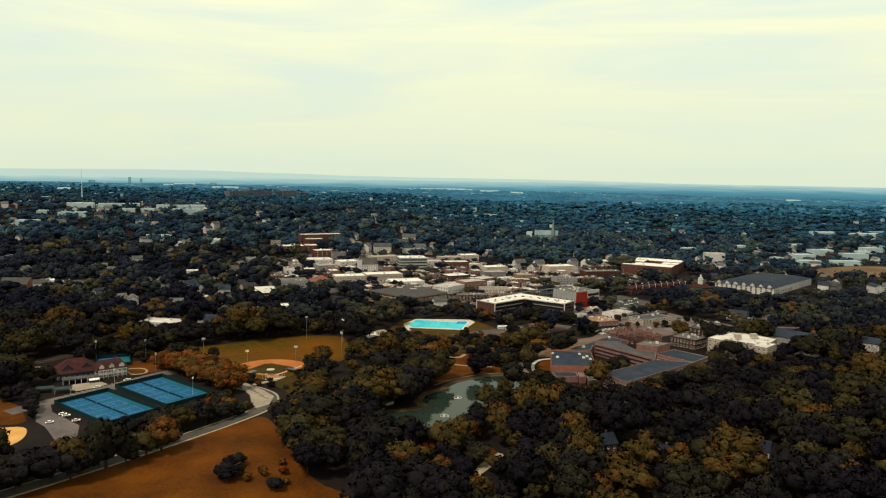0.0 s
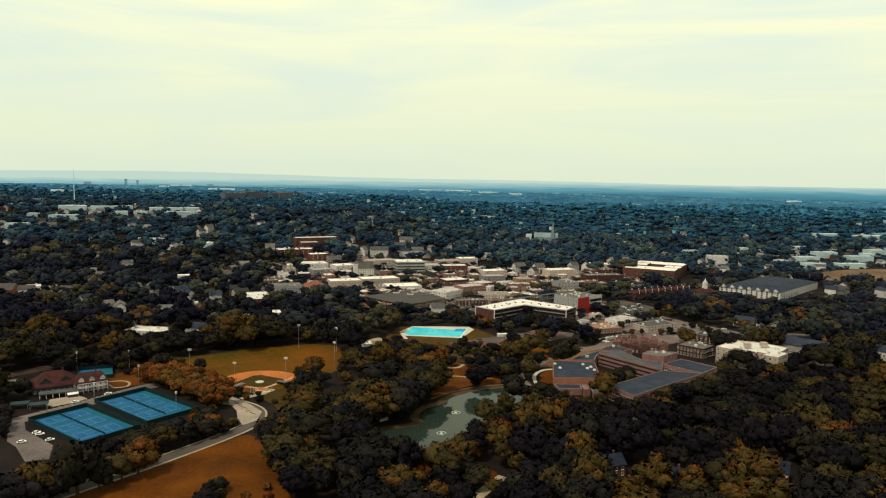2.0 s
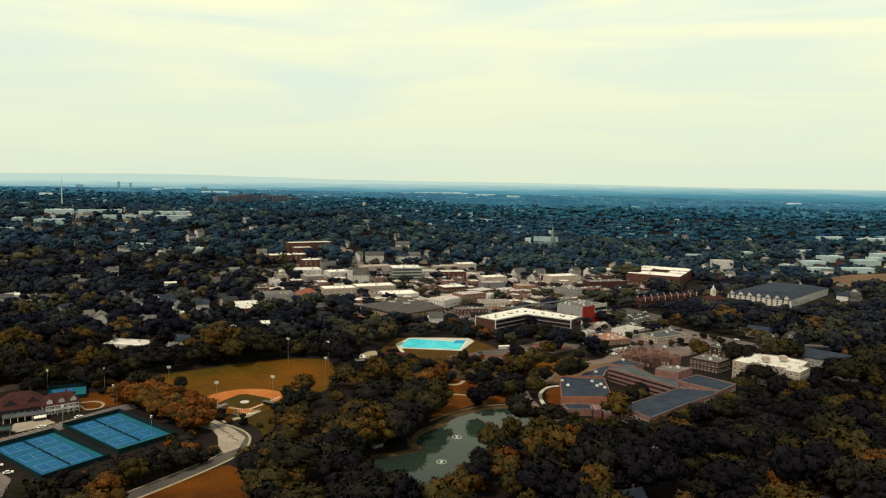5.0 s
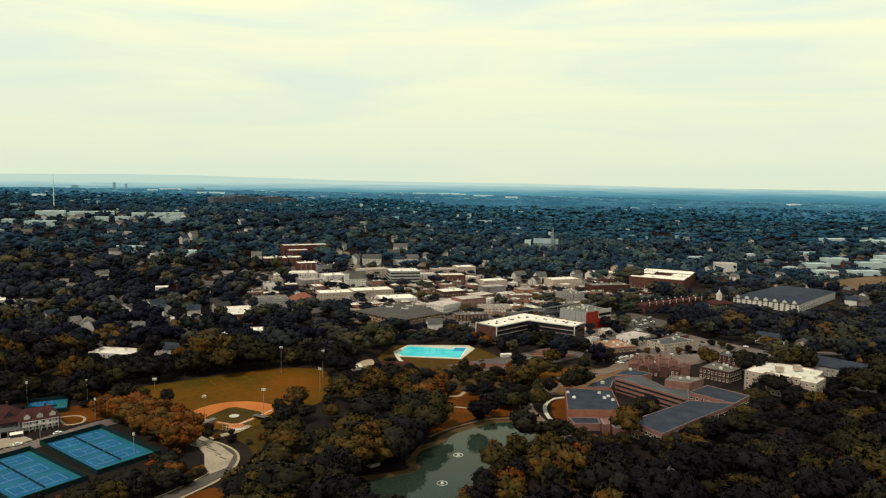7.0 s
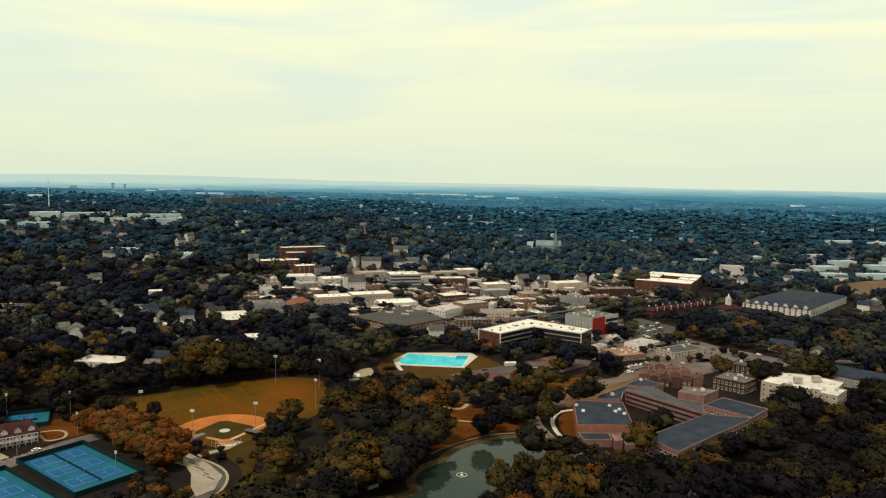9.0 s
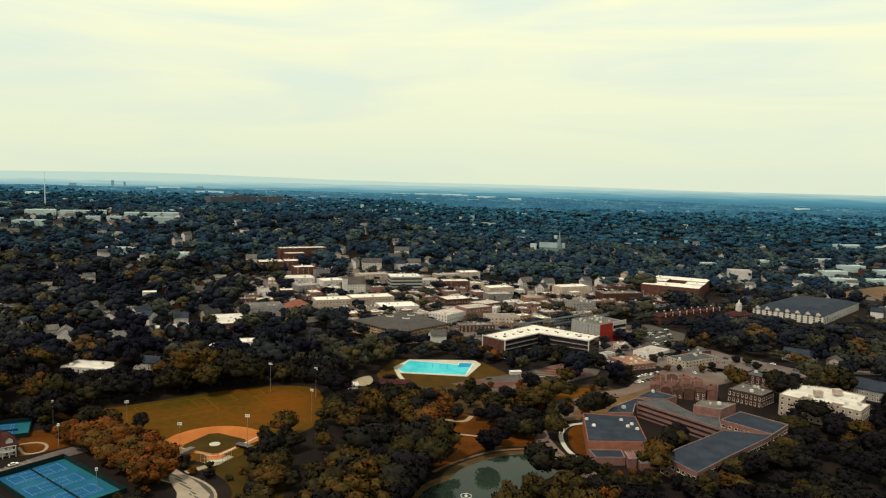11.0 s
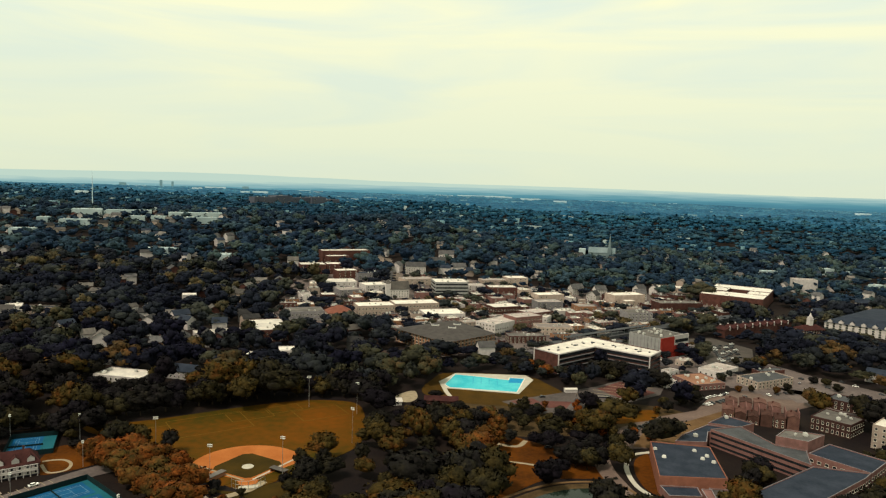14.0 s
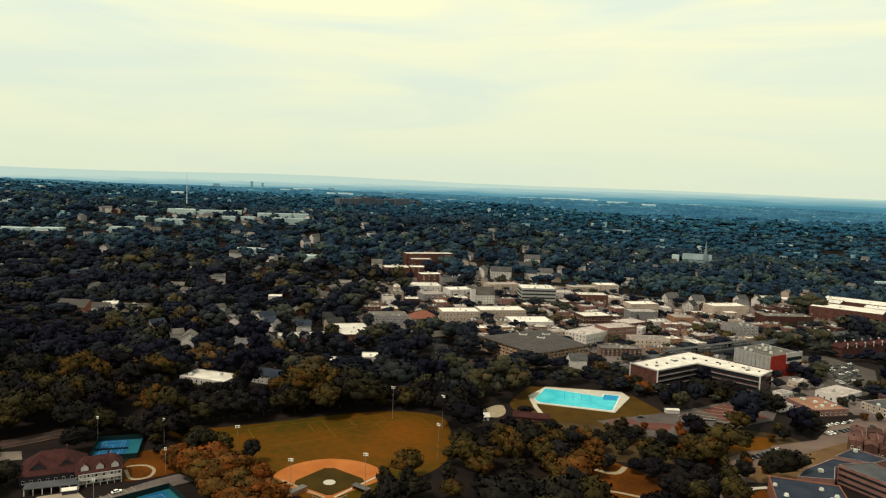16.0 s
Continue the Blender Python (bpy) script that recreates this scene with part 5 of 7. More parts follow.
shop("dark brick shop with a flat roof", 253, 659, 28, 17, 7, -43, "maroon_brick", G, 2, 5)
shop("peach-coloured restaurant with a flat gravel roof", 161, 705, 27, 28, 5, 22, "salmon", "peach_roof", 1, 8)
shop("small white garage beside the restaurant", 136, 698, 12, 9, 4.5, 30, "white_wall", C, 1, 2)
shop("small white shed beside the restaurant", 188, 741, 30, 19, 5.5, 44, "white_wall", C, 1, 4)
shop("small white shed beside the restaurant", 146, 730, 12, 8, 4.5, 40, "white_wall", C, 1, 1)
shop("small pale shop below the red wing", 168, 765, 14, 9, 5, 35, "stucco", C, 1, 2)
pitched("white gabled annex of the church hall", -480, 832, 16, 11, 8, 20, "white_wall", "hip_roof", 4, chimney=False, name="church_hall", category="hall", margin=5)
pitched("orange brick church hall under a broad grey roof", -507, 829, 30, 24, 8, 8, "orange_and_sunlit_brick", "hip_roof", 6, chimney=False, name="church_hall", category="hall", margin=6)
shop("white building with a pediment beside the church hall", -483, 850, 16, 18, 9, 30, "white_wall", W, 2, 2)
shop("long low wing with a grey roof beside the church hall", -460, 856, 36, 14, 7, 12, "stucco", G, 2, 3)
shop("small white flat roof among trees", -335, 933, 15, 12, 10, 21, "white_wall", W, 1, 0)

clear([(296, 1100), (330, 1010), (372, 1030), (400, 1066), (372, 1110), (330, 1096)], 2)
clear([(352, 944), (424, 880), (446, 898), (376, 962)], 0)
clear([(430, 900), (452, 905), (560, 1010), (540, 1020)], 0)
# row of red brick town houses beyond the station
for k in range(9):
    u = -48 + 12 * k
    c, s = math.cos(radians(33)), math.sin(radians(33))
    pitched("red brick town house with a gabled roof", 285 + c * u, 920 + s * u, 11.5, 14, 8, 33 + 90, "brick", "red_roof", 3, chimney=False, windows=False, group="brick town houses", margin=3)
    for e in (-5.9, 5.9):
        part("gable_parapet", Shape().box(e, 0, 7.6, 1.2, 0.7, 4.6).mesh("gable_parapet", [M["white_wall"]]), bpy.data.objects[LAST[0]], label="white gable parapet")
cup = pitched("brick hall with a white cupola", 338, 912, 26, 16, 9, 20, "brick", "red_roof", 4, hip=5, name="hall", category="hall")
part("cupola", Shape().box(0, 0, 12.5, 4.5, 4.5, 6).box(0, 0, 18.5, 5.2, 5.2, 0.5).prism([(-2, -2), (2, -2), (2, 2), (-2, 2)], 19, 21.5).tube([(0, 0, 21.5), (0, 0, 26)], 1.8, 0.1, 6).mesh("cupola", [M["white_wall"]]), cup, label="white wooden cupola")

# pale church with a stubby tower among the shops
chapel = pitched("pale stone church with a square tower in the town", -108, 1016, 24, 13, 11, 20, "white_wall", "mid_roof", 8, chimney=False, name="church", category="church", margin=3)
part("tower", Shape().box(-14, -4, 0, 6, 6, 17).mesh("tower", [M["white_wall"]]), chapel)
part("spire", Shape().tube([(-14, -4, 17), (-14, -4, 22)], 3.4, 0.2, 4).mesh("spire", [M["mid_roof"]]), chapel)
for x, y, w, d, rot in ((140, 1078, 15, 11, 60), (154, 1119, 16, 12, 20), (-74, 1216, 26, 14, 8), (-126, 1152, 18, 12, 80), (-63, 1290, 24, 14, 0), (120, 1120, 13, 11, 30), (205, 1104, 14, 11, 10), (212, 1140, 16, 11, 40), (234, 1150, 15, 11, 70), (-40, 1196, 20, 12, 15), (174, 1480, 18, 12, 30)):
    pitched("tall white gabled house at the edge of the town", x, y, w, d, 9, rot, "white_wall", "house_roof", 5, chimney=False, windows=y < 1130, margin=5)

# library house with a terracotta roof
pitched("plastered villa under a terracotta hipped roof", -154, 881, 26, 22, 10, 22, "stucco", "terracotta", 6, hip=11, chimney=True)
pitched("pale villa with gables on the hill", -100, 1152, 28, 16, 11, 10, "white_wall", "house_roof", 5)
# houses that stand out
HOUSES = [(-311, 784, 14, 11, -9, "white_wall"), (-281, 738, 11, 12, 18, "tan_brick"), (-291, 687, 12, 12, 17, "siding"), (-302, 680, 14, 11, -19, "siding"), (-342, 588, 19, 12, 0, "siding"),
          (319, 737, 26, 16, -40, "white_wall"), (357, 759, 20, 15, -42, "white_wall"), (424, 747, 18, 14, -61, "white_wall"), (446, 770, 14, 11, -30, "siding"), (470, 752, 16, 11, -20, "white_wall"),
          (169, 361, 13, 10, -30, "white_wall"), (88, 364, 11, 10, 20, "brick"), (114, 350, 15, 12, -25, "siding"), (112, 420, 14, 10, 10, "siding"), (128, 1150, 14, 12, 30, "white_wall"), (140, 1095, 12, 10, 60, "white_wall")]
for x, y, w, d, rot, wall in HOUSES:
    pitched("clapboard house with a grey shingle roof among trees", x, y, w, d, 6.5, rot, wall, "night_roof" if y < 400 else "dark_roof" if x > 300 else "house_roof", 3.8, margin=5)
pitched("long hall with a slate-blue roof", 322, 626, 36, 22, 8, -48, "siding", "dark_roof", 5, chimney=False, margin=4)
pitched("house with a teal-grey roof among trees", -225, 660, 28, 15, 6, -10, "siding", "dark_roof", 3.4, margin=3)

# clubhouse
pitched("half-timbered clubhouse under red-brown hipped roofs", -257, 484, 27, 21, 4.6, 33, "dark_brick", "red_roof", 7.5, hip=9, name="clubhouse", category="clubhouse", margin=4)
hall = bpy.data.objects[LAST[0]]
for u, v, turn in ((-6, -6, 0), (6, -5, 0), (0, 5, 180)):
    cg = Shape().prism([(-3, -2.5), (3, -2.5), (3, 4), (-3, 4)], 5.2, 7.2)
    cg.tri((-3, -2.5, 7.2), (3, -2.5, 7.2), (0, -2.5, 9.8))
    cg.quad((-3.5, -3, 6.8), (0, -3, 10), (0, 4.4, 10), (-3.5, 4.4, 6.8), 1).quad((0, -3, 10), (3.5, -3, 6.8), (3.5, 4.4, 6.8), (0, 4.4, 10), 1)
    part("cross_gable", cg.mesh("cross_gable", [M["dark_brick"], M["red_roof"]]), hall, pose(u, v, 0, 0, 0, turn))
club = pitched("white half-timbered clubhouse wing with dormers", -234, 486, 20, 14, 6.2, 38, "dark_brick", "red_roof", 5, hip=4, name="clubhouse", category="clubhouse", margin=4)
for k in range(3):
    dm = Shape().prism([(-1.6, -1.2), (1.6, -1.2), (1.6, 3), (-1.6, 3)], 7.0, 9.2)
    dm.tri((-1.6, -1.2, 9.2), (1.6, -1.2, 9.2), (0, -1.2, 10.8))
    dm.quad((-2, -1.5, 9.0), (0, -1.5, 11), (0, 3.4, 11), (-2, 3.4, 9.0), 1).quad((0, -1.5, 11), (2, -1.5, 9.0), (2, 3.4, 9.0), (0, 3.4, 11), 1)
    part("dormer", dm.mesh("dormer", [M["white_wall"], M["red_roof"]]), club, pose(-6.5 + 6.5 * k, -5.2, -0.8))
for k in range(6):
    part("plaster_panel", Shape().box(-8 + 3.2 * k, -7.06, 0.6, 2.9, 0.1, 2.1).box(-8 + 3.2 * k, -7.06, 3.2, 2.9, 0.1, 1.6).mesh("plaster_panel", [M["white_wall"]]), club, label="white plaster panel between timbers")
clear([(-275, 455), (-235, 455), (-215, 480), (-250, 500), (-270, 485)], 0)
for k in range(7):
    part("timber", Shape().box(-9.6 + 3.2 * k, -7.1, 3.0, 0.35, 0.12, 3.1).mesh("timber", [M["red_roof"]]), club)
gallery = part("balcony", Shape().box(0, -8.1, 3.0, 18.4, 2.0, 0.22).mesh("balcony", [M["white_wall"]]), club, label="white painted wooden balcony")
for k in range(7):
    part("balcony_post", Shape().box(-9 + 3 * k, -8.9, 0.0, 0.32, 0.32, 6.0).mesh("balcony_post", [M["white_wall"]]), gallery)
part("balustrade", Shape().box(0, -8.95, 3.3, 18.2, 0.1, 0.75).box(0, -8.95, 4.1, 18.4, 0.22, 0.12).mesh("balustrade", [M["white_wall"]]), gallery)
part("fascia", Shape().box(0, -8.9, 5.8, 18.6, 0.3, 0.35).mesh("fascia", [M["white_wall"]]), gallery)
porch = empty("porch", -245.5, 468.5, 0, 31)
tagged(porch, "long clubhouse porch under a grey roof", "porch")
part("roof", Shape().box(0, 0, 3.0, 23, 7.5, 0.3).mesh("roof", [M["grey_roof"]]), porch)
for k in range(7):
    part("post", Shape().box(-11 + 3.66 * k, -3.4, 0, 0.35, 0.35, 3.0).mesh("post", [M["white_wall"]]), porch)
pitched("white awning before the clubhouse wing", -236, 467.5, 6, 3, 2.0, 33, "dark_brick", "white_roof", 0.8, chimney=False, windows=False, name="awning", category="awning", over=0.2, margin=1)
for x, y, rot in ((-244.5, 444, 22), (-256.5, 444, 22)):
    tent = empty("shelter", x, y, 0, rot)
    tagged(tent, "grey-green open shelter beside the courts", "shelter")
    part("roof", Shape().box(0, 0, 3, 10.5, 6.5, 0.25).mesh("roof", [M["slate_teal"]]), tent)
    for u, v in ((-4.6, -2.6), (4.6, -2.6), (4.6, 2.6), (-4.6, 2.6)):
        part("post", Shape().box(u, v, 0, 0.25, 0.25, 3).mesh("post", [M["metal"]]), tent)
    clear(rect(x, y, 14, 10, rot), 2)

gym = [o for o in bpy.data.objects if o.name == "school_wing"][0]
for u, v in ((88, 541), (90, 530), (109, 541), (110, 530), (113.5, 534), (114.5, 526)):
    dome = Shape()
    dome.tube([(0, 0, 0), (0, 0, 0.7), (0, 0, 1.1)], 1.25, 0.9, 10)
    part("roof_vent", dome.mesh("roof_vent", [M["unit"]]), gym, pose(u - gym.location.x, v - gym.location.y, 8.5))

# pool house and pond hut
pitched("long low pool house with a red-brown roof", -33, 628, 22, 8, 3, 2, "brick", "red_roof", 2, chimney=False, windows=False, name="pool_house", category="pool house", margin=3)
pitched("white canopy over the patio", -63, 621, 7, 6, 2.6, 20, "white_wall", "white_roof", 1.6, chimney=False, windows=False, name="canopy", category="canopy")
pitched("white flat tent beside the worn courts", 59, 669, 9, 4, 2.3, 12, "white_wall", "white_roof", 0.6, chimney=False, windows=False, name="tent", category="tent", over=0.2, margin=1)
pitched("small hut on the pond's point", -33, 436, 6, 5, 2.6, 40, "siding", "house_roof", 2, chimney=False, windows=False, name="hut", category="hut", margin=2)


def fountain(x, y):
    f = empty("fountain", x, y, 0.16)
    tagged(f, "floating pond fountain with a low ring of spray", "fountain", group="pond fountains")
    ring = Shape()
    ring.tube([(2.6 * math.cos(k * math.pi / 8), 2.6 * math.sin(k * math.pi / 8), 0.12) for k in range(17)], 0.2, 0.2, 6)
    part("spray_ring", ring.mesh("spray_ring", [M["foam"]]), f)
    part("float", Shape().tube([(0, 0, 0), (0, 0, 0.4)], 0.9, 0.7, 10).mesh("float", [M["foam"]]), f)
    part("jet", Shape().tube([(0, 0, 0.4), (0, 0, 1.6)], 0.25, 0.08, 6).mesh("jet", [M["foam"]]), f)


fountain(12, 451)
fountain(3, 415)

# station platforms on their embankment
rail = [(60, 806), (72, 812), (120, 853), (168, 893), (230, 945), (300, 1000)]
flat("embankment", "grey railway viaduct through the town", "viaduct", ribbon(rail, 13), M["grey_roof"], 5.0, 5.2, margin=3)
plat = empty("platform_canopy", 118, 851, 5.0, 40)
tagged(plat, "long dark station canopy on the viaduct", "canopy")
part("roof", Shape().box(0, 0, 4.0, 120, 6, 0.4).mesh("roof", [M["grey_roof"]]), plat)
for k in range(12):
    part("post", Shape().box(-55 + 10 * k, 0, 0, 0.4, 0.4, 4.0).mesh("post", [M["metal"]]), plat)

# paved ground of the town
town = smooth_line([(-228, 868), (-150, 850), (-100, 838), (-84, 806), (-38, 754), (8, 800), (30, 770), (44, 742), (92, 792), (140, 748), (172, 712), (190, 696), (262, 640), (280, 668), (250, 740), (196, 752), (196, 860), (190, 900), (240, 960), (280, 1010), (300, 1090), (200, 1150), (60, 1160), (-80, 1150), (-160, 1170), (-250, 1130), (-240, 1000)], True, 3)
draped("town_ground", "grey-brown paved streets and yards of the town centre", "pavement", town, M["street"], 0.16)
flat("car_park", "rows of parked cars on grey asphalt", "pavement", [(186, 762), (204, 742), (232, 780), (252, 838), (228, 882), (196, 872), (202, 820)], M["asphalt"], 0.17, margin=2)
flat("street", "broad avenue out of the town centre", "road", ribbon(smooth_line([(214, 706), (250, 690), (290, 690), (330, 700), (380, 700)]), 12), M["street"], 0.16, margin=3)
avenue = ribbon(smooth_line([(-92, 985), (-104, 1040), (-122, 1120), (-141, 1182), (-150, 1230)]), 12)
clear(avenue, 3)
draped("street", "avenue climbing away beyond the shops", "road", avenue, M["plaza"], 0.32, 3.0)
flat("street", "street past the apartment house", "road", ribbon(smooth_line([(216, 706), (236, 664), (262, 628), (292, 604), (330, 580)]), 9), M["street"], 0.17, margin=2)
M["tan_field"] = material("tawny_field", (0.095, 0.058, 0.032), (0.15, 0.095, 0.055), 0.95, scale=0.02, fine=0.2)
clear([(560, 1060), (640, 1040), (770, 1090), (640, 1090)], 0)
flat("sports_field", "tawny open field beyond the town", "field", smooth_line([(570, 1085), (640, 1080), (760, 1120), (830, 1210), (760, 1240), (660, 1200), (590, 1140)], True), M["tan_field"], ground_height(690, 1160) + 2.5, 9, margin=4)

# many small shops and yards between the larger blocks
filler = random.Random(11)
made = 0
for k in range(2600):
    x, y = filler.uniform(-225, 285), filler.uniform(800, 1120)
    if not inside(x, y, town) or made >= 108:
        continue
    w, d = filler.uniform(9, 22), filler.uniform(8, 16)
    rot = 22 + filler.choice((0, 90)) + filler.uniform(-6, 6)
    if any(is_clear(*p) for p in rect(x, y, w + 3, d + 3, rot) + [(x, y)]):
        continue
    wall, roof = filler.choice(("brick", "brick", "salmon", "stucco", "white_wall", "salmon", "stucco", "tan_brick")), filler.choice((W, W, C, C, Mi, Mi, G, "hip_roof"))
    tone = {"brick": "red brick", "stucco": "cream", "white_wall": "white", "salmon": "pinkish", "grey_wall": "grey", "tan_brick": "tan brick"}[wall]
    shop("small " + tone + " shop with a flat roof in the town centre", x, y, w, d, filler.uniform(4, 8.5), rot, wall, roof, 2, filler.randint(2, 5), margin=1.0, cap=9, group="shops of the town centre")
    made += 1

# small sheds, extensions and yards behind the shops
for k in range(1500):
    x, y = filler.uniform(-225, 285), filler.uniform(760, 1125)
    if not inside(x, y, town) or made >= 190:
        continue
    w, d, rot = filler.uniform(5, 11), filler.uniform(4, 8), 22 + filler.choice((0, 90)) + filler.uniform(-8, 8)
    if any(is_clear(*p) for p in rect(x, y, w + 1, d + 1, rot) + [(x, y)]):
        continue
    shop("low back building in a yard behind the shops", x, y, w, d, filler.uniform(3, 5), rot, filler.choice(("brick", "grey_wall", "white_wall", "stucco")), filler.choice((W, C, Mi, G, "red_roof")), 0, filler.randint(0, 1), margin=0.5, group="back buildings of the town", name="back_building")
    made += 1

# ---------------------------------------------------------------- cars


def car_kind(paint):
    c = empty("car", 0, 0)
    s = Shape().prism([(-2.2, -0.85), (2.2, -0.85), (2.25, 0), (2.2, 0.85), (-2.2, 0.85), (-2.25, 0)], 0.35, 0.92)
    part("body", s.mesh("body", [M[paint]]), c)
    g = Shape()
    lo, hi = [(-1.6, -0.78, 0.92), (1.1, -0.78, 0.92), (1.1, 0.78, 0.92), (-1.6, 0.78, 0.92)], [(-1.2, -0.62, 1.42), (0.5, -0.62, 1.42), (0.5, 0.62, 1.42), (-1.2, 0.62, 1.42)]
    for i in range(4):
        g.quad(lo[i], lo[(i + 1) % 4], hi[(i + 1) % 4], hi[i])
    part("glasshouse", g.mesh("glasshouse", [M["glass"]]), c)
    part("roof", Shape().box(-0.35, 0, 1.42, 1.75, 1.28, 0.06).mesh("roof", [M[paint]]), c)
    wheel = Shape().tube([(0, -0.1, 0), (0, 0.1, 0)], 0.34, 0.34, 10).mesh("wheel", [M["tyre"]])
    for u, v in ((-1.35, -0.8), (1.35, -0.8), (-1.35, 0.8), (1.35, 0.8)):
        part("wheel", wheel, c, pose(u, v, 0.34))
    return c


CARS = {"white": tagged(car_kind("car_white"), "pale parked car on grey asphalt", "car", "parked cars"), "dark": tagged(car_kind("car_dark"), "dark parked car on grey asphalt", "car", "parked cars")}
parked = random.Random(5)
USED = set()


def park(x, y, rot, z=0.2, tone=None):
    tone = tone or parked.choice(("white", "dark", "dark"))
    m = pose(x, y, z + ground_height(x, y), 0, 0, rot)
    if tone not in USED:
        USED.add(tone)
        CARS[tone].matrix_world = m
    else:
        copy_thing(CARS[tone], m)


for k in range(9):
    park(84 + 3.4 * k, 590 + 3.0 * k, -45, 0.2)
for k in range(16):
    park(150 + 3.6 * (k % 8) + parked.uniform(-1, 1), 652 + 2.6 * (k % 8) + 12 * (k // 8), -40 + 90 * (k // 8), 0.2)
for k in range(44):
    r, q = divmod(k, 11)
    if parked.random() < 0.85:
        park(204 + 7 * r + 1.2 * q + parked.uniform(-1.5, 1.5), 778 + 6.2 * q + 5 * r + parked.uniform(-1.5, 1.5), 20 + 180 * (r % 2), 0.25)
for x, y, rot in ((-158, 352, 52), (-154, 357, 52), (-165, 342, 52), (-228, 455, 50), (-216, 473, 52), (-222, 402, 30), (-219, 400, 30), (-209, 392, 30), (-222, 388, 35), (84, 660.6, 8), (37, 652, 20), (39, 578, 15), (61, 648, 12), (95, 656, 10), (104, 668, 100), (195, 667, 30), (240, 685, 20), (287, 720, -40), (282, 731, -42), (245, 722, 60), (252, 735, -45), (186, 676, 100), (206, 684, 100), (213, 687, 98), (221, 691, 100), (262, 712, -44), (296, 700, -42), (176, 650, 60), (182, 655, 62), (32, 556, 10)):
    park(x, y, rot, 0.2, "white" if x < 0 else None)
for k in range(130):
    x, y = parked.uniform(-190, 240), parked.uniform(820, 1100)
    if inside(x, y, town) and not is_clear(x, y):
        park(x, y, 22 + 90 * (k % 2), 0.2)

# ---------------------------------------------------------------- houses among the trees


# the ground that the camera sees along its path
def in_view(x, y):
    return (abs(x) < 0.68 * y + 25 or (x < 0 and x > -45 - 0.95 * (y - 190))) and y > 225


scatter = random.Random(23)
town_edge = inset(town if area2(town) > 0 else town[::-1], -14)
count = 0
while count < 295:
    y = scatter.uniform(560, 1750) if count < 270 else scatter.uniform(700, 1000)
    x = scatter.uniform(-1.0 * y, 0.75 * y)
    if not in_view(x, y) or (y < 700 and -130 < x < 330) or inside(x, y, town_edge) or is_clear(x, y):
        continue
    if x < -390 and y < 900:
        continue
    if inside(x, y, [(180, 760), (420, 700), (620, 880), (460, 980), (300, 1000), (180, 960)]):
        continue
    if (abs(x) < 240 and y < 760 and x < 120 and x > -240) or (x < 0 and y < 680):
        continue
    wall = scatter.choice(("white_wall", "white_wall", "white_wall", "siding", "stucco", "brick"))
    tone = {"white_wall": "white", "siding": "grey", "stucco": "cream", "brick": "brick"}[wall]
    far = y > 700
    pitched(tone + " suburban house with a shingle roof among trees", x, y, scatter.uniform(11, 17), scatter.uniform(9, 12), scatter.uniform(7.5, 10.5), scatter.uniform(0, 180), wall, scatter.choice(("house_roof", "house_roof", "dark_roof", "mid_roof")), scatter.uniform(2.8, 4.2), windows=not far, chimney=not far, group="suburban houses", margin=3.5)
    count += 1

# the far wall and roof colours have blue distance haze mixed in
M["far_white"] = material("hazed_far_pale_wall", (0.27, 0.345, 0.365), (0.46, 0.54, 0.54), 0.9, scale=0.02, fine=0.1, bump=0)
M["far_bright"] = material("hazed_far_white_roof", (0.46, 0.60, 0.66), (0.60, 0.72, 0.75), 0.9, scale=0.02, fine=0.1, bump=0)
M["far_pale"] = material("hazed_far_stone", (0.12, 0.165, 0.18), (0.19, 0.24, 0.25), 0.9, scale=0.05, fine=0.3, bump=0)
M["far_blue"] = material("hazed_far_grey_wall", (0.17, 0.30, 0.35), (0.23, 0.37, 0.42), 0.9, scale=0.02, fine=0.1, bump=0)
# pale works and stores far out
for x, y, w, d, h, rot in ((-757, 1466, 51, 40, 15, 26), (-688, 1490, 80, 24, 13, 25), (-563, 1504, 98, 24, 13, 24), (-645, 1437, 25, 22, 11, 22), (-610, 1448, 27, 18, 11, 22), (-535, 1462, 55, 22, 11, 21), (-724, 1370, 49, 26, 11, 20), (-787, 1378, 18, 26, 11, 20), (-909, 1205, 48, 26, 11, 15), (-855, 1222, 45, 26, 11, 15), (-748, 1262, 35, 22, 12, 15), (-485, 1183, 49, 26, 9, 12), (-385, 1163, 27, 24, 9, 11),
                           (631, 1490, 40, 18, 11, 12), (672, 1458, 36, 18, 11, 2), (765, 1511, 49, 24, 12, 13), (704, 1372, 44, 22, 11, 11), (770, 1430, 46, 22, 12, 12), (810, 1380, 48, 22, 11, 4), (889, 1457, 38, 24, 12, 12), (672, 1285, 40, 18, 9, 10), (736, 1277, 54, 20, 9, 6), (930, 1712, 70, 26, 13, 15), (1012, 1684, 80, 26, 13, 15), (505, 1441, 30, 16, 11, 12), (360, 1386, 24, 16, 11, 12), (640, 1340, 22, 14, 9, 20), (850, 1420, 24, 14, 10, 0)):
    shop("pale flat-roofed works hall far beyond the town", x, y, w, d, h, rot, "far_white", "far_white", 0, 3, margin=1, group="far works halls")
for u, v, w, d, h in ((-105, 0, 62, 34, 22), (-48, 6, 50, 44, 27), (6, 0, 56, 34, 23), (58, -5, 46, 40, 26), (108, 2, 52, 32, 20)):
    block("brick hospital wing on the wooded rise, hazed bluish in colour", rect(-530 + 0.72 * u - 0.69 * v, 2130 + 0.69 * u + 0.72 * v, w, d, 44), h + 3, "far_brick", "far_brick", floors=3, windows=(3, 2.2), step=9, units=3, margin=3, cap=24, group="hospital wings", name="hospital_wing", category="hospital")

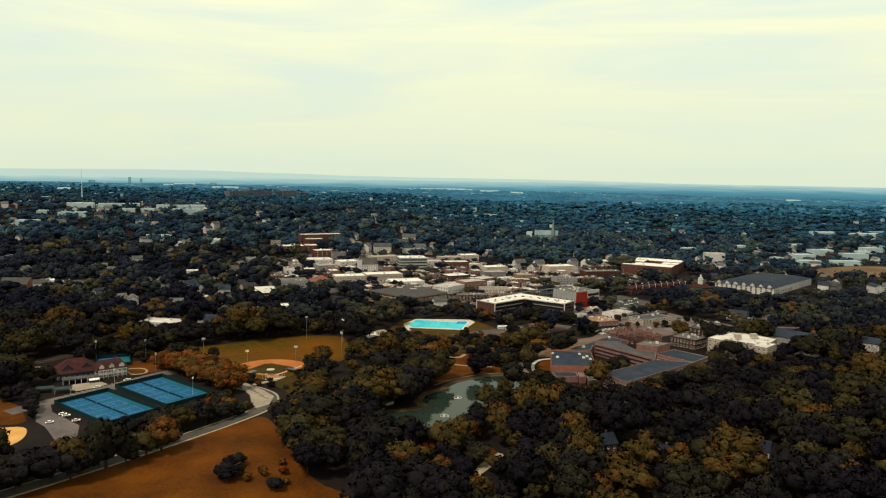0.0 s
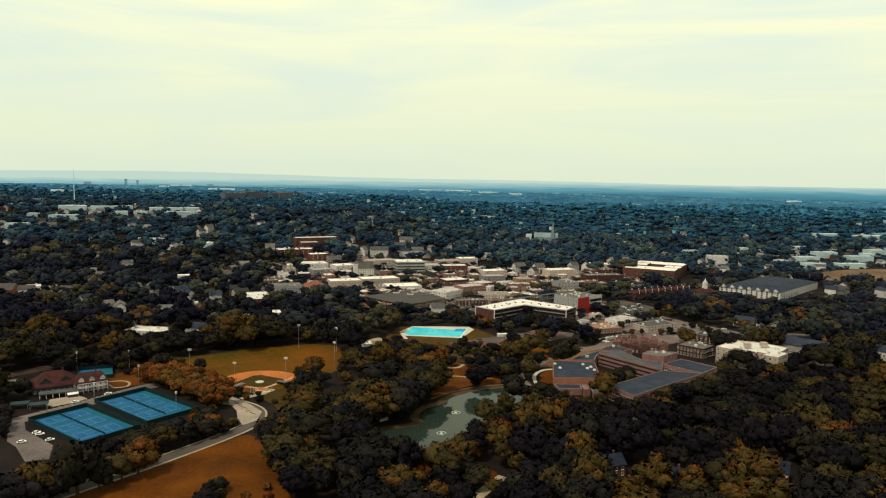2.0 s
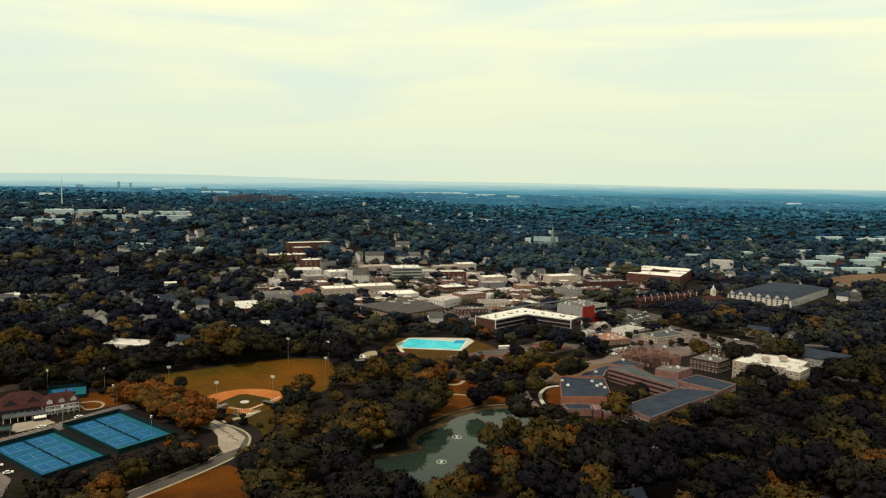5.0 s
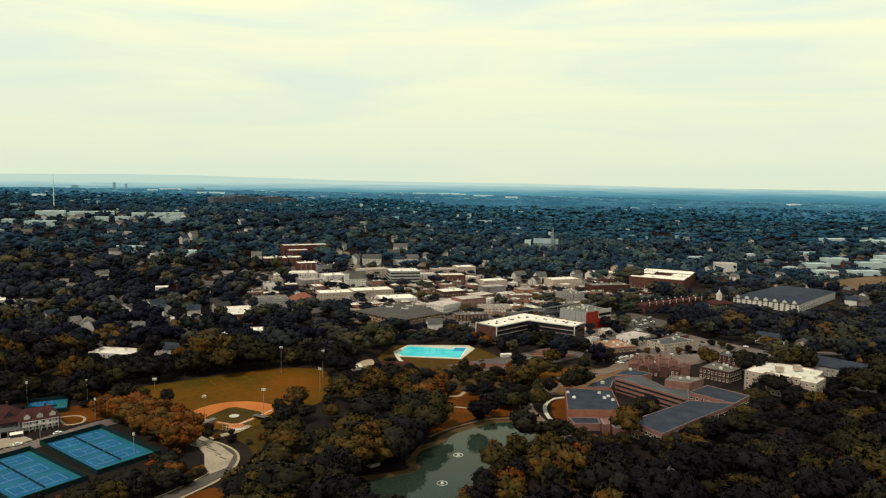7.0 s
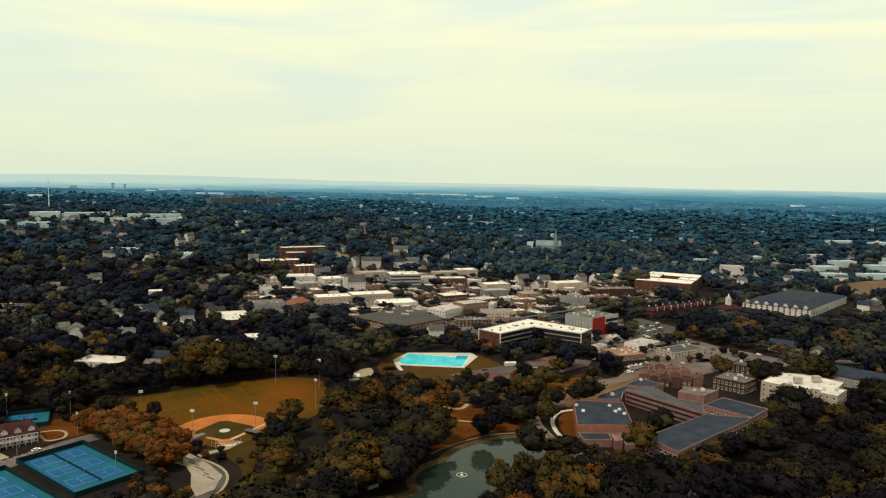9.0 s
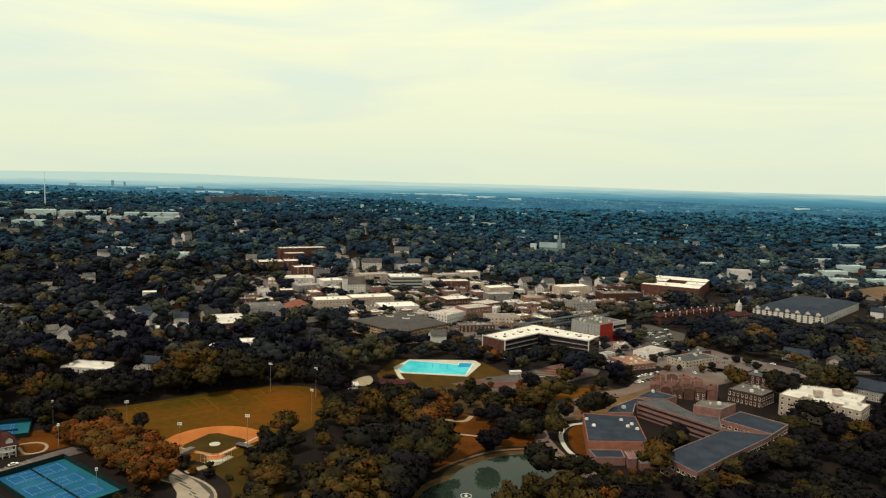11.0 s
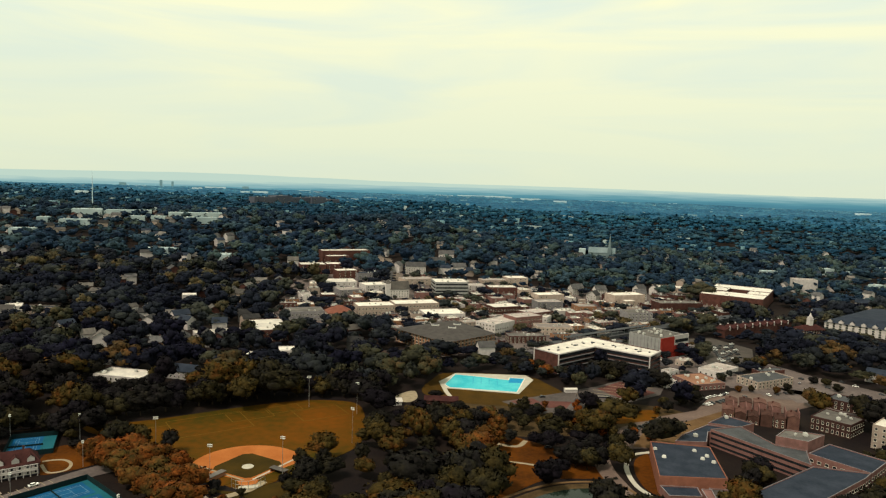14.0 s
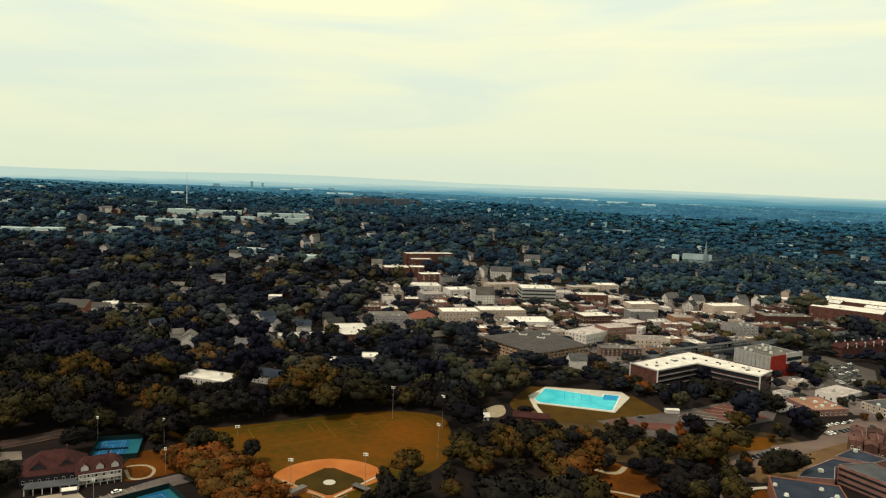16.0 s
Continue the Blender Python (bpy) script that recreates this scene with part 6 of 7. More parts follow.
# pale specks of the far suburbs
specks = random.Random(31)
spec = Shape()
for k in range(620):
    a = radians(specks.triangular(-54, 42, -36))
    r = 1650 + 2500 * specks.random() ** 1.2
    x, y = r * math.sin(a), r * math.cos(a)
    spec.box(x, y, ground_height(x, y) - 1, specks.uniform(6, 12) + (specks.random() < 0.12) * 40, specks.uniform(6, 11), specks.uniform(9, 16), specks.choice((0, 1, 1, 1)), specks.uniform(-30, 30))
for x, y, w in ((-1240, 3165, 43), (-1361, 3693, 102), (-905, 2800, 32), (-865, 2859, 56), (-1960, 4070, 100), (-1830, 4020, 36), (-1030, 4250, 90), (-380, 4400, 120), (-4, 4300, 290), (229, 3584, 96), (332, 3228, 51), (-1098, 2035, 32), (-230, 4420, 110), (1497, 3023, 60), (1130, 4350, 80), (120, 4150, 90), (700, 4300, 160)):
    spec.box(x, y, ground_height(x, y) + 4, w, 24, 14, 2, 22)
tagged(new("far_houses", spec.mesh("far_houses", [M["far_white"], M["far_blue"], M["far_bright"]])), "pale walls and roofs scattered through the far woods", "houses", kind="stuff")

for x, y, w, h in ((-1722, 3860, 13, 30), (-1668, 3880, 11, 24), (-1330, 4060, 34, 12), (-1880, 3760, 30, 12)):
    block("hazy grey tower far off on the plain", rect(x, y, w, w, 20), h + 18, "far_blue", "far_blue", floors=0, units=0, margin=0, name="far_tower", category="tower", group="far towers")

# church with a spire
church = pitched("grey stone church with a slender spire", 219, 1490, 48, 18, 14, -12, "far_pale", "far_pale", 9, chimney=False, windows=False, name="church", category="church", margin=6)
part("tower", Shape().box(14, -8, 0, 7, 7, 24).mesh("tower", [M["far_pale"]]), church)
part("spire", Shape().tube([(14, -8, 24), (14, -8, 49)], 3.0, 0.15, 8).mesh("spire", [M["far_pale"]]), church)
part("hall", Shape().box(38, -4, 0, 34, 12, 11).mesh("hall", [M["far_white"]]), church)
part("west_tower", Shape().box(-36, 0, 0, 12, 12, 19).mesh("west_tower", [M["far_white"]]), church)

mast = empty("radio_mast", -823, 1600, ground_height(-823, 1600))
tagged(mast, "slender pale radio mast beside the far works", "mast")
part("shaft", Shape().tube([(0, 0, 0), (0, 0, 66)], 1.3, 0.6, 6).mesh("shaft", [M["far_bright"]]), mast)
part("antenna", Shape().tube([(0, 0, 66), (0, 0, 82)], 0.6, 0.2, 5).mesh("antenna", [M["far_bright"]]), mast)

# ---------------------------------------------------------------- trees
rng = np.random.default_rng(7)


def ico(sub):
    bm = bmesh.new()
    bmesh.ops.create_icosphere(bm, subdivisions=sub, radius=1)
    v = np.array([p.co[:] for p in bm.verts])
    f = np.array([[p.index for p in q.verts] for q in bm.faces])
    bm.free()
    return v, f


ICO1, ICO2 = ico(1), ico(2)


def crown_arrays(lobes, cards, size, ball, slim=1.0, dome=None, spruce=False, core=0.84):
    """Unit crown of a tree whose height is 1: boughs set round a tall dome (or the tiers of a spruce), each a clump of its own with loose leaves all over it."""
    vs, fs, ns, at = [], [], [], 0
    mids = []
    if spruce:
        for k in range(lobes):
            z = 0.22 + 0.7 * k / max(1, lobes - 1)
            mids.append((rng.uniform(-0.02, 0.02), rng.uniform(-0.02, 0.02), z, 0.235 * (1.05 - z) + 0.02, 0.5))
    else:
        if dome:
            mids.append((0, 0, 0.55, 0.29, 1.0))
        for k in range(lobes):
            rise = 1 - 1.42 * (k + 0.5) / lobes + rng.uniform(-0.12, 0.12)
            out, a = math.sqrt(max(0.04, 1 - rise * rise)), 2.4 * k + rng.uniform(-0.5, 0.5)
            far = rng.uniform(0.20, 0.31)
            mids.append((out * math.cos(a) * far * slim, out * math.sin(a) * far * slim, 0.57 + rise * far * 0.98, rng.uniform(0.12, 0.205), rng.uniform(0.75, 1.0)))
    for n, (x, y, z, r, flat_) in enumerate(mids):
        v, f = dome if dome and n == 0 and not spruce else ball
        w = v * (1 + rng.uniform(-0.26, 0.26, (len(v), 1)))
        vs.append(w * (r * slim * core, r * slim * core, r * flat_ * core) + (x, y, z))
        out = w + (vs[-1] - (0, 0, 0.48)) * 0.9
        ns.append(out / np.linalg.norm(out, axis=1, keepdims=True))
        fs.append(f + at)
        at += len(v)
    for k in range(cards):
        x, y, z, r, flat_ = mids[rng.integers(1 if dome and not spruce else 0, len(mids))]
        d = rng.normal(size=3)
        d /= np.linalg.norm(d)
        d[2] = abs(d[2]) * 0.9 if rng.random() < 0.72 else d[2]
        p = np.array((x, y, z)) + d * r * rng.uniform(0.78, 1.2) * (slim, slim, flat_)
        n = d + rng.normal(size=3) * 0.85
        u = np.cross(n, rng.normal(size=3))
        u /= np.linalg.norm(u)
        w = np.cross(n, u)
        w /= np.linalg.norm(w)
        s = size * rng.uniform(0.6, 1.35)
        vs.append(np.array([p + u * s, p - u * s * 0.5 + w * s * 0.85, p - u * s * 0.6 - w * s * 0.8]))
        out = d + (p - (0, 0, 0.48)) * 1.0 + rng.normal(size=3) * 0.2
        ns.append(np.tile(out / np.linalg.norm(out), (3, 1)))
        fs.append(np.array([[at, at + 1, at + 2]]))
        at += 3
    return np.concatenate(vs), np.concatenate(fs), np.concatenate(ns)


NEAR = [crown_arrays(n, 820, 0.036, ICO2, s, ICO2) for n, s in ((12, 1.0), (15, 1.15), (11, 0.9), (13, 1.05), (10, 0.8))]
HALF = [crown_arrays(n, 540, 0.040, ICO1, s, ICO1) for n, s in ((12, 1.0), (15, 1.15), (11, 0.9), (13, 1.05), (10, 0.8), (14, 1.1))]
LIGHT = [crown_arrays(n, 56, 0.068, ICO1, s, ICO1, core=0.9) for n, s in ((9, 1.0), (11, 1.15), (8, 0.9), (10, 1.05), (8, 0.8), (11, 1.25), (8, 0.7))] + [crown_arrays(5, 60, 0.06, ICO1, 1.0, spruce=True)]
LIGHT_FAR = [crown_arrays(n, 14, 0.10, ICO1, s, ICO1, core=0.96) for n, s in ((5, 1.0), (6, 1.15), (4, 0.9), (5, 1.05), (4, 0.8), (6, 1.2))] + [crown_arrays(5, 30, 0.07, ICO1, 1.0, spruce=True)]
LIGHT_RICH = [crown_arrays(n, 215, 0.048, ICO1, s, ICO1, core=0.88) for n, s in ((10, 1.0), (12, 1.15), (9, 0.9), (11, 1.05), (9, 0.8), (12, 1.25), (8, 0.7))]
TINY = [crown_arrays(2, 9, 0.13, ICO1, s, ICO1, core=0.98) for s in (1.0, 1.2, 0.9)]


def trunk_shape():
    s = Shape().tube([(0, 0, -0.03), (0.01, 0, 0.2), (0, 0.01, 0.42), (0.01, 0.0, 0.6)], 0.03, 0.012, 6)
    for k in range(5):
        a = 2.4 * k
        s.tube([(0, 0, 0.26 + 0.05 * k), (0.11 * math.cos(a), 0.11 * math.sin(a), 0.42 + 0.05 * k), (0.2 * math.cos(a), 0.2 * math.sin(a), 0.52 + 0.05 * k)], 0.012, 0.004, 5)
    return s


TRUNK = trunk_shape().mesh("trunk", [M["bark"]])
SPECIES = {}
for key, mat in (("green", "leaf_tree"), ("dark", "leaf_dark"), ("rust", "leaf_rust"), ("flame", "leaf_flame")):
    SPECIES[key] = []
    for v, f, nrm in NEAR:
        SPECIES[key].append(fast_mesh("crown", v, f, M[mat], normals=nrm))
WORDS = {"dark": "nearly black-green broad-crowned tree", "green": "dark green broad-crowned park tree beginning to turn", "rust": "rust-brown autumn park tree", "flame": "bright orange autumn tree"}


def plant(x, y, h, key, k):
    t = empty("tree", x, y, ground_height(x, y) - (0.19 if h < 9 else 0.13) * h)
    h *= 1.0 if h < 9 else 1.1
    e = rng.uniform(0.85, 1.2)
    t.scale = (h * e * 1.16, h / e * rng.uniform(1.08, 1.26), h)
    t.rotation_euler = (0, 0, rng.uniform(0, 6.28))
    if h < 9:
        t.name = "shrub"
        tagged(t, WORDS[key].replace("broad-crowned ", "").replace("park tree", "shrub").replace("tree", "shrub") + " in the grass", "shrub", "shrubs of the park")
    else:
        tagged(t, WORDS[key], "tree", "trees of the park")
    part("trunk", TRUNK, t)
    part("crown", SPECIES[key][k % len(NEAR)], t)


ORANGE_ROW = [(-196, 490), (-146, 452), (-136, 466), (-150, 490), (-150, 506), (-182, 516)]
LOW_ZONES = [([(x, min(y, 1045 if x < -100 else 1160)) for x, y in town], 0.56), ([(-95, 500), (0, 500), (0, 578), (-66, 578)], 0.72), ([(-112, 436), (-56, 420), (-56, 505), (-98, 505)], 0.6), ([(200, 820), (330, 840), (390, 930), (330, 960), (240, 900)], 0.52), ([(-960, 1130), (-480, 1290), (-480, 1500), (-900, 1480)], 0.84), ([(560, 1180), (960, 1200), (960, 1480), (560, 1400)], 0.56), ([(-580, 690), (-400, 700), (-410, 840), (-580, 830)], 0.62), ([(290, 850), (430, 740), (620, 900), (580, 960), (430, 840), (320, 930)], 0.74), ([(220, 470), (310, 470), (310, 515), (200, 520)], 0.66), ([(380, 1010), (560, 1130), (560, 1260), (440, 1260)], 0.66), ([(-286, 590), (-216, 590), (-220, 628), (-286, 626)], 0.55), ([(-216, 664), (-146, 672), (-150, 716), (-212, 692)], 0.8), ([(-232, 744), (-176, 754), (-176, 780), (-240, 778)], 0.8), ([(-30, 690), (60, 690), (40, 740), (6, 800), (-36, 754)], 0.66), ([(-125, 690), (-30, 690), (-38, 752), (-84, 806), (-110, 830)], 0.85), ([(320, 930), (430, 840), (580, 950), (500, 960), (436, 900), (372, 950)], 0.45), ([(66, 440), (128, 405), (240, 500), (236, 560), (208, 530), (176, 496), (126, 458), (80, 480)], 0.5), ([(-66, 578), (66, 580), (80, 656), (-66, 640)], 0.58), ([(-225, 352), (-112, 404), (-122, 440), (-150, 442), (-180, 410), (-232, 392)], 0.62), ([(70, 455), (130, 430), (215, 500), (230, 540), (190, 500), (128, 462), (86, 482)], 0.7),
             ([(40, 690), (190, 690), (190, 740), (40, 722)], 0.42), ([(-130, 470), (-96, 470), (-92, 505), (-110, 492), (-128, 486)], 0.5), ([(-44, 360), (20, 350), (40, 440), (70, 490), (74, 470), (40, 400)], 0.75), ([(0, 505), (64, 515), (50, 600), (0, 600)], 0.6), ([(200, 520), (300, 510), (304, 562), (262, 540), (226, 572)], 0.55)]

LOW_ZONES += [(rect(x, y - 24, w + 6, 40), 0.72) for x, y, w, d, rot, wall in HOUSES if y < 400] + [(rect(24, 332, 26, 48), 0.45)]


def tree_tint(x, y):
    """Greens, with drifts of olive and rust."""
    v = (0.31 if x < -50 and 530 < y < 760 else 0.32 if y < 640 else 0.38) + (0.32 if y < 640 else 0.42) * noise.noise((x / 60, y / 60, 1.7)) + rng.normal() * 0.26
    if -240 < x < -110 and 330 < y < 440:
        return rng.uniform(0.06, 0.46)
    if x > 70 and y < 470:
        v -= 0.06
    if -70 < x < 12 and 430 < y < 570:
        v += 0.13
    if x < -120 and y > 640:
        v -= 0.12
    if inside(x, y, ORANGE_ROW):
        return rng.uniform(0.62, 0.76)
    if rng.random() < (0.012 if x < -50 and 530 < y < 760 else 0.028):
        return rng.uniform(0.60, 0.76)
    return float(min(0.59 if y < 640 else 0.8, max(0.0, v)))


def low_factor(x, y):
    for p, s in LOW_ZONES:
        if inside(x, y, p):
            return s if y < 640 else s * 0.88
    return 1.0


def spots(y0, y1, step):
    """A jittered triangular net of places inside the camera's view."""
    row = 0
    y = y0
    while y < y1:
        x = -1.0 * y - 60 + (row % 2) * step / 2
        while x < 0.74 * y + 60:
            u, v = x + rng.uniform(-0.38, 0.38) * step, y + rng.uniform(-0.38, 0.38) * step
            if in_view(u, v) and y0 <= v < y1:
                yield u, v
            x += step
        y += step * 0.87
        row += 1


clear([(-236, 392), (-214, 336), (-194, 296), (-150, 335), (-112, 400), (-106, 442), (-150, 446), (-190, 382)])
clear([(-106, 396), (-84, 396), (-78, 430), (-92, 458), (-110, 456)])
clear([(-152, 470), (-134, 450), (-110, 446), (-98, 480), (-120, 504), (-152, 498)])
clear([(-252, 496), (-228, 488), (-205, 516), (-230, 514)])
clear([(100, 694), (150, 704), (178, 692), (205, 704), (222, 690), (170, 648), (138, 654), (108, 640)])
clear([(-290, 318), (-224, 318), (-206, 340), (-196, 366), (-236, 392), (-290, 392)])
clear([(-207, 506), (-142, 450), (-126, 462), (-134, 480), (-150, 510), (-184, 520)])
clear([(-72, 598), (-4, 592), (-4, 624), (-72, 646)])
near_spots = [(x, y) for x, y in spots(228, 640, 14.2) if not is_clear(x, y) and rng.random() < 0.94 and not (inside(x, y, [(-4, 572), (60, 590), (150, 655), (60, 652), (-40, 640)]) and rng.random() < 0.6)]
near_spots.sort(key=lambda p: p[1])
# the orange row between the courts and the ball field, the dark clump by the pond, the trees in the office court
for x, y in ((-192, 497), (-184, 489), (-176, 484), (-168, 476), (-160, 470), (-152, 463), (-144, 458), (-180, 500), (-171, 494), (-162, 486), (-153, 478), (-146, 470), (-200, 503), (-188, 509), (-168, 505), (-157, 495), (-139, 451), (-135, 456), (-207, 508), (-142, 475)):
    plant(x + rng.uniform(-1.5, 1.5), y + rng.uniform(-1.5, 1.5), rng.uniform(12, 16), "rust", int(rng.integers(9)))
for x, y, h in ((44, 530, 13), (50, 528, 13), (56, 533, 11), (38, 536, 10), (27, 508, 7), (58, 560, 9), (72, 577, 9), (87, 590, 8), (10, 560, 9), (-8, 515, 17), (-14, 500, 20), (-20, 478, 22), (-12, 462, 19), (-26, 460, 20), (-34, 474, 18),
                (28, 722, 11), (20, 712, 9), (40, 716, 8), (133, 527, 7.5), (138, 531, 7), (128, 520, 7)):
    plant(x, y, h, "green", int(rng.integers(9)))
for x, y, h, kind in ((22, 612, 7, "green"), (34, 618, 6, "rust"), (46, 616, 8, "green"), (58, 622, 7, "rust"), (70, 628, 9, "green"), (120, 648, 8, "green"), (132, 652, 9, "green"), (52, 600, 6, "flame"), (66, 606, 6, "rust"), (38, 604, 7, "green"), (8, 606, 7, "green"), (-6, 612, 6, "green"), (144, 660, 9, "green"), (60, 640, 5, "flame")):
    plant(x, y, h, kind, int(rng.integers(9)))
for x, y, h in ((66, 628, 6), (74, 631, 7), (82, 629, 6), (120, 645, 6), (134, 652, 8), (146, 664, 7), (-22, 441, 21), (-14, 447, 20), (-26, 447, 22), (-18, 453, 22), (-44, 425, 20), (-45, 440, 22), (-52, 432, 22), (-38, 448, 22), (-47, 388, 22), (-50, 398, 23), (-47, 410, 22), (-44, 420, 20), (-40, 376, 20), (-30, 364, 19), (-14, 358, 18), (-224, 520, 6), (-205, 531, 9), (-196, 527, 10), (-223, 543, 9), (-212, 538, 10),
                (117, 464, 9), (128, 456, 11), (136, 463, 11), (144, 471, 12), (152, 478, 12), (161, 484, 13), (168, 489, 12), (176, 494, 12), (184, 500, 11), (194, 509, 13), (203, 518, 12), (212, 526, 12), (122, 458, 10),
                (133, 523, 13), (139, 528, 13), (137, 519, 12), (131, 517, 11), (214, 566, 6), (224, 572, 6), (234, 686, 7), (224.5, 690, 5), (256, 724, 8), (264, 719, 8), (265, 703, 8), (222, 768, 9), (232, 764, 10), (236, 776, 9), (246, 768, 9), (214, 776, 8), (232, 562, 6), (240, 553, 6), (248, 545, 6), (258, 536, 7), (268, 541, 6), (280, 552, 6), (291, 562, 6), (299, 574, 7), (84, 476, 5), (92, 478, 4.5), (100, 480, 5), (108, 481, 5),
                (186, 690, 7), (196, 692, 7), (214, 690, 8), (226, 700, 8), (150, 676, 9), (182, 716, 7)):
    plant(x, y, h, "rust" if rng.random() < 0.12 else "green", int(rng.integers(9)))
for x, y, h in ((34, 722, 10), (95, 577, 6)):
    plant(x, y, h, "flame", 1)
for x, y, h, kind in ((-161.6, 329, 28, "green"), (-169, 323, 19, "green"), (-154, 334, 16, "green"), (-144, 352, 19, "rust"), (-149, 346, 14, "green"), (-172, 316, 19, "green"), (-181, 310, 20, "dark"), (-189, 302, 20, "dark"), (-198, 299, 20, "dark"), (-207, 309, 15, "green"), (-192, 314, 16, "green"), (-182, 320, 15, "dark"), (-203, 318, 12, "green"), (-174, 330, 13, "dark"), (-166, 372, 11, "dark"), (-160, 380, 13, "green"), (-152, 374, 14, "dark"), (-150, 387, 14, "dark"), (-143, 383, 14, "green"), (-141, 396, 14, "dark"), (-134, 392, 13, "dark"), (-133, 406, 13, "green"), (-127, 402, 11, "dark"), (-128, 414, 10, "rust"), (-134, 420, 11, "dark"), (-128, 424, 7, "green"), (-136, 432, 9, "green"), (-137, 442, 7, "rust"), (-174, 378, 10, "green"), (-181, 368, 9, "dark"), (-157, 366, 10, "dark"), (-146, 368, 8, "green")):
    plant(x, y, h, kind, int(rng.integers(9)))
# the clumps east of the bend, the trees before the office, the trees of the strip below the courts
for x, y, h, kind in ((-91, 397, 15, "green"), (-83, 412, 18, "green"), (-84, 391, 20, "green"), (-79, 424, 16, "green"), (-82, 379, 22, "dark"), (-80, 405, 22, "green"), (-76, 362, 20, "green"), (-71, 347, 20, "green"), (-64, 331, 16, "dark"),
                      (84, 717, 14, "dark"), (92, 713, 15, "dark"), (101, 716, 15, "dark"), (110, 708, 14, "green"), (118, 700, 13, "dark"), (124, 694, 15, "dark"), (130, 690, 13, "dark"), (97, 706, 11, "green"), (107, 700, 10, "dark"), (45, 707, 11, "rust"), (40, 719, 12, "dark"), (57, 686, 8, "green"), (62, 702, 11, "dark"), (72, 710, 12, "dark"),
                      (43.7, 594, 12, "dark"), (48, 600, 10, "dark"), (57, 631, 6, "flame"), (37, 631, 6, "rust"), (78, 620, 6, "rust"), (97, 626, 7, "dark"), (92, 622, 6, "green"), (119, 632, 9, "green"), (111, 629, 7, "rust"), (143, 653, 11, "dark"), (67, 549, 10, "green"), (62, 546, 8, "green"), (52, 577, 9, "green"), (67, 581, 8, "flame"), (60, 578, 8, "dark"), (87, 587, 6, "rust"),
                      (-2, 592, 12, "rust"), (8, 585, 11, "green"), (16, 600, 9, "green"), (-10, 580, 14, "green"), (3, 570, 14, "rust"), (-20, 600, 12, "dark"), (24, 607, 9, "dark"), (30, 612, 9, "green"), (14, 622, 6, "green"), (-2, 546, 17, "rust"), (-7, 530, 18, "rust"), (-3, 512, 17, "green"), (-1, 498, 15, "rust"), (-14, 556, 16, "green"), (20, 585, 10, "green"),
                      (-131.8, 479, 7, "dark"), (-114.6, 464, 6, "dark"), (-144, 492, 6, "rust"), (-262, 430, 12, "dark"), (-270, 440, 14, "dark"), (-275, 452, 13, "dark"), (-268, 466, 13, "dark"), (-280, 462, 12, "green"), (-236, 395, 8, "green"), (-242, 405, 9, "dark"), (-247, 413, 9, "green"), (-253, 422, 10, "dark"), (-262, 541, 10, "dark"), (-254, 543, 11, "dark"), (-246, 541, 12, "dark"), (-239, 537, 10, "dark"), (-233, 531, 8, "green"), (-238, 618, 11, "green"), (-270, 536, 9, "dark"), (-270, 424, 10, "dark")):
    plant(x, y, h, kind, int(rng.integers(9)))
for x, y in ((-166, 386), (-158, 392), (-152, 400), (-147, 415), (-142, 424), (-152, 410), (-176, 378), (-186, 374), (-164, 360), (-156, 362), (-133, 396), (-121, 408), (-119, 420), (-146, 380), (-137, 428), (-146, 432), (-192, 340), (-180, 345)):
    plant(x + rng.uniform(-1, 1), y + rng.uniform(-1, 1), rng.uniform(5.5, 8.5), "rust" if rng.random() < 0.25 else "green", int(rng.integers(9)))
for x, y, h, kind in ((-99, 318, 9.5, "dark"), (-101, 326, 9.5, "dark"), (-99.5, 336, 8.5, "green"), (-96, 323, 8.8, "green"), (-84, 325, 6.5, "rust"), (-75, 327, 6, "rust"), (-74.6, 310, 8, "dark"), (-90, 319, 5, "rust"), (-78, 338, 4.5, "rust"), (-71, 316, 4, "rust")):
    plant(x, y, h, kind, int(rng.integers(9)))
for x, y, h, kind in ((103, 384, 13, "rust"), (121, 344, 14, "rust"), (159, 336, 14, "flame"), (155, 342, 12, "flame"), (118, 334, 10, "flame"), (89, 337, 9, "rust"), (182, 311, 13, "rust"), (93, 345, 9, "rust"), (215, 435, 13, "flame"), (212, 442, 11, "rust"), (20, 378, 12, "rust"), (10, 372, 12, "rust"), (-6, 352, 14, "rust"), (-14, 340, 13, "rust")):
    plant(x, y, h, kind, int(rng.integers(9)))
for k in range(22):
    p = Vector((-240, 558)).lerp(Vector((-150, 622)), k / 14) if k < 14 else Vector((-146, 625)).lerp(Vector((-92, 634)), (k - 14) / 7)
    plant(p.x + rng.uniform(-2, 2), p.y + rng.uniform(-2, 4), rng.uniform(11, 16), "green", int(rng.integers(9)))
for x, y, h, kind in ((-93, 462, 9, "green"), (-88, 452, 10, "green"), (-84, 470, 11, "rust"), (-92, 478, 8, "green"), (-86, 440, 10, "green"), (-82, 428, 12, "green"), (-90, 430, 9, "rust"), (-98, 484, 5, "green"), (-104, 462, 4, "green"), (-100, 470, 4.5, "rust"), (-138, 478, 4, "green"), (-131, 474, 4.5, "green"), (-124, 468, 5, "rust"), (-118, 476, 5, "green")):
    plant(x, y, h, kind, int(rng.integers(9)))
# the 30 trees of the southern edge stand singly, the rest is one wood
for k, (x, y) in enumerate(near_spots[:30]):
    t = tree_tint(x, y)
    plant(x, y, rng.uniform(15, 26) * low_factor(x, y), "flame" if t > 0.86 else "rust" if t > 0.74 else "green", k)


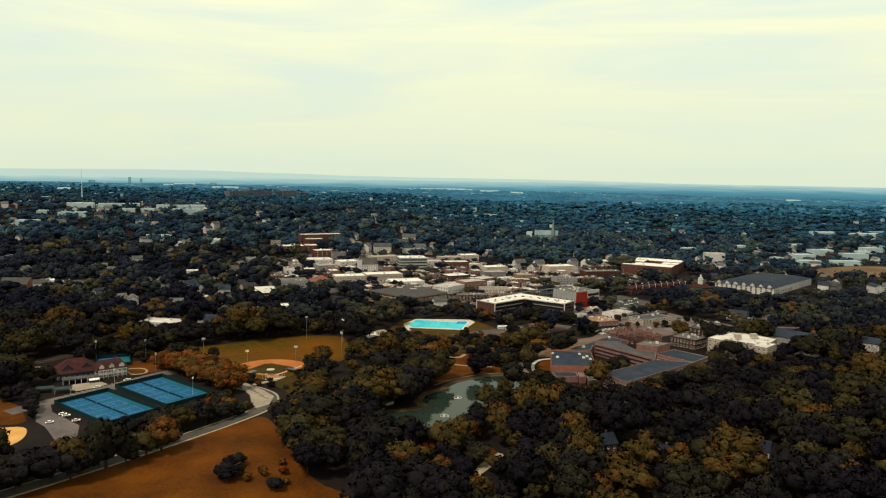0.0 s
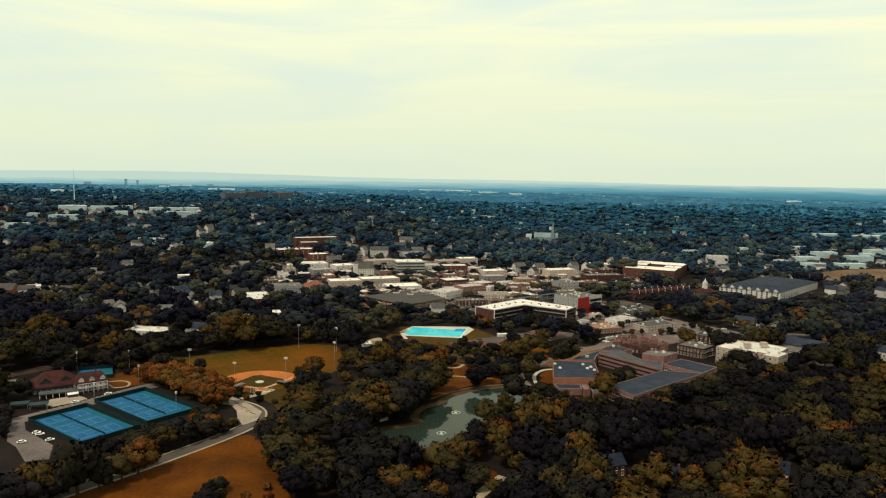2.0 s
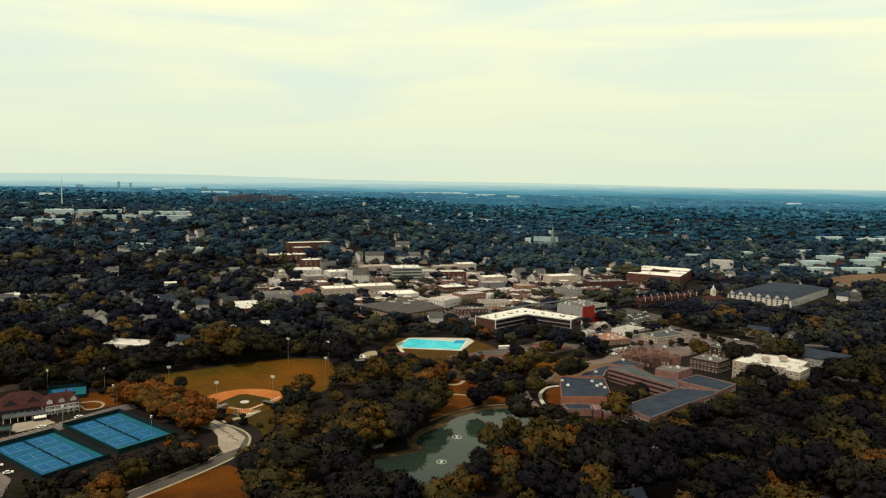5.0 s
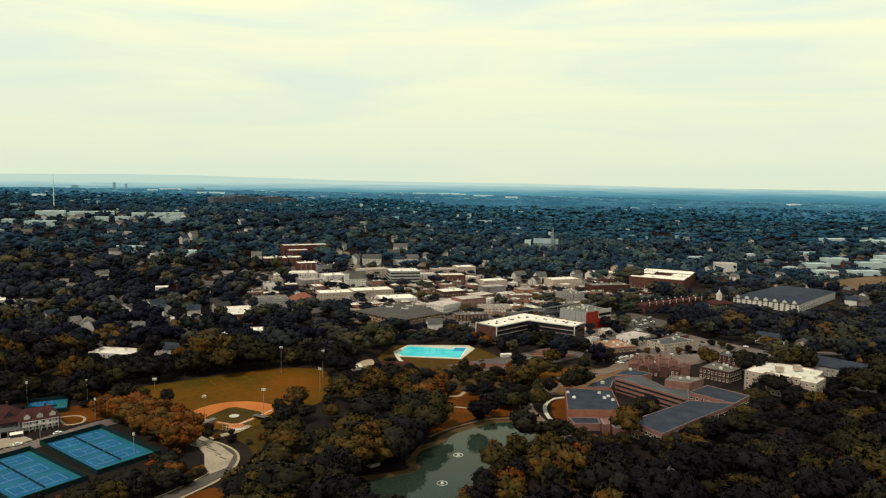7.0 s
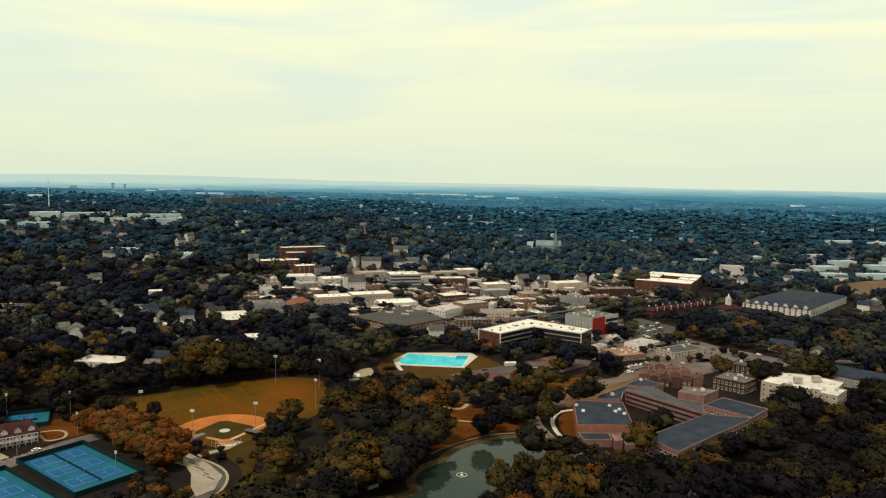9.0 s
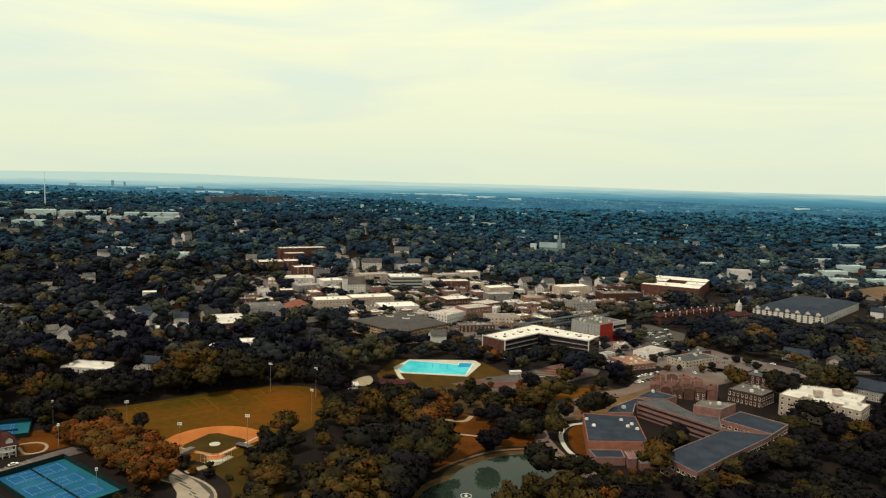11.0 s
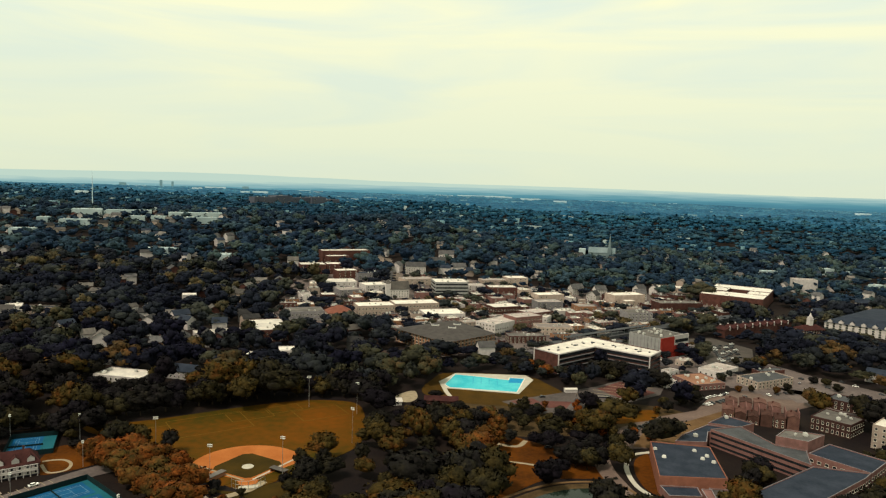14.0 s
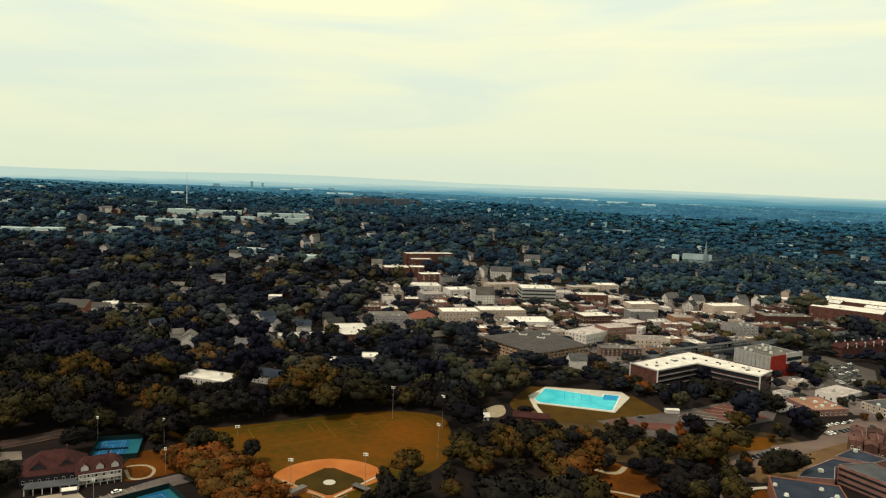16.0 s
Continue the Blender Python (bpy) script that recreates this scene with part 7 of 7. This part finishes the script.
def wood(name, label, places, kinds, mat, low, high, wide, trunk=True):
    vs, fs, ts, ns, at = [], [], [], [], 0
    for k, (x, y) in enumerate(places):
        v, f, nrm = kinds[int(rng.integers(len(kinds)))]
        h = (low + (high - low) * rng.beta(1.3, 1.5)) * low_factor(x, y)
        spread = 1.0
        if y > 690 and noise.noise((x / 48, y / 60, 9.0)) > 0.2:
            h *= 0.6
            spread = 1.3
        a = rng.uniform(0, 6.28)
        c, s = math.cos(a), math.sin(a)
        w = h * wide * rng.uniform(0.78, 1.25) * low_factor(x, y) ** -0.45 * spread
        e, skew = rng.uniform(0.78, 1.28), rng.uniform(-0.16, 0.16)
        v = v * (e, 1 / e, 1) + v[:, 2:3] * (skew, rng.uniform(-0.16, 0.16), 0)
        vs.append(np.stack([(c * v[:, 0] - s * v[:, 1]) * w + x, (s * v[:, 0] + c * v[:, 1]) * w + y, v[:, 2] * h + ground_height(x, y)], -1))
        ns.append(np.stack([c * nrm[:, 0] - s * nrm[:, 1], s * nrm[:, 0] + c * nrm[:, 1], nrm[:, 2]], -1))
        fs.append(f + at)
        ts.append(np.full(len(v), tree_tint(x, y)))
        at += len(v)
    ob = new(name, fast_mesh(name, np.concatenate(vs), np.concatenate(fs), M[mat], np.concatenate(ts), np.concatenate(ns)))
    return tagged(ob, label, "trees", kind="stuff")


wood("park_wood", "dense dark green and rust autumn trees of the park", near_spots[30:], HALF, "leaf_near", 12, 28, 1.06)
wood("park_edge_wood", "dark trees between the park and the town", [p for p in spots(640, 800, 16.6) if not is_clear(*p) and not (inside(*p, town) and rng.random() < 0.2)], LIGHT_RICH, "hazed_leaf_belt", 12, 27, 1.18)
wood("town_wood", "dark green trees crowding round the houses of the town", [p for p in spots(800, 1120, 16.4) if not is_clear(*p) and not (inside(*p, town) and rng.random() < 0.12)], LIGHT, "hazed_leaf_mid", 11, 26, 1.22)
wood("street_trees", "small dark trees along the streets and yards of the town", [p for p in spots(780, 1160, 8.5) if inside(*p, town) and not is_clear(*p) and rng.random() < 0.22], LIGHT, "hazed_leaf_mid", 7, 14, 1.15)
wood("suburb_wood", "wooded suburb beyond the town with blue haze in its leaf colour", [p for p in spots(1120, 1640, 18.6) if not is_clear(*p)], LIGHT_FAR, "hazed_leaf_sub", 12, 26, 1.26)
wood("outlying_wood", "woods and gardens on the rising ground, hazed blue in colour", [p for p in spots(1640, 2080, 22.3) if not is_clear(*p) and noise.noise((p[0] / 160, p[1] / 90, 2.0)) < 0.62], TINY, "hazed_leaf_out", 9, 22, 1.9)
wood("rim_wood", "woods below the horizon, hazed blue in colour", [p for p in spots(2080, 2560, 28.5) if not is_clear(*p) and noise.noise((p[0] / 160, p[1] / 90, 2.0)) < 0.62], TINY, "hazed_leaf_rim", 10, 24, 1.95)

# the far woods: one rough canopy up to the hills
fr = [2450]
while fr[-1] < 4600:
    fr.append(fr[-1] + 9 + fr[-1] * 0.0035)
fa = np.radians(np.arange(-56, 44, 0.30))
cv, ct = [], []
for r in fr:
    for a in fa:
        x, y = r * math.sin(a) + rng.uniform(-4, 4), r * math.cos(a) + rng.uniform(-5, 5)
        gap = noise.noise((x / 130, y / 130, 5.0)) > 0.42
        cv.append((x, y, ground_height(x, y) + (0.2 if gap or is_clear(x, y) else rng.uniform(5, 16))))
        # tint rises with distance, so the painted haze thickens outwards
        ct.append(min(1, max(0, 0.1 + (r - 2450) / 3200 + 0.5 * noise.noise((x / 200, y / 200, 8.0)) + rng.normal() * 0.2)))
na = len(fa)
idx = np.arange(len(fr) * na).reshape(len(fr), na)
q = np.stack([idx[:-1, :-1], idx[:-1, 1:], idx[1:, 1:], idx[1:, :-1]], -1).reshape(-1, 4)
tagged(new("far_wood", fast_mesh("far_wood", np.array(cv), np.concatenate([q[:, [0, 1, 2]], q[:, [0, 2, 3]]]), M["hazed_leaf_far"], np.array(ct))), "endless woods up to the horizon, hazed blue in colour", "woods", kind="stuff")
